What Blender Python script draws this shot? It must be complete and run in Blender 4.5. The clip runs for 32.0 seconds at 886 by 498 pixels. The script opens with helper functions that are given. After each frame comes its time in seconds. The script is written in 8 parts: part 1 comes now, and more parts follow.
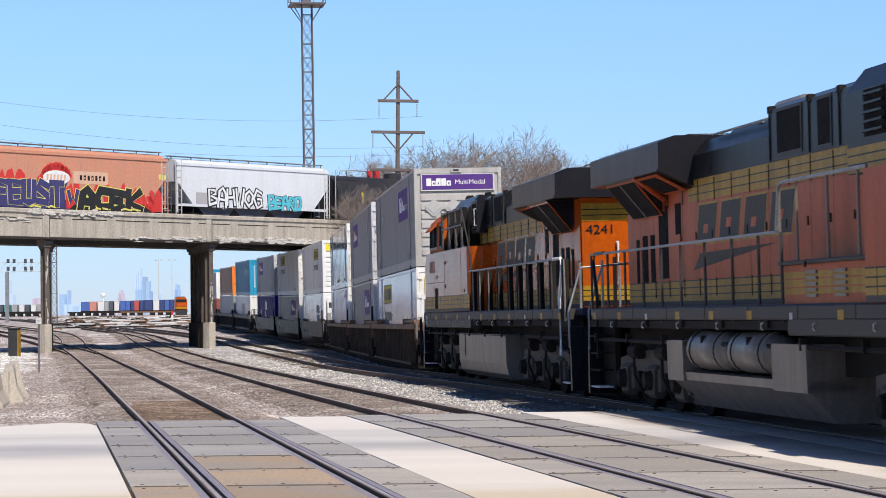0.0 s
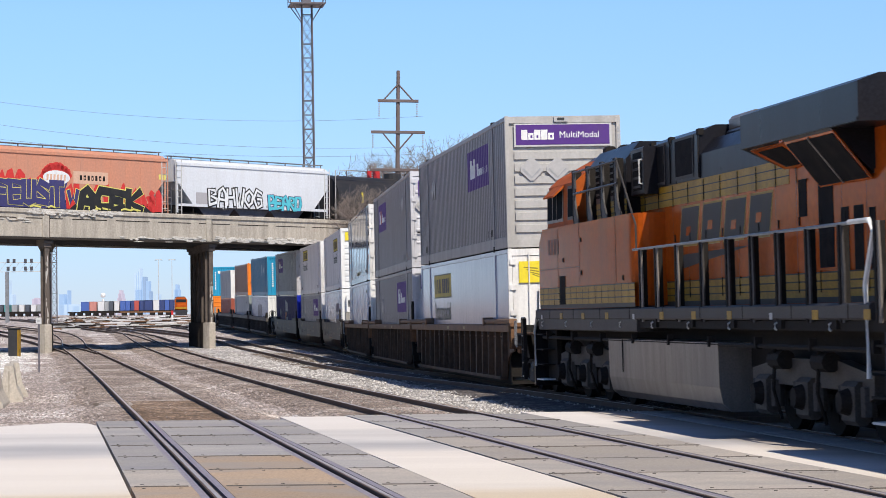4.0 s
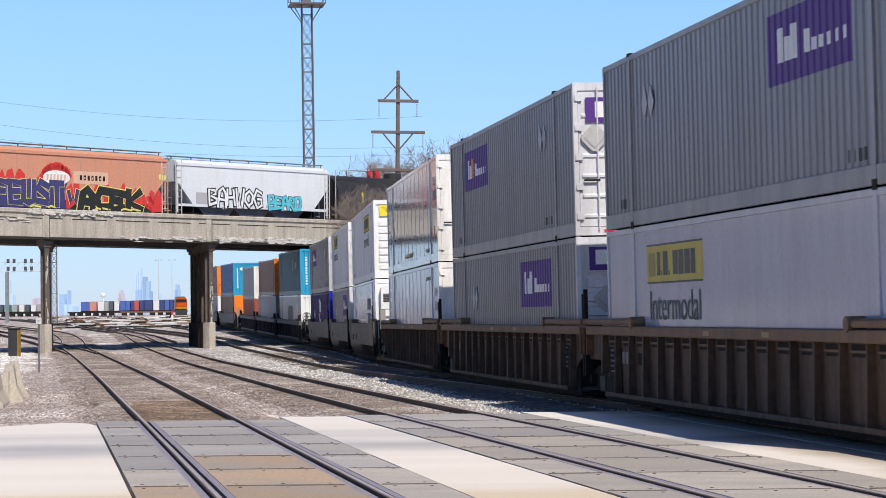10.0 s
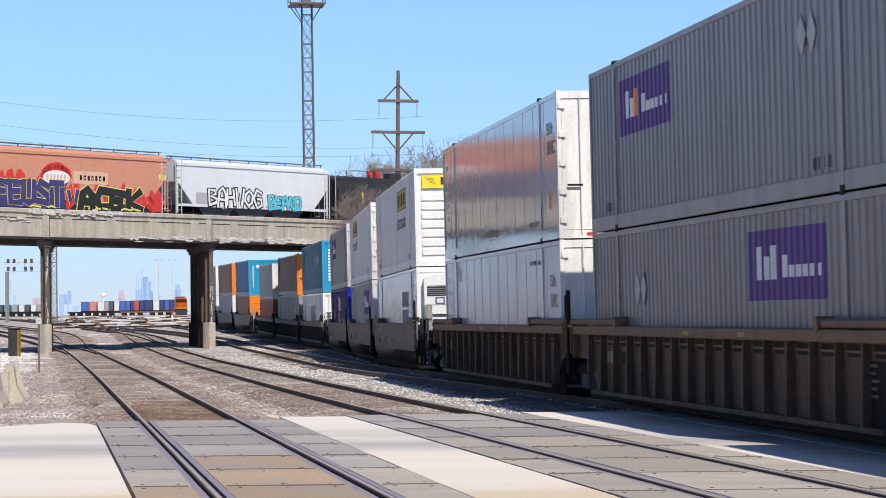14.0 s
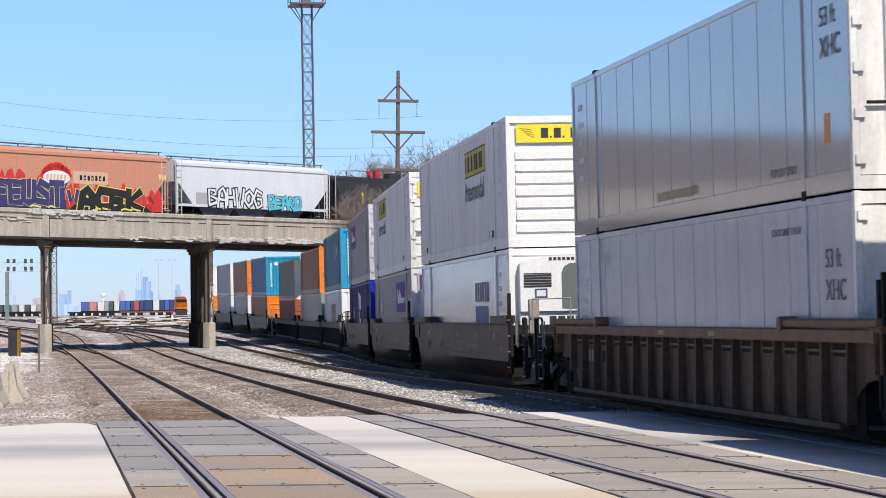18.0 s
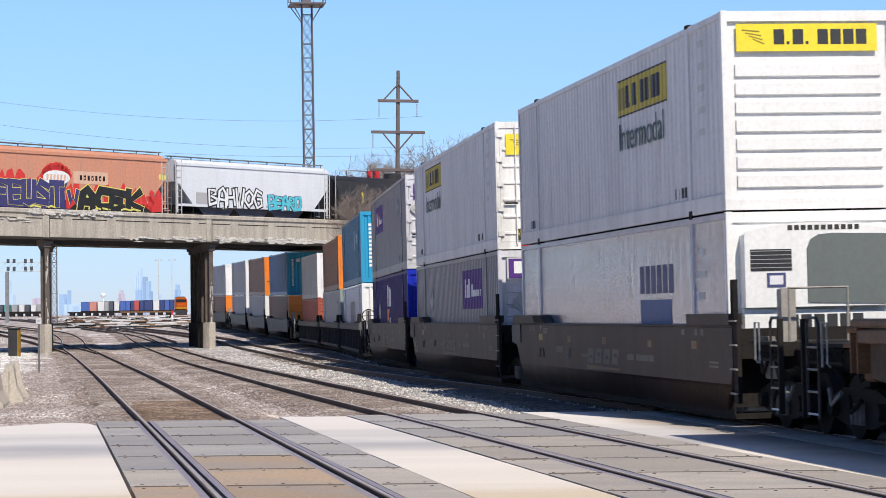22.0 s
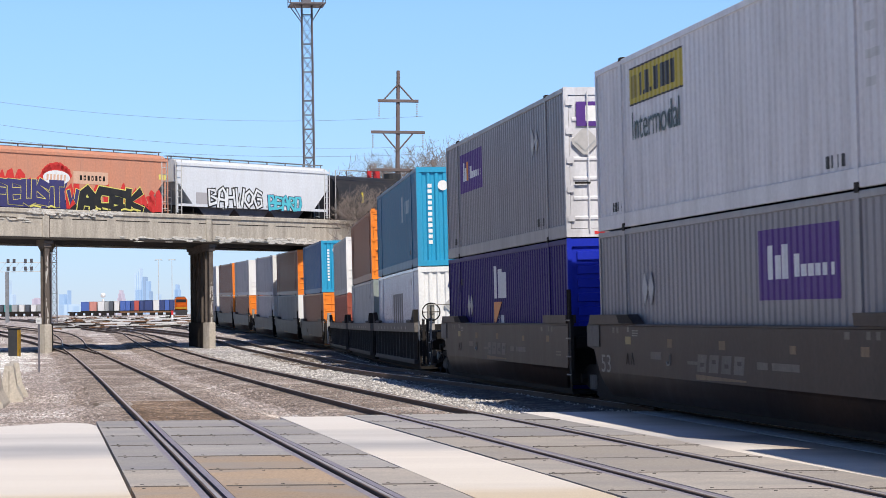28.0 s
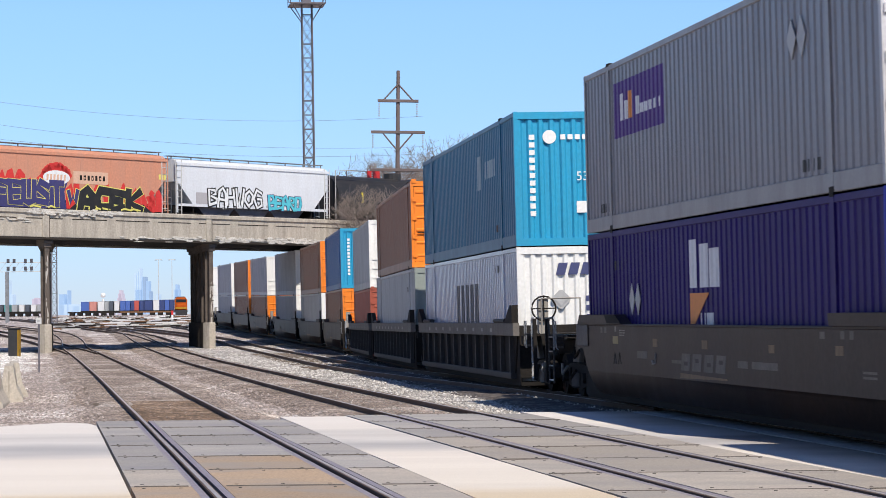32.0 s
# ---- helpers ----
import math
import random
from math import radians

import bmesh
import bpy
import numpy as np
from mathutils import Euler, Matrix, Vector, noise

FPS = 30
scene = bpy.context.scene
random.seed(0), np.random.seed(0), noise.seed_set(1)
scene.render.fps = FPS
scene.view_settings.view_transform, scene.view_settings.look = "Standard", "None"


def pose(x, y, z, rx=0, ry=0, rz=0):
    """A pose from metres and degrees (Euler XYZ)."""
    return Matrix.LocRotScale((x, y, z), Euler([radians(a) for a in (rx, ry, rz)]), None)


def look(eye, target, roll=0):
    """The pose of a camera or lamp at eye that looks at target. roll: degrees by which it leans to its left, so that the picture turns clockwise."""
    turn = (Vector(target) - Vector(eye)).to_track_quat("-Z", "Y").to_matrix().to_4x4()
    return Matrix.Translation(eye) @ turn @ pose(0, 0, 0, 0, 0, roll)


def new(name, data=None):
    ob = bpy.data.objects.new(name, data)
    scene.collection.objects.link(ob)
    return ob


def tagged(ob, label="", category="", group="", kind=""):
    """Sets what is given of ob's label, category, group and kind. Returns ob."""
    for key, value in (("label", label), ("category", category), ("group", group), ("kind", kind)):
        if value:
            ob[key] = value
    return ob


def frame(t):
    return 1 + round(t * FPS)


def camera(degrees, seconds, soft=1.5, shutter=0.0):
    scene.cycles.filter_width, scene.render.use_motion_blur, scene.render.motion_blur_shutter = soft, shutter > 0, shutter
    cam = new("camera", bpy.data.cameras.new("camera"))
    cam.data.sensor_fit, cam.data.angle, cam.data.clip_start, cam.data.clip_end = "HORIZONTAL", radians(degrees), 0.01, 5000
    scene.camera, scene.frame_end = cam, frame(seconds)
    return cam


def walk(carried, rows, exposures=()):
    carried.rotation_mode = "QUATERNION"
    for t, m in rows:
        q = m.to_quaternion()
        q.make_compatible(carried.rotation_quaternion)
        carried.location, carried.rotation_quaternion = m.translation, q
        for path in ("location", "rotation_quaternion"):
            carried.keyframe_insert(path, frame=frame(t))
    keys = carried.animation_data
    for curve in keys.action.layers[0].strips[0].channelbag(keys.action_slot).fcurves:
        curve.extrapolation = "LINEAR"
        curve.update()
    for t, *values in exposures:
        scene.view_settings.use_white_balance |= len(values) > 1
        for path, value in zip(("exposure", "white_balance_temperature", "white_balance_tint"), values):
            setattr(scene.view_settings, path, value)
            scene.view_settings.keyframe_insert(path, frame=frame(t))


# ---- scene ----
# Metres; the camera stands at the origin and looks along +y; the top of the rails is z = 0.
cam = camera(21.49, 32.0, soft=0.8, shutter=0.4)
EYE = pose(0, 0, 1.62, 91.623, 0, 0) @ pose(0, 0, 0, 0, 0, -0.573)
walk(cam, [(0, EYE), (32.0, EYE)], exposures=[(0, 0.0), (32.0, 0.0)])

# ---- world, sun ----
TO_SUN = Vector((0.405, -0.915, 1.13)).normalized()
world = bpy.data.worlds.new("sky")
scene.world = world
world.use_nodes = True
wn = world.node_tree.nodes
sky = wn.new("ShaderNodeTexSky")
sky.sky_type = "NISHITA"
sky.sun_disc = False
sky.sun_elevation = math.asin(TO_SUN.z)
sky.sun_rotation = math.atan2(TO_SUN.x, TO_SUN.y)
sky.air_density, sky.dust_density, sky.ozone_density = 1.0, 0.0, 2.0
wn["Background"].inputs["Strength"].default_value = 0.105
cool = wn.new("ShaderNodeMix")
cool.data_type, cool.blend_type = "RGBA", "MULTIPLY"
cool.inputs["Factor"].default_value = 1.0
up = wn.new("ShaderNodeTexCoord")
height = wn.new("ShaderNodeSeparateXYZ")
fade = wn.new("ShaderNodeValToRGB")
fade.color_ramp.elements[0].color, fade.color_ramp.elements[1].color = (0.53, 0.69, 1.20, 1), (0.83, 1.05, 1.38, 1)
fade.color_ramp.elements[0].position, fade.color_ramp.elements[1].position = 0.0, 0.13
fade.color_ramp.elements.new(0.5).color = (0.48, 0.555, 0.78, 1)
world.node_tree.links.new(up.outputs["Generated"], height.inputs[0])
world.node_tree.links.new(height.outputs["Z"], fade.inputs[0])
world.node_tree.links.new(fade.outputs[0], cool.inputs["B"])
world.node_tree.links.new(sky.outputs[0], cool.inputs["A"])
world.node_tree.links.new(cool.outputs["Result"], wn["Background"].inputs["Color"])
sun = new("sun", bpy.data.lights.new("sun", "SUN"))
sun.data.energy, sun.data.angle, sun.data.color = 5.0, radians(0.53), (1.0, 0.92, 0.81)
sun.matrix_world = look(TO_SUN * 200, (0, 0, 0))


# ---- small tools ----
def part(name, bm, material, parent, label="", smooth=False):
    me = bpy.data.meshes.new(name)
    bm.to_mesh(me)
    bm.free()
    return part_of(name, me, material, parent, label, smooth)


def part_of(name, me, material, parent, label="", smooth=False):
    if material is not None and not me.materials:
        me.materials.append(material)
    if smooth:
        for p in me.polygons:
            p.use_smooth = True
    ob = new(name, me)
    ob.parent = parent
    if label:
        ob["label"] = label
    return ob


def thing(name, label, category, group="", kind="", m=None):
    ob = new(name)
    ob.empty_display_size = 0.2
    if m is not None:
        ob.matrix_world = m
    return tagged(ob, label, category, group, kind)


def bmn():
    return bmesh.new()


def quads(bm, verts, faces):
    vs = [bm.verts.new(v) for v in verts]
    for f in faces:
        try:
            bm.faces.new([vs[i] for i in f])
        except ValueError:
            pass
    return bm


def box(bm, x0, x1, y0, y1, z0, z1, bev=0.0):
    if bev > 0:
        b = bev
        return prism(bm, [(y0 + b, z0), (y1 - b, z0), (y1, z0 + b), (y1, z1 - b), (y1 - b, z1), (y0 + b, z1), (y0, z1 - b), (y0, z0 + b)], x0, x1)
    v = [(x0, y0, z0), (x1, y0, z0), (x1, y1, z0), (x0, y1, z0), (x0, y0, z1), (x1, y0, z1), (x1, y1, z1), (x0, y1, z1)]
    return quads(bm, v, [(0, 3, 2, 1), (4, 5, 6, 7), (0, 1, 5, 4), (1, 2, 6, 5), (2, 3, 7, 6), (3, 0, 4, 7)])


def prism(bm, yz, x0, x1, inset=0.0):
    """A polygon in the y-z plane, drawn out along x."""
    n = len(yz)
    v = [(x0, y, z) for y, z in yz] + [(x1, y, z) for y, z in yz]
    f = [tuple(range(n - 1, -1, -1)), tuple(range(n, 2 * n))]
    f += [(i, (i + 1) % n, n + (i + 1) % n, n + i) for i in range(n)]
    return quads(bm, v, f)


def slab(bm, xz, y0, y1):
    """A polygon in the x-z plane, drawn out along y."""
    n = len(xz)
    v = [(x, y0, z) for x, z in xz] + [(x, y1, z) for x, z in xz]
    f = [tuple(range(n)), tuple(range(2 * n - 1, n - 1, -1))]
    f += [(i, n + i, n + (i + 1) % n, (i + 1) % n) for i in range(n)]
    return quads(bm, v, f)


def plate(bm, xy, z0, z1):
    """A polygon in the x-y plane, drawn out along z."""
    n = len(xy)
    v = [(x, y, z0) for x, y in xy] + [(x, y, z1) for x, y in xy]
    f = [tuple(range(n - 1, -1, -1)), tuple(range(n, 2 * n))]
    f += [(i, (i + 1) % n, n + (i + 1) % n, n + i) for i in range(n)]
    return quads(bm, v, f)


def tube(bm, p0, p1, r0, r1=None, seg=8, caps=True):
    r1 = r0 if r1 is None else r1
    p0, p1 = Vector(p0), Vector(p1)
    d = (p1 - p0)
    if d.length < 1e-6:
        return bm
    q = d.to_track_quat("Z", "Y").to_matrix()
    v = []
    for p, r in ((p0, r0), (p1, r1)):
        for i in range(seg):
            a = 2 * math.pi * i / seg
            v.append(tuple(p + q @ Vector((r * math.cos(a), r * math.sin(a), 0))))
    f = [(i, (i + 1) % seg, seg + (i + 1) % seg, seg + i) for i in range(seg)]
    if caps:
        f += [tuple(range(seg - 1, -1, -1)), tuple(range(seg, 2 * seg))]
    return quads(bm, v, f)


def pipe(bm, pts, r, seg=6):
    """One bent round bar through the points."""
    pts = [Vector(p) for p in pts]
    prev = None
    for i, p in enumerate(pts):
        d = (pts[min(i + 1, len(pts) - 1)] - pts[max(i - 1, 0)])
        if d.length < 1e-6:
            d = pts[i] - pts[i - 1]
        q = d.to_track_quat("Z", "Y").to_matrix()
        ring = [bm.verts.new(p + q @ Vector((r * math.cos(2 * math.pi * k / seg), r * math.sin(2 * math.pi * k / seg), 0))) for k in range(seg)]
        if prev:
            for k in range(seg):
                bm.faces.new((prev[k], prev[(k + 1) % seg], ring[(k + 1) % seg], ring[k]))
        else:
            bm.faces.new(ring[::-1])
        prev = ring
    bm.faces.new(prev)
    return bm


def ramp(t, knots):
    """Linear look-up in a list of (t, value)."""
    return float(np.interp(t, [k[0] for k in knots], [k[1] for k in knots]))


# ---- materials ----
def mat(name, color, rough=0.6, metal=0.0, vary=0.25, scale=1.5, fine=30.0, bump=0.15, dirt=(0.10, 0.085, 0.07), dirty=0.25, streak=False, spec=0.5, obvary=0.0, stretch=None, island=None):
    m = bpy.data.materials.new(name)
    m.use_nodes = True
    nt = m.node_tree
    N, L = nt.nodes, nt.links
    b = N["Principled BSDF"]
    b.inputs["Roughness"].default_value, b.inputs["Metallic"].default_value = rough, metal
    b.inputs["Specular IOR Level"].default_value = spec
    tc = N.new("ShaderNodeTexCoord")
    mp = N.new("ShaderNodeMapping")
    L.new(tc.outputs["Object"], mp.inputs["Vector"])
    if stretch:
        mp.inputs["Scale"].default_value = stretch
    elif streak:
        mp.inputs["Scale"].default_value = (2.2, 2.2, 0.35)
    big, small = N.new("ShaderNodeTexNoise"), N.new("ShaderNodeTexNoise")
    big.inputs["Scale"].default_value, big.inputs["Detail"].default_value = scale, 6
    big.inputs["Roughness"].default_value = 0.65
    small.inputs["Scale"].default_value, small.inputs["Detail"].default_value = fine, 3
    L.new(mp.outputs[0], big.inputs["Vector"])
    L.new(tc.outputs["Object"], small.inputs["Vector"])
    r1 = N.new("ShaderNodeValToRGB")
    r1.color_ramp.elements[0].position, r1.color_ramp.elements[1].position = 0.42, 0.72
    L.new(big.outputs[0], r1.inputs[0])
    mulv = N.new("ShaderNodeMath")
    mulv.operation, mulv.inputs[1].default_value = "MULTIPLY", dirty
    L.new(r1.outputs[0], mulv.inputs[0])
    hsv = N.new("ShaderNodeHueSaturation")
    hsv.inputs["Color"].default_value = (*color, 1)
    mr = N.new("ShaderNodeMapRange")
    mr.inputs["From Min"].default_value, mr.inputs["From Max"].default_value = 0.3, 0.7
    mr.inputs["To Min"].default_value, mr.inputs["To Max"].default_value = 1 - vary, 1 + vary
    L.new(small.outputs[0], mr.inputs[0])
    val = mr.outputs[0]
    if obvary:
        oi = N.new("ShaderNodeObjectInfo")
        mo = N.new("ShaderNodeMapRange")
        mo.inputs["To Min"].default_value, mo.inputs["To Max"].default_value = 1 - obvary, 1 + obvary
        L.new(oi.outputs["Random"], mo.inputs[0])
        mm = N.new("ShaderNodeMath")
        mm.operation = "MULTIPLY"
        L.new(val, mm.inputs[0])
        L.new(mo.outputs[0], mm.inputs[1])
        val = mm.outputs[0]
    if island:
        ge, mi = N.new("ShaderNodeNewGeometry"), N.new("ShaderNodeMapRange")
        pw, mk = N.new("ShaderNodeMath"), N.new("ShaderNodeMath")
        pw.operation, pw.inputs[1].default_value, mk.operation = "POWER", 2.2, "MULTIPLY"
        mi.inputs["To Min"].default_value, mi.inputs["To Max"].default_value = island
        L.new(ge.outputs["Random Per Island"], pw.inputs[0])
        L.new(pw.outputs[0], mi.inputs[0])
        L.new(val, mk.inputs[0])
        L.new(mi.outputs[0], mk.inputs[1])
        val = mk.outputs[0]
    L.new(val, hsv.inputs["Value"])
    mix = N.new("ShaderNodeMix")
    mix.data_type = "RGBA"
    L.new(mulv.outputs[0], mix.inputs["Factor"])
    L.new(hsv.outputs[0], mix.inputs["A"])
    mix.inputs["B"].default_value = (*dirt, 1)
    L.new(mix.outputs["Result"], b.inputs["Base Color"])
    rr = N.new("ShaderNodeMapRange")
    rr.inputs["To Min"].default_value, rr.inputs["To Max"].default_value = max(0.02, rough - 0.08), min(1, rough + 0.12)
    L.new(big.outputs[0], rr.inputs[0])
    L.new(rr.outputs[0], b.inputs["Roughness"])
    if bump:
        bp = N.new("ShaderNodeBump")
        bp.inputs["Strength"].default_value, bp.inputs["Distance"].default_value = bump, 0.01
        L.new(small.outputs[0], bp.inputs["Height"])
        L.new(bp.outputs[0], b.inputs["Normal"])
    return m


def paint(name, color, rough=0.5, dirty=0.3, **k):
    k = {"vary": 0.06, "scale": 0.9, "fine": 14.0, "bump": 0.05, "streak": True, **k}
    return mat(name, color, rough, 0.0, dirty=dirty, **k)


M = {}
M["rail"] = mat("rail_steel", (0.15, 0.105, 0.082), 0.8, 0.0, dirty=0.4, dirt=(0.13, 0.08, 0.052), spec=0.15)
M["rail_top"] = mat("worn_rail_head", (0.50, 0.46, 0.44), 0.5, 0.35, vary=0.1, dirty=0.25)
M["tie"] = mat("weathered_tie", (0.12, 0.092, 0.072), 0.9, scale=3, fine=60, bump=0.6, obvary=0.25)
M["panel"] = mat("crossing_panel_concrete", (0.355, 0.332, 0.315), 0.85, scale=1.1, fine=45, bump=0.3, vary=0.18, dirty=0.75, dirt=(0.245, 0.245, 0.27), obvary=0.16, stretch=(0.25, 0.8, 1))
M["panel_pale"] = mat("sunlit_tan_crossing_panel", (0.395, 0.352, 0.31), 0.88, scale=1.2, fine=45, bump=0.3, vary=0.18, dirty=0.7, dirt=(0.27, 0.26, 0.26), obvary=0.16, stretch=(0.3, 0.8, 1))
M["panel_tan"] = mat("dirt_stained_crossing_panel", (0.385, 0.282, 0.195), 0.9, scale=0.9, fine=45, bump=0.35, vary=0.22, dirty=0.85, dirt=(0.29, 0.275, 0.265), obvary=0.14, stretch=(0.6, 0.8, 1))
M["rubber"] = mat("black_rubber", (0.035, 0.032, 0.038), 0.6, dirty=0.3)
M["bolt"] = mat("dark_bolt", (0.05, 0.045, 0.04), 0.6, 0.6)
M["concrete"] = mat("weathered_bridge_concrete", (0.46, 0.415, 0.35), 0.9, scale=0.8, fine=9, bump=0.5, vary=0.16, dirty=0.55, dirt=(0.13, 0.11, 0.09), streak=True)
M["spall"] = mat("broken_pale_concrete", (0.62, 0.59, 0.54), 0.95, scale=4, fine=20, bump=0.8, dirty=0.35)
# Near-black concrete for deck underside, drip edge, recess strips and shaded rear bases.
M["soffit"] = mat("shade_dark_concrete", (0.045, 0.038, 0.033), 0.9, scale=1.5, dirty=0.5, dirt=(0.02, 0.018, 0.016), spec=0.1)
M["column"] = mat("sooty_steel_column", (0.15, 0.125, 0.108), 0.8, 0.1, scale=1.6, dirty=0.6, dirt=(0.05, 0.042, 0.036), spec=0.2)
M["peel"] = mat("peeling_pale_paint", (0.55, 0.52, 0.48), 0.8, scale=3, dirty=0.4)
M["steel"] = mat("galvanised_steel", (0.30, 0.31, 0.32), 0.5, 0.6, dirty=0.25)
M["tower"] = mat("dark_tower_steel", (0.16, 0.15, 0.17), 0.55, 0.4, dirty=0.3)
M["pole"] = mat("weathered_pole_wood", (0.15, 0.115, 0.11), 0.9, scale=2, fine=20, dirty=0.4)
M["wire"] = mat("dull_aluminium_wire", (0.20, 0.22, 0.25), 0.6, 0.3)
M["black"] = mat("black_paint", (0.018, 0.018, 0.02), 0.5, dirty=0.35, dirt=(0.07, 0.06, 0.05))
M["grime"] = mat("grimy_running_gear", (0.02, 0.018, 0.017), 0.75, 0.1, scale=3, dirty=0.4, dirt=(0.05, 0.04, 0.032), spec=0.12)
M["white"] = paint("white_paint", (0.78, 0.78, 0.76), 0.45, 0.12)
M["bark"] = mat("bare_twig_bark", (0.25, 0.205, 0.18), 0.9, scale=4, dirty=0.3)


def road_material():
    """Pale road slab: tyre-greyed bands across the tracks, a clean edge, sandy dirt near by, painted shade along the
    train.
    """
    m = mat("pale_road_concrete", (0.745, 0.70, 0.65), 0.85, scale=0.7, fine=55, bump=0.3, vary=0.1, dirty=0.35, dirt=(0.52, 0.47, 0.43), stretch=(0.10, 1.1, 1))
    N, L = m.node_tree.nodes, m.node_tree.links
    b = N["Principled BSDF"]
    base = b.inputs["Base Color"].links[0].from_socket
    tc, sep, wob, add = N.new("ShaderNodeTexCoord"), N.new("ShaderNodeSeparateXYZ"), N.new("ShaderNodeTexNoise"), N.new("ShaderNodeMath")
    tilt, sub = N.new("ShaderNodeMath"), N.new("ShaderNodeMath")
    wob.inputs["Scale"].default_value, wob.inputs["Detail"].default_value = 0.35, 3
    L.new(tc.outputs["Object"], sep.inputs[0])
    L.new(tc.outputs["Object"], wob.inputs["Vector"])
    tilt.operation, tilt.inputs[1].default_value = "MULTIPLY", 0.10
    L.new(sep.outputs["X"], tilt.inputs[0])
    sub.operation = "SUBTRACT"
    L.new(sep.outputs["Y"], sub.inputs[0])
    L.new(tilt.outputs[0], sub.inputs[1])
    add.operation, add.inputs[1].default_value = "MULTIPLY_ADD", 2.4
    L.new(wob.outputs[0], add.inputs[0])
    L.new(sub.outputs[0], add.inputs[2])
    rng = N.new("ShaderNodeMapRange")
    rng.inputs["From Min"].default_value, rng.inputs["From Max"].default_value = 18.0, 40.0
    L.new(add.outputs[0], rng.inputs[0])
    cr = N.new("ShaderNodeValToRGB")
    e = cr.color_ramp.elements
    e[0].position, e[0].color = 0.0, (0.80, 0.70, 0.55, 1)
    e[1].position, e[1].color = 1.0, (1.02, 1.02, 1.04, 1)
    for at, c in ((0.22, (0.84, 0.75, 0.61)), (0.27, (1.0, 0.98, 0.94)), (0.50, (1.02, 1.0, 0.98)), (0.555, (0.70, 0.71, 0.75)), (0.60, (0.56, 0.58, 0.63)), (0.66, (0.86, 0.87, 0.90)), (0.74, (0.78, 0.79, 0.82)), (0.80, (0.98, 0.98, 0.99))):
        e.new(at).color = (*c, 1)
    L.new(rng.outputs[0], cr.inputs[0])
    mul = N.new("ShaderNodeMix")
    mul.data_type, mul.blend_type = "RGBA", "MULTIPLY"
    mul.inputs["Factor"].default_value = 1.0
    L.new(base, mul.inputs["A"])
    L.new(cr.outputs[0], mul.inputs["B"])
    # train's shade, with brake dirt, painted both sides of its rails, which cross aslant
    across, size, shade_reach = N.new("ShaderNodeVectorMath"), N.new("ShaderNodeMath"), N.new("ShaderNodeMapRange")
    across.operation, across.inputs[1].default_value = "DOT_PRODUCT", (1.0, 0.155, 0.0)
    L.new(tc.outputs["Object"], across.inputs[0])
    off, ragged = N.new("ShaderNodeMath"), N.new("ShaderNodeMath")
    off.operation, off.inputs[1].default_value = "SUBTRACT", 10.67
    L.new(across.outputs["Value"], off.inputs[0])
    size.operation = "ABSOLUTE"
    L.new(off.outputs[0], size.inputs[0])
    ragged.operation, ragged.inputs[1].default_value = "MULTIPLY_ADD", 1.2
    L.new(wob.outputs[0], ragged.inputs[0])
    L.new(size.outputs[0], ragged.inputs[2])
    shade_reach.inputs["From Min"].default_value, shade_reach.inputs["From Max"].default_value = 1.9, 3.2
    L.new(ragged.outputs[0], shade_reach.inputs[0])
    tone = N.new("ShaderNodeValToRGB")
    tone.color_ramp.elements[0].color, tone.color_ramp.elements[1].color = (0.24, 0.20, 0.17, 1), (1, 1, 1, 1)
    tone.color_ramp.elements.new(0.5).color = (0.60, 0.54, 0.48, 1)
    L.new(shade_reach.outputs[0], tone.inputs[0])
    shade_dust = N.new("ShaderNodeMix")
    shade_dust.data_type, shade_dust.blend_type = "RGBA", "MULTIPLY"
    shade_dust.inputs["Factor"].default_value = 1.0
    L.new(mul.outputs["Result"], shade_dust.inputs["A"])
    L.new(tone.outputs[0], shade_dust.inputs["B"])
    L.new(shade_dust.outputs["Result"], b.inputs["Base Color"])
    return m


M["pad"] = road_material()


# ---- ground and tracks ----
RISE = [(-200, 0), (60, 0), (100, -0.13), (145, -0.13), (170, 0.08), (200, 0.42), (240, 0.75), (300, 1.1), (400, 1.6), (650, 2.6), (1000, 3.4), (5000, 3.4)]


def lift(y):
    return 0.25 * sum(ramp(y + d, RISE) for d in (-9, -3, 3, 9))


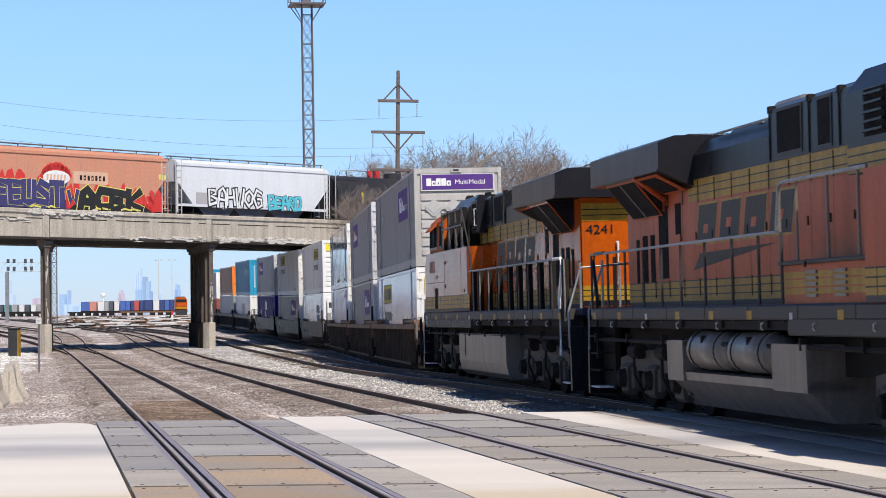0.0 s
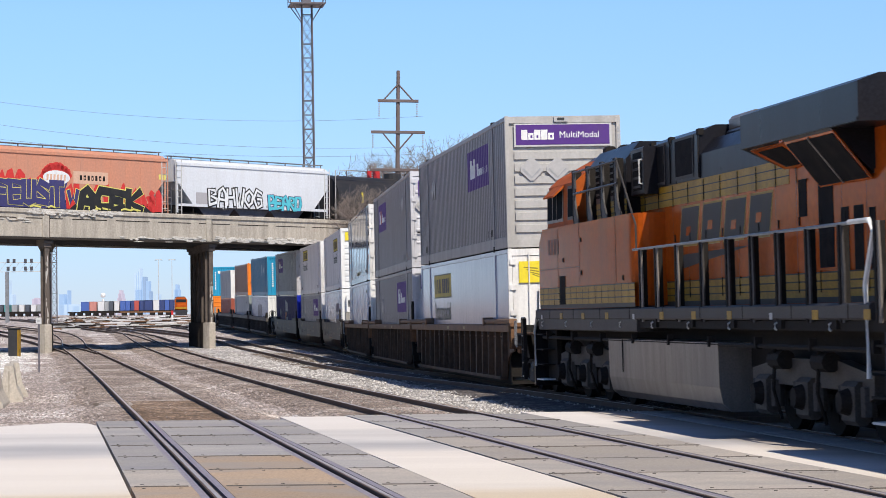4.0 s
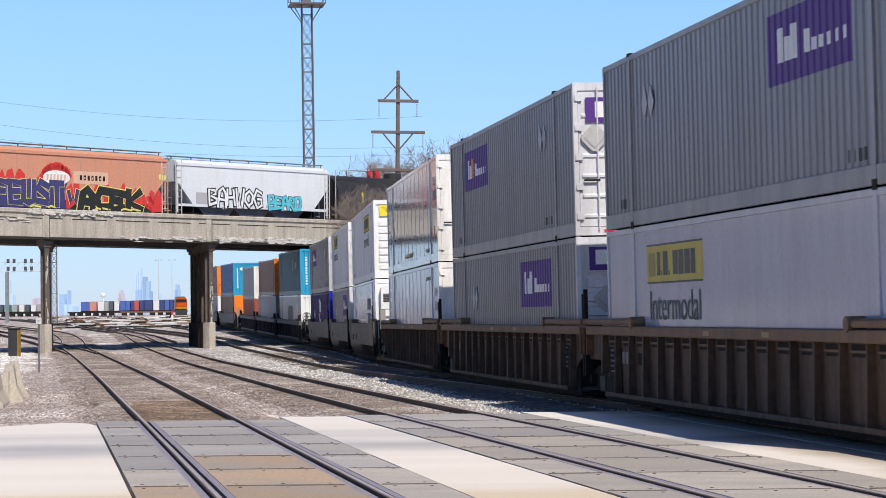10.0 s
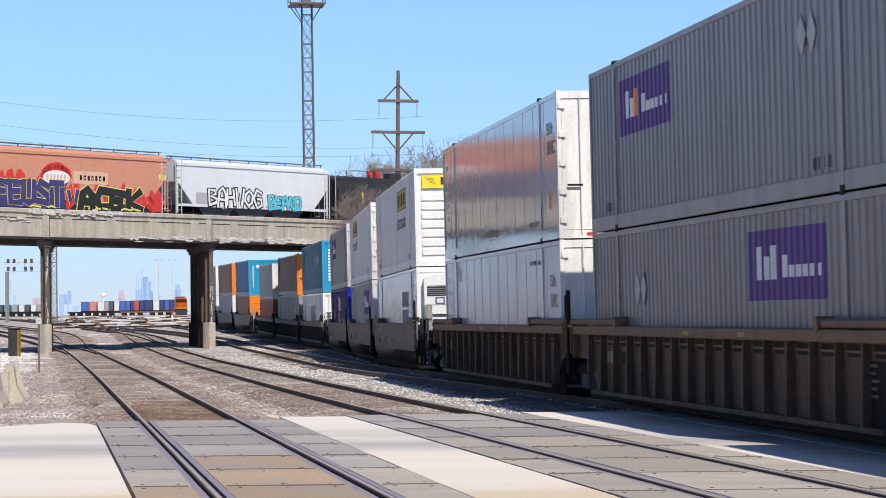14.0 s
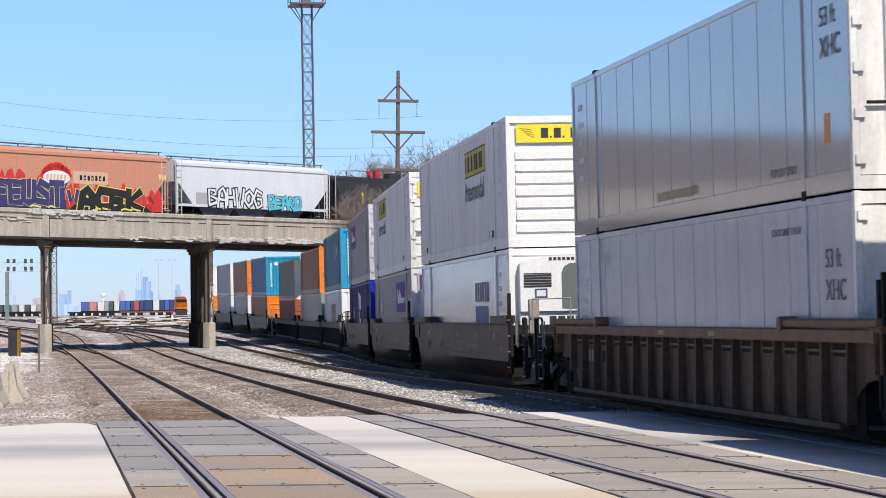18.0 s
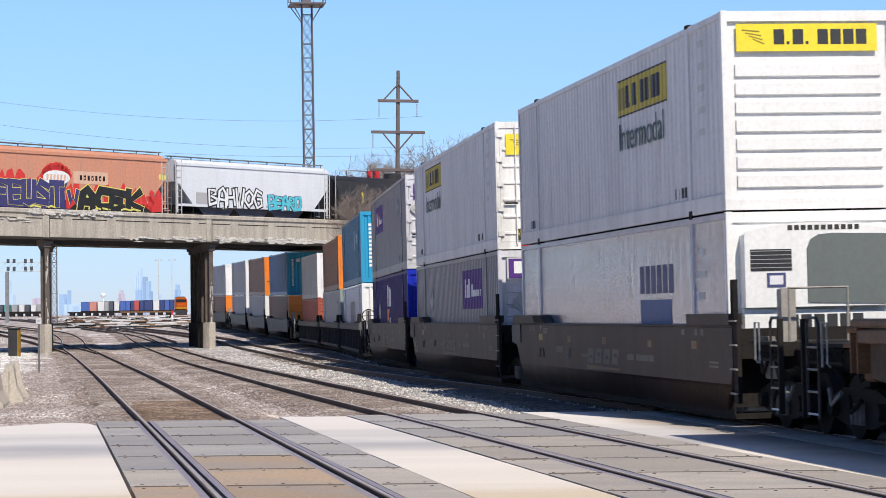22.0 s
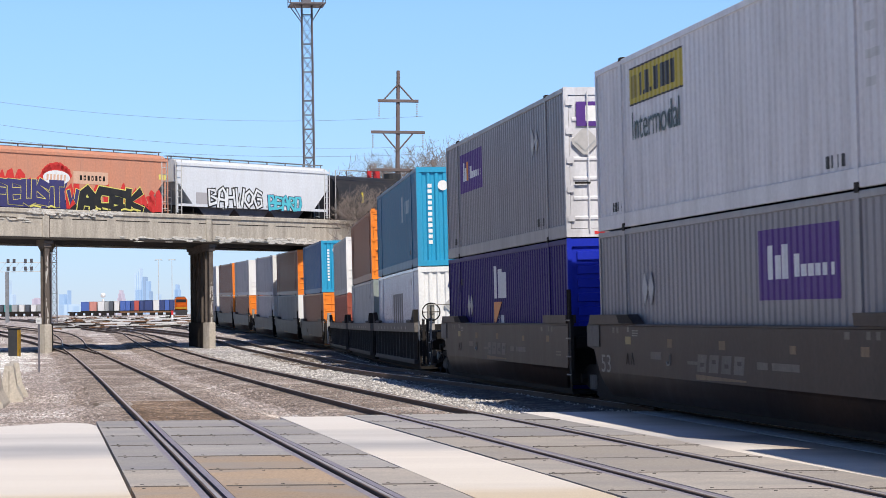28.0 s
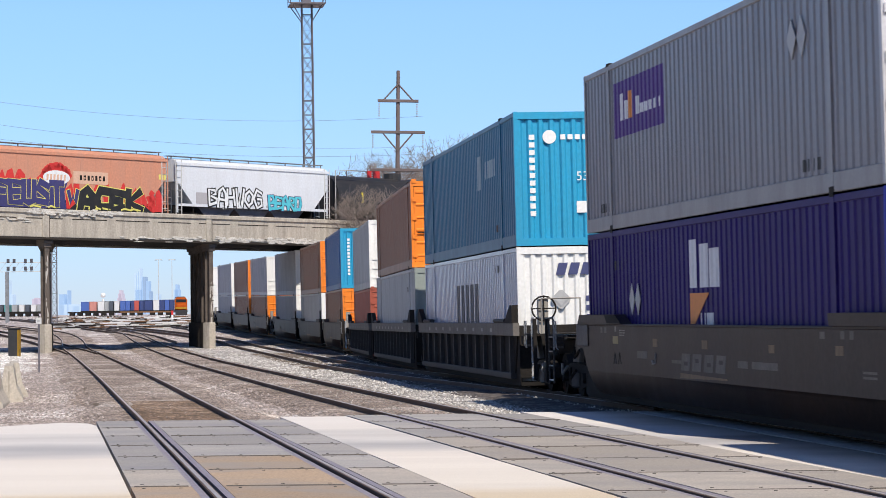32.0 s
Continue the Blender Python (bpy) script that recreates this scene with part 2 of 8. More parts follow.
def ground_material(name, dark, mid_tone, pale, grain):
    m = bpy.data.materials.new(name)
    m.use_nodes = True
    N, L = m.node_tree.nodes, m.node_tree.links
    b = N["Principled BSDF"]
    b.inputs["Roughness"].default_value = 0.95
    tc = N.new("ShaderNodeTexCoord")
    big, mid = N.new("ShaderNodeTexNoise"), N.new("ShaderNodeTexNoise")
    vor = N.new("ShaderNodeTexVoronoi")
    big.inputs["Scale"].default_value, big.inputs["Detail"].default_value = 0.22, 8
    mid.inputs["Scale"].default_value, mid.inputs["Detail"].default_value = 1.7, 6
    vor.inputs["Scale"].default_value = grain
    for n in (big, mid, vor):
        L.new(tc.outputs["Object"], n.inputs["Vector"])
    r = N.new("ShaderNodeValToRGB")
    e = r.color_ramp.elements
    e[0].position, e[0].color = 0.40, (*dark, 1)
    e[1].position, e[1].color = 0.64, (*pale, 1)
    e.new(0.52).color = (*mid_tone, 1)
    add = N.new("ShaderNodeMix")
    add.inputs["Factor"].default_value = 0.45
    L.new(big.outputs[0], add.inputs["A"])
    L.new(mid.outputs[0], add.inputs["B"])
    L.new(add.outputs[0], r.inputs[0])
    v = N.new("ShaderNodeMapRange")
    v.inputs["To Min"].default_value, v.inputs["To Max"].default_value = 0.52, 2.6
    po = N.new("ShaderNodeMath")
    po.operation, po.inputs[1].default_value = "POWER", 2.6
    sep = N.new("ShaderNodeSeparateColor")
    L.new(vor.outputs["Color"], sep.inputs[0])
    L.new(sep.outputs[0], po.inputs[0])
    L.new(po.outputs[0], v.inputs[0])
    h = N.new("ShaderNodeHueSaturation")
    L.new(r.outputs[0], h.inputs["Color"])
    L.new(v.outputs[0], h.inputs["Value"])
    L.new(h.outputs[0], b.inputs["Base Color"])
    bp = N.new("ShaderNodeBump")
    bp.inputs["Strength"].default_value, bp.inputs["Distance"].default_value = 0.55, 0.035
    L.new(vor.outputs["Distance"], bp.inputs["Height"])
    L.new(bp.outputs[0], b.inputs["Normal"])
    return m


M["ground"] = ground_material("gravel_yard_ground", (0.26, 0.212, 0.19), (0.41, 0.355, 0.33), (0.64, 0.61, 0.585), 23)
M["ballast"] = ground_material("pale_crushed_ballast", (0.25, 0.228, 0.215), (0.41, 0.385, 0.37), (0.64, 0.625, 0.61), 17)
# Near-black bed: shade under and beside the train put into its colour.
M["bed_dark"] = ground_material("shade_dark_track_bed", (0.05, 0.042, 0.038), (0.09, 0.075, 0.068), (0.16, 0.145, 0.135), 14)
M["lot"] = ground_material("bleached_dusty_lot", (0.50, 0.47, 0.44), (0.66, 0.63, 0.59), (0.80, 0.78, 0.75), 9)
M["bed_brown"] = ground_material("rust_brown_track_dirt", (0.10, 0.065, 0.04), (0.19, 0.125, 0.08), (0.32, 0.24, 0.18), 20)
M["bed"] = ground_material("brown_oily_track_bed", (0.155, 0.118, 0.094), (0.275, 0.22, 0.185), (0.46, 0.405, 0.365), 22)
M["stone"] = mat("pale_ballast_stone", (0.42, 0.40, 0.38), 0.9, scale=6, fine=40, bump=0.4, dirty=0.3, dirt=(0.16, 0.13, 0.11), island=(0.65, 1.7))
M["stone_brown"] = mat("brown_ballast_stone", (0.31, 0.262, 0.24), 0.9, scale=6, fine=40, bump=0.4, dirty=0.25, island=(0.75, 1.7))


def smooth_line(knots, y0, y1, step):
    """(x, y) points of a track's middle line from knots (y, x), softened."""
    out, y = [], y0
    while y < y1:
        xs = [ramp(y + d, knots) for d in (-12, -6, 0, 6, 12)] if y > 15 else [ramp(y, knots)]
        out.append((sum(xs) / len(xs), y))
        y += step
    return out


def build_ground():
    ys = [-60, -20, 0, 10] + list(range(20, 120, 10)) + list(range(120, 320, 8)) + [340, 400, 600, 1000, 2000, 4000]
    xs = [-2500, -600, -200, -80, -40, -20, -10, 0, 10, 20, 40, 80, 200, 600, 2500]
    bm = bmn()
    rows = [[bm.verts.new((x, y, lift(y) - 0.19)) for x in xs] for y in ys]
    for a, b in zip(rows[:-1], rows[1:]):
        for i in range(len(xs) - 1):
            bm.faces.new((a[i], a[i + 1], b[i + 1], b[i]))
    g = part("ground", bm, M["ground"], None)
    tagged(g, "grey-brown gravel yard ground with dusty pale patches", "ground", kind="structure")


RAIL = [(-0.075, -0.17), (0.075, -0.17), (0.012, -0.145), (0.012, -0.04), (0.036, -0.032), (0.036, -0.004), (0.028, 0), (-0.028, 0), (-0.036, -0.004), (-0.036, -0.032), (-0.012, -0.04), (-0.012, -0.145)]


def sweep(bm, pts, profile, zf, off):
    """Draw a profile (across, up) along a line, moved sideways by off."""
    n, prev = len(profile), None
    for i, (x, y) in enumerate(pts):
        a, b = pts[max(0, i - 1)], pts[min(len(pts) - 1, i + 1)]
        dx, dy = b[0] - a[0], b[1] - a[1]
        l = math.hypot(dx, dy)
        nx, ny = dy / l, -dx / l
        ring = [bm.verts.new((x + nx * (off + u), y + ny * (off + u), zf(y) + w)) for u, w in profile]
        if prev:
            for k in range(n):
                bm.faces.new((prev[k], prev[(k + 1) % n], ring[(k + 1) % n], ring[k]))
        prev = ring
    return bm


def tie_mesh():
    bm = box(bmn(), -1.3, 1.3, -0.115, 0.115, -0.17, 0.0, 0.02)
    me = bpy.data.meshes.new("tie")
    bm.to_mesh(me)
    me.materials.append(M["tie"])
    return me


def track(knots, y0, y1, label, ties=None):
    line = smooth_line(knots, y0, y1, 2.0)
    t = thing("railway_track", label, "railway track", kind="structure")
    for off in (-0.7525, 0.7525):
        rail = part("rail", sweep(bmn(), line, RAIL, lift, off), M["rail"], t)
        part("rail_head", sweep(bmn(), line, [(-0.024, -0.012), (0.024, -0.012), (0.021, 0.003), (-0.021, 0.003)], lift, off), M["rail_top"], rail, "polished steel running surface")
    if ties:
        y = ties[0]
        while y < ties[1]:
            (xa, _), (xb, _) = smooth_line(knots, y, y + 1, 0.9)[:2]
            o = part_of("tie", TIE, None, t)
            o.matrix_world = pose(xa, y, lift(y) - 0.128 + random.uniform(-0.03, 0.024), 0, 0, math.degrees(-math.atan((xb - xa) / 0.9)) * -1 * -1 + random.uniform(-1.5, 1.5))
            y += 0.55
    return t


TIE = tie_mesh()
TRACK_1 = [(-20, 5.85), (21, -1.3), (28, -2.42), (37, -4.0), (47, -5.75), (69, -9.5), (106, -15.9), (143, -22.6), (175, -27.8), (207, -34.2), (250, -46), (300, -59), (400, -85)]
TRACK_2 = [(-20, 10.2), (20.4, 3.14), (25, 2.4), (33, 1.02), (38.5, -0.1), (49, -2.2), (64, -4.75), (87, -8.6), (139, -16.9), (208, -28.1), (237, -35.3), (300, -49.7), (390, -69), (520, -98)]
HEAD = [(-150, -0.155), (40, -0.155), (55, -0.1396), (65, -0.1162), (80, -0.094), (100, -0.0878), (118, -0.0966), (134, -0.1219), (150, -0.1548), (170, -0.1567), (200, -0.1612), (232, -0.1819), (250, -0.1452), (264, -0.1051), (290, -0.0601), (340, -0.0201), (500, 0.0)]


def train_line():
    """Points of the train's track: arc length from y = 20 and place, by its heading."""
    step = 0.5
    ys = np.arange(-150, 460, step)
    m = np.interp(ys, [k[0] for k in HEAD], [k[1] for k in HEAD])
    xs = np.concatenate([[0], np.cumsum(0.5 * (m[1:] + m[:-1]) * step)])
    xs += 2.66 + 1.31 - np.interp(43.2, ys, xs)
    arc = np.concatenate([[0], np.cumsum(np.hypot(np.diff(xs), step))])
    arc -= np.interp(20.0, ys, arc)
    return arc, xs, ys


ARC, LINE_X, LINE_Y = train_line()


def on_line(s):
    x, y = float(np.interp(s, ARC, LINE_X)), float(np.interp(s, ARC, LINE_Y))
    return Vector((x, y, lift(y)))


# ---- bridge ----
BRIDGE_A, BRIDGE_B = Vector((-24.5, 129.0, 0)), Vector((-6.7, 151.0, 0))
ALONG = (BRIDGE_B - BRIDGE_A).normalized()
SOFFIT = 6.22
BRIDGE = Matrix.Translation(BRIDGE_A) @ Matrix.Rotation(math.atan2(ALONG.y, ALONG.x), 4, "Z")   # x along the near face, y away from the camera


def hbeam(x, y, z0, z1):
    """A rolled column: two flanges across the view and the web between them, with riveted straps."""
    bm = box(bmn(), x - 0.16, x + 0.16, y - 0.19, y - 0.165, z0, z1)
    box(bm, x - 0.16, x + 0.16, y + 0.165, y + 0.19, z0, z1)
    box(bm, x - 0.012, x + 0.012, y - 0.165, y + 0.165, z0, z1)
    for k in range(5):
        z = z0 + 0.4 + (z1 - z0 - 0.8) * k / 4
        box(bm, x - 0.175, x + 0.175, y - 0.2, y - 0.19, z - 0.05, z + 0.05)
    return bm


def build_bridge():
    t = thing("railway_bridge", "weathered concrete railway bridge with spalled edges on sooty columns", "bridge", kind="structure", m=BRIDGE)
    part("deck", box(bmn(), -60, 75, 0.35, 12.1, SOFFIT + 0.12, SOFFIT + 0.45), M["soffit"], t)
    face = part("near_girder", box(bmn(), -60, 75, 0.0, 0.36, SOFFIT, SOFFIT + 1.52, 0.04), M["concrete"], t)
    part("far_girder", box(bmn(), -60, 75, 12.1, 12.45, SOFFIT, SOFFIT + 1.52, 0.04), M["concrete"], t)
    part("coping", box(bmn(), -60, 75, -0.09, 0.42, SOFFIT + 1.36, SOFFIT + 1.62, 0.04), M["concrete"], face)
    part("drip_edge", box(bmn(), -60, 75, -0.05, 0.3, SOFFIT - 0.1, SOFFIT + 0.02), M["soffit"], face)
    # Near-black strips in place of a recess and its shade.
    for k in range(16):
        x = -12 + 3.4 * k
        part("recess_line", box(bmn(), x + 0.3, x + 3.0, -0.012, 0.0, SOFFIT + 1.06, SOFFIT + 1.11), M["soffit"], face)
    for x in (-9.5, 3.6, 16.6, 29.6):
        part("joint", box(bmn(), x, x + 0.05, -0.015, 0.0, SOFFIT + 0.05, SOFFIT + 1.34), M["column"], face)
        part("pilaster", box(bmn(), x - 0.5, x - 0.05, -0.05, 0.0, SOFFIT + 0.0, SOFFIT + 1.36), M["concrete"], face)
    random.seed(11)
    for x0, x1, z, n in ((17.0, 30, 0.16, 230), (2, 9, 1.45, 110), (-2, 2, 1.0, 20), (9, 16, 0.12, 40)):
        bm = bmn()
        for k in range(n):
            x = random.uniform(x0, x1)
            zz = SOFFIT + z + random.gauss(0, 0.075)
            w, h = random.uniform(0.08, 0.5), random.uniform(0.02, 0.10)
            pts = [(x + w * math.cos(a) * random.uniform(0.5, 1), zz + h * math.sin(a) * random.uniform(0.5, 1)) for a in [i * math.pi / 3.5 for i in range(7)]]
            slab(bm, pts, -0.092 - 0.003 * (k % 9) if z > 1.2 else -0.052 - 0.003 * (k % 9), 0.0)
        tagged(part("spalled_edge", bm, M["spall"], face, "broken pale concrete edge"), kind="stuff")
    rail = part("bridge_track_bed", box(bmn(), -60, 75, 0.4, 12.0, SOFFIT + 0.45, SOFFIT + 0.54), M["stone_brown"], t)
    for y in (2.2, 3.65):
        part("rail", box(bmn(), -60, 75, y - 0.035, y + 0.035, SOFFIT + 0.54, SOFFIT + 0.70), M["rail"], rail)
    for px, slant in ((3.7, -0.158), (16.85, -0.205), (29.7, -0.17), (-9.2, -0.17)):
        back = (Vector((slant, 1, 0))).normalized()
        base = BRIDGE @ Vector((px, 0.5, 0))
        n = 5
        for k in range(n):
            p = BRIDGE.inverted() @ (base + back * 2.35 * k)
            if p.y > 12:
                continue
            gz = lift(base.y) - 0.2
            c = part("column", hbeam(p.x, p.y, 1.3, SOFFIT - 0.32), M["column"], t, "sooty steel column with peeling paint")
            # Rear bases get the near-black tone: the bridge's shade put into their colour.
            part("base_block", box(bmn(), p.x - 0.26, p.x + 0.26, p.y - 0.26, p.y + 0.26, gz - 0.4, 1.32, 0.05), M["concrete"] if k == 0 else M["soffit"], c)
            part("capital", box(bmn(), p.x - 0.34, p.x + 0.34, p.y - 0.34, p.y + 0.34, SOFFIT - 0.34, SOFFIT - 0.12, 0.04), M["column"], c)
            part("bearing", box(bmn(), p.x - 0.26, p.x + 0.26, p.y - 0.26, p.y + 0.26, SOFFIT - 0.55, SOFFIT - 0.34, 0.03), M["column"], c)
            random.seed(px * 10 + k)
            for q in range(11):
                z, x = random.uniform(1.4, 5.4), p.x + random.uniform(-0.09, 0.09)
                hh, ww = random.uniform(0.12, 0.5), random.uniform(0.03, 0.07)
                part("paint_patch", slab(bmn(), [(x + ww * math.cos(i * 0.9) * random.uniform(0.5, 1), z + hh * math.sin(i * 0.9) * random.uniform(0.6, 1)) for i in range(7)], p.y - 0.196, p.y - 0.185), M["peel"], c)
    return t


# ---- crossing ----
M["joint"] = mat("dirty_panel_joint", (0.13, 0.115, 0.105), 0.9, scale=3, dirty=0.5, dirt=(0.2, 0.17, 0.14), spec=0.1)
M["seal"] = mat("worn_grey_rubber_seal", (0.25, 0.225, 0.265), 0.6, scale=2, dirty=0.4, dirt=(0.32, 0.295, 0.31), stretch=(2, 0.4, 1))
def mid_x(knots, y):
    return smooth_line(knots, y, y + 0.5, 1.0)[0][0]


def strip(bm, edge_a, edge_b, y0, y1, z0, z1, n=1):
    """A slab whose two long edges follow functions of y."""
    ys = [y0 + (y1 - y0) * i / n for i in range(n + 1)]
    xy = [(edge_a(y), y) for y in ys] + [(edge_b(y), y) for y in reversed(ys)]
    return plate(bm, xy[::-1], z0, z1)


def build_crossing():
    far = {1: 37.3, 2: 38.6}
    for num, knots in ((1, TRACK_1), (2, TRACK_2), (3, None)):
        cx = (lambda y, k=knots: mid_x(k, y)) if knots else (lambda y: float(np.interp(y, LINE_Y, LINE_X)))
        t = thing("crossing_panels", "worn concrete crossing panels with dark joints and bolts", "level crossing", kind="structure")
        for i in range(14):
            y1 = far.get(num, 39.0) - 2.44 * i
            y0 = y1 - 2.405
            for a, b in ((-1.5, -0.91), (-0.60, 0.60), (0.91, 1.5)):
                if num == 3 and i > 12:
                    continue
                z = -0.012 + random.uniform(-0.006, 0.004)
                p = part("panel", strip(bmn(), lambda y: cx(y) + a, lambda y: cx(y) + b, y0, y1, -0.2, z), M["panel_tan" if num == 1 and i > 3 and a < 0.5 and b < 1 and (a > -1 or i > 5) else "panel_pale" if (num > 1 and i > 2) or i > 4 else "panel"], t)
                if num < 3 and y1 > 14:
                    part("panel_joint", strip(bmn(), lambda y: cx(y) + a + 0.03, lambda y: cx(y) + b - 0.03, y0 - 0.05, y0 + 0.012, -0.06, -0.007), M["joint"], t)
                if y1 > 17 and num < 3:
                    for u in (0.2, 0.8) if b - a < 1 else (0.12, 0.5, 0.88):
                        for v in (0.2, 2.2):
                            x = cx(y0 + v) + a + (b - a) * u
                            part("bolt_hole", tube(bmn(), (x, y0 + v, z - 0.01), (x, y0 + v, z + 0.004), 0.018, None, 6), M["bolt"], p)
        for off in (-0.755, 0.755):
            for d in (-0.115, 0.115):
                part("rail_seal", strip(bmn(), lambda y: cx(y) + off + d - 0.036, lambda y: cx(y) + off + d + 0.036, 5, far.get(num, 39.0), -0.2, -0.016, 14), M["seal"], t)
            for d in (-0.055, 0.055):
                part("flangeway_filler", strip(bmn(), lambda y: cx(y) + off + d - 0.02, lambda y: cx(y) + off + d + 0.02, 5, far.get(num, 39.0), -0.2, -0.045, 14), M["rubber"], t)
    c1, c2 = (lambda y: mid_x(TRACK_1, y)), (lambda y: mid_x(TRACK_2, y))
    c3 = lambda y: float(np.interp(y, LINE_Y, LINE_X))

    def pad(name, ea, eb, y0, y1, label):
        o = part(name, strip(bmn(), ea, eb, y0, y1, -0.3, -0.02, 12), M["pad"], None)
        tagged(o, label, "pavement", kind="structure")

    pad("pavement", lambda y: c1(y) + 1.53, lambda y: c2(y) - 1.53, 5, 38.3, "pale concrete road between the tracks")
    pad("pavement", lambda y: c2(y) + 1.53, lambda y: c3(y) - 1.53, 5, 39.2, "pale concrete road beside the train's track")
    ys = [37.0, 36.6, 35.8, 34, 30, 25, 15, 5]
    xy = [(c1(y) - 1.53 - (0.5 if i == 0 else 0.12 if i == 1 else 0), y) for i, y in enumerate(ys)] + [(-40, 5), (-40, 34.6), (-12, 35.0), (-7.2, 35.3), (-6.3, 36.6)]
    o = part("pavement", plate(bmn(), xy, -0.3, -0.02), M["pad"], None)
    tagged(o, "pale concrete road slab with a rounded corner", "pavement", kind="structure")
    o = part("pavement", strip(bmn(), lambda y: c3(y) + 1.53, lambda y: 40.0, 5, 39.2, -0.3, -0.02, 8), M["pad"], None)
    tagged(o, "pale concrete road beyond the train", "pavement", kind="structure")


# ---- towers, poles ----
def lattice_tower(label, m, height, w0, w1, bay, platform=None):
    t = thing("lattice_tower", label, "tower", m=m)
    for sx in (-1, 1):
        for sy in (-1, 1):
            part("leg", tube(bmn(), (sx * w0 / 2, sy * w0 / 2, 0), (sx * w1 / 2, sy * w1 / 2, height), 0.075, 0.06, 6), M["tower"], t)
    n = int(height / bay)
    for k in range(n):
        z0, z1 = k * bay, (k + 1) * bay
        a = w0 + (w1 - w0) * z0 / height
        b = w0 + (w1 - w0) * z1 / height
        for face in range(4):
            rot = Matrix.Rotation(face * math.pi / 2, 3, "Z")
            q = lambda x, y, z: tuple(rot @ Vector((x, y, z)))
            bm = bmn()
            zm = (z0 + z1) / 2
            tube(bm, q(-a / 2, -a / 2, z0), q(b / 2, -b / 2, z1), 0.028, None, 4)
            tube(bm, q(a / 2, -a / 2, z0), q(-b / 2, -b / 2, z1), 0.028, None, 4)
            tube(bm, q(-b / 2, -b / 2, z1), q(b / 2, -b / 2, z1), 0.04 if k % 2 else 0.025, None, 4)
            part("cross_brace", bm, M["tower"], t)
    if platform:
        z, r = platform
        p = part("platform", box(bmn(), -r, r, -r, r, z, z + 0.12), M["tower"], t)
        for s in (-1, 1):
            for u in (-1, 1):
                part("knee_brace", tube(bmn(), (s * w1 / 2, u * w1 / 2, z - 1.5), (s * r * 0.85, u * r * 0.85, z), 0.05, None, 5), M["tower"], p)
            for h in (0.55, 1.1):
                part("guard_rail", pipe(bmn(), [(-r, s * r, z + h), (r, s * r, z + h)], 0.035), M["tower"], p)
                part("guard_rail", pipe(bmn(), [(s * r, -r, z + h), (s * r, r, z + h)], 0.035), M["tower"], p)
            for u in (-1, -0.33, 0.33, 1):
                part("rail_post", tube(bmn(), (u * r, s * r, z), (u * r, s * r, z + 1.1), 0.03, None, 4), M["tower"], p)
        part("lamp_housing", box(bmn(), -0.5, 0.4, -0.5, 0.5, z + 0.12, z + 1.3, 0.1), M["tower"], p)
    return t


def build_towers():
    lattice_tower("tall dark steel lattice light tower with a railed platform", pose(-12.45, 220, lift(220) - 0.2, 0, -0.4, 8), 30.6, 0.95, 0.95, 1.35, (30.6, 1.65))
    lattice_tower("grey steel lattice light tower behind the bridge", pose(-50.0, 300, lift(300) - 0.2, 0, 0, 10), 22, 0.68, 0.62, 1.0)
    t = thing("utility_pole", "weathered wooden power pole with two crossarms", "utility pole", m=pose(-3.25, 160, -0.3, 0, 0.9, 4))
    part("post", tube(bmn(), (0, 0, 0), (0, 0, 18.75), 0.2, 0.12, 10), M["pole"], t)
    for z, r in ((16.55, 1.4), (14.4, 1.85), (11.8, 1.9)):
        arm = part("crossarm", box(bmn(), -r, r, -0.22, -0.04, z, z + 0.2, 0.02), M["pole"], t)
        for s in (-1, 1):
            part("arm_brace", tube(bmn(), (s * r * (0.55 if r > 1.5 else 0.72), -0.13, z + (0.0 if r > 1.5 else 0.15)), (0, -0.13, z + (-1.2 if r > 1.5 else 1.25)), 0.055, None, 5), M["pole"], arm)
            for k in range(6):
                part("insulator_disc", tube(bmn(), (s * r * 0.93, -0.13, z - 0.1 - 0.16 * k), (s * r * 0.93, -0.13, z - 0.18 - 0.16 * k), 0.07, 0.035, 8), M["pale_grey"], arm)
    random.seed(5)
    for y0, z0, z1, x1, sag in ((160, 15.3, 23.5, -60, 12.8), (160, 13.2, 21.8, -60, 11.2), (163, 12.9, 20.3, -62, 10.4), (300, 13.5, 14.5, -90, 2.8), (300, 11.8, 12.4, -90, 2.8)):
        w = thing("overhead_wire", "thin sagging overhead power wire", "wire")
        pts = []
        for k in range(25):
            u = k / 24
            pts.append((-3.25 + 2 + (x1 + 3.25 - 2) * u, y0 - 12 * u, z0 + (z1 - z0) * u - sag * u * (1 - u)))
        part("strand", pipe(bmn(), pts, 0.009, 4), M["wire"], w)


def build_setting():
    build_ground()
    track(TRACK_1, -20, 330, "rusty track curving across the yard", (37.6, 110))
    track(TRACK_2, -20, 420, "worn yard track beside the train", (38.9, 110))
    k3 = [(float(y), float(x)) for x, y in zip(LINE_X[::8], LINE_Y[::8])]
    track(k3, -100, 440, "main track under the double-stack train", (39.2, 80))
    build_bridge()
    build_crossing()
    build_towers()


# ---- containers ----
W = 2.59
PITCH = 0.272


def fold(x, depth):
    """Depth of the pressed side sheet at x."""
    u = (x / PITCH) % 1.0
    return depth * ramp(u, [(0, 0), (0.18, 0), (0.32, 1), (0.68, 1), (0.82, 0), (1, 0)])


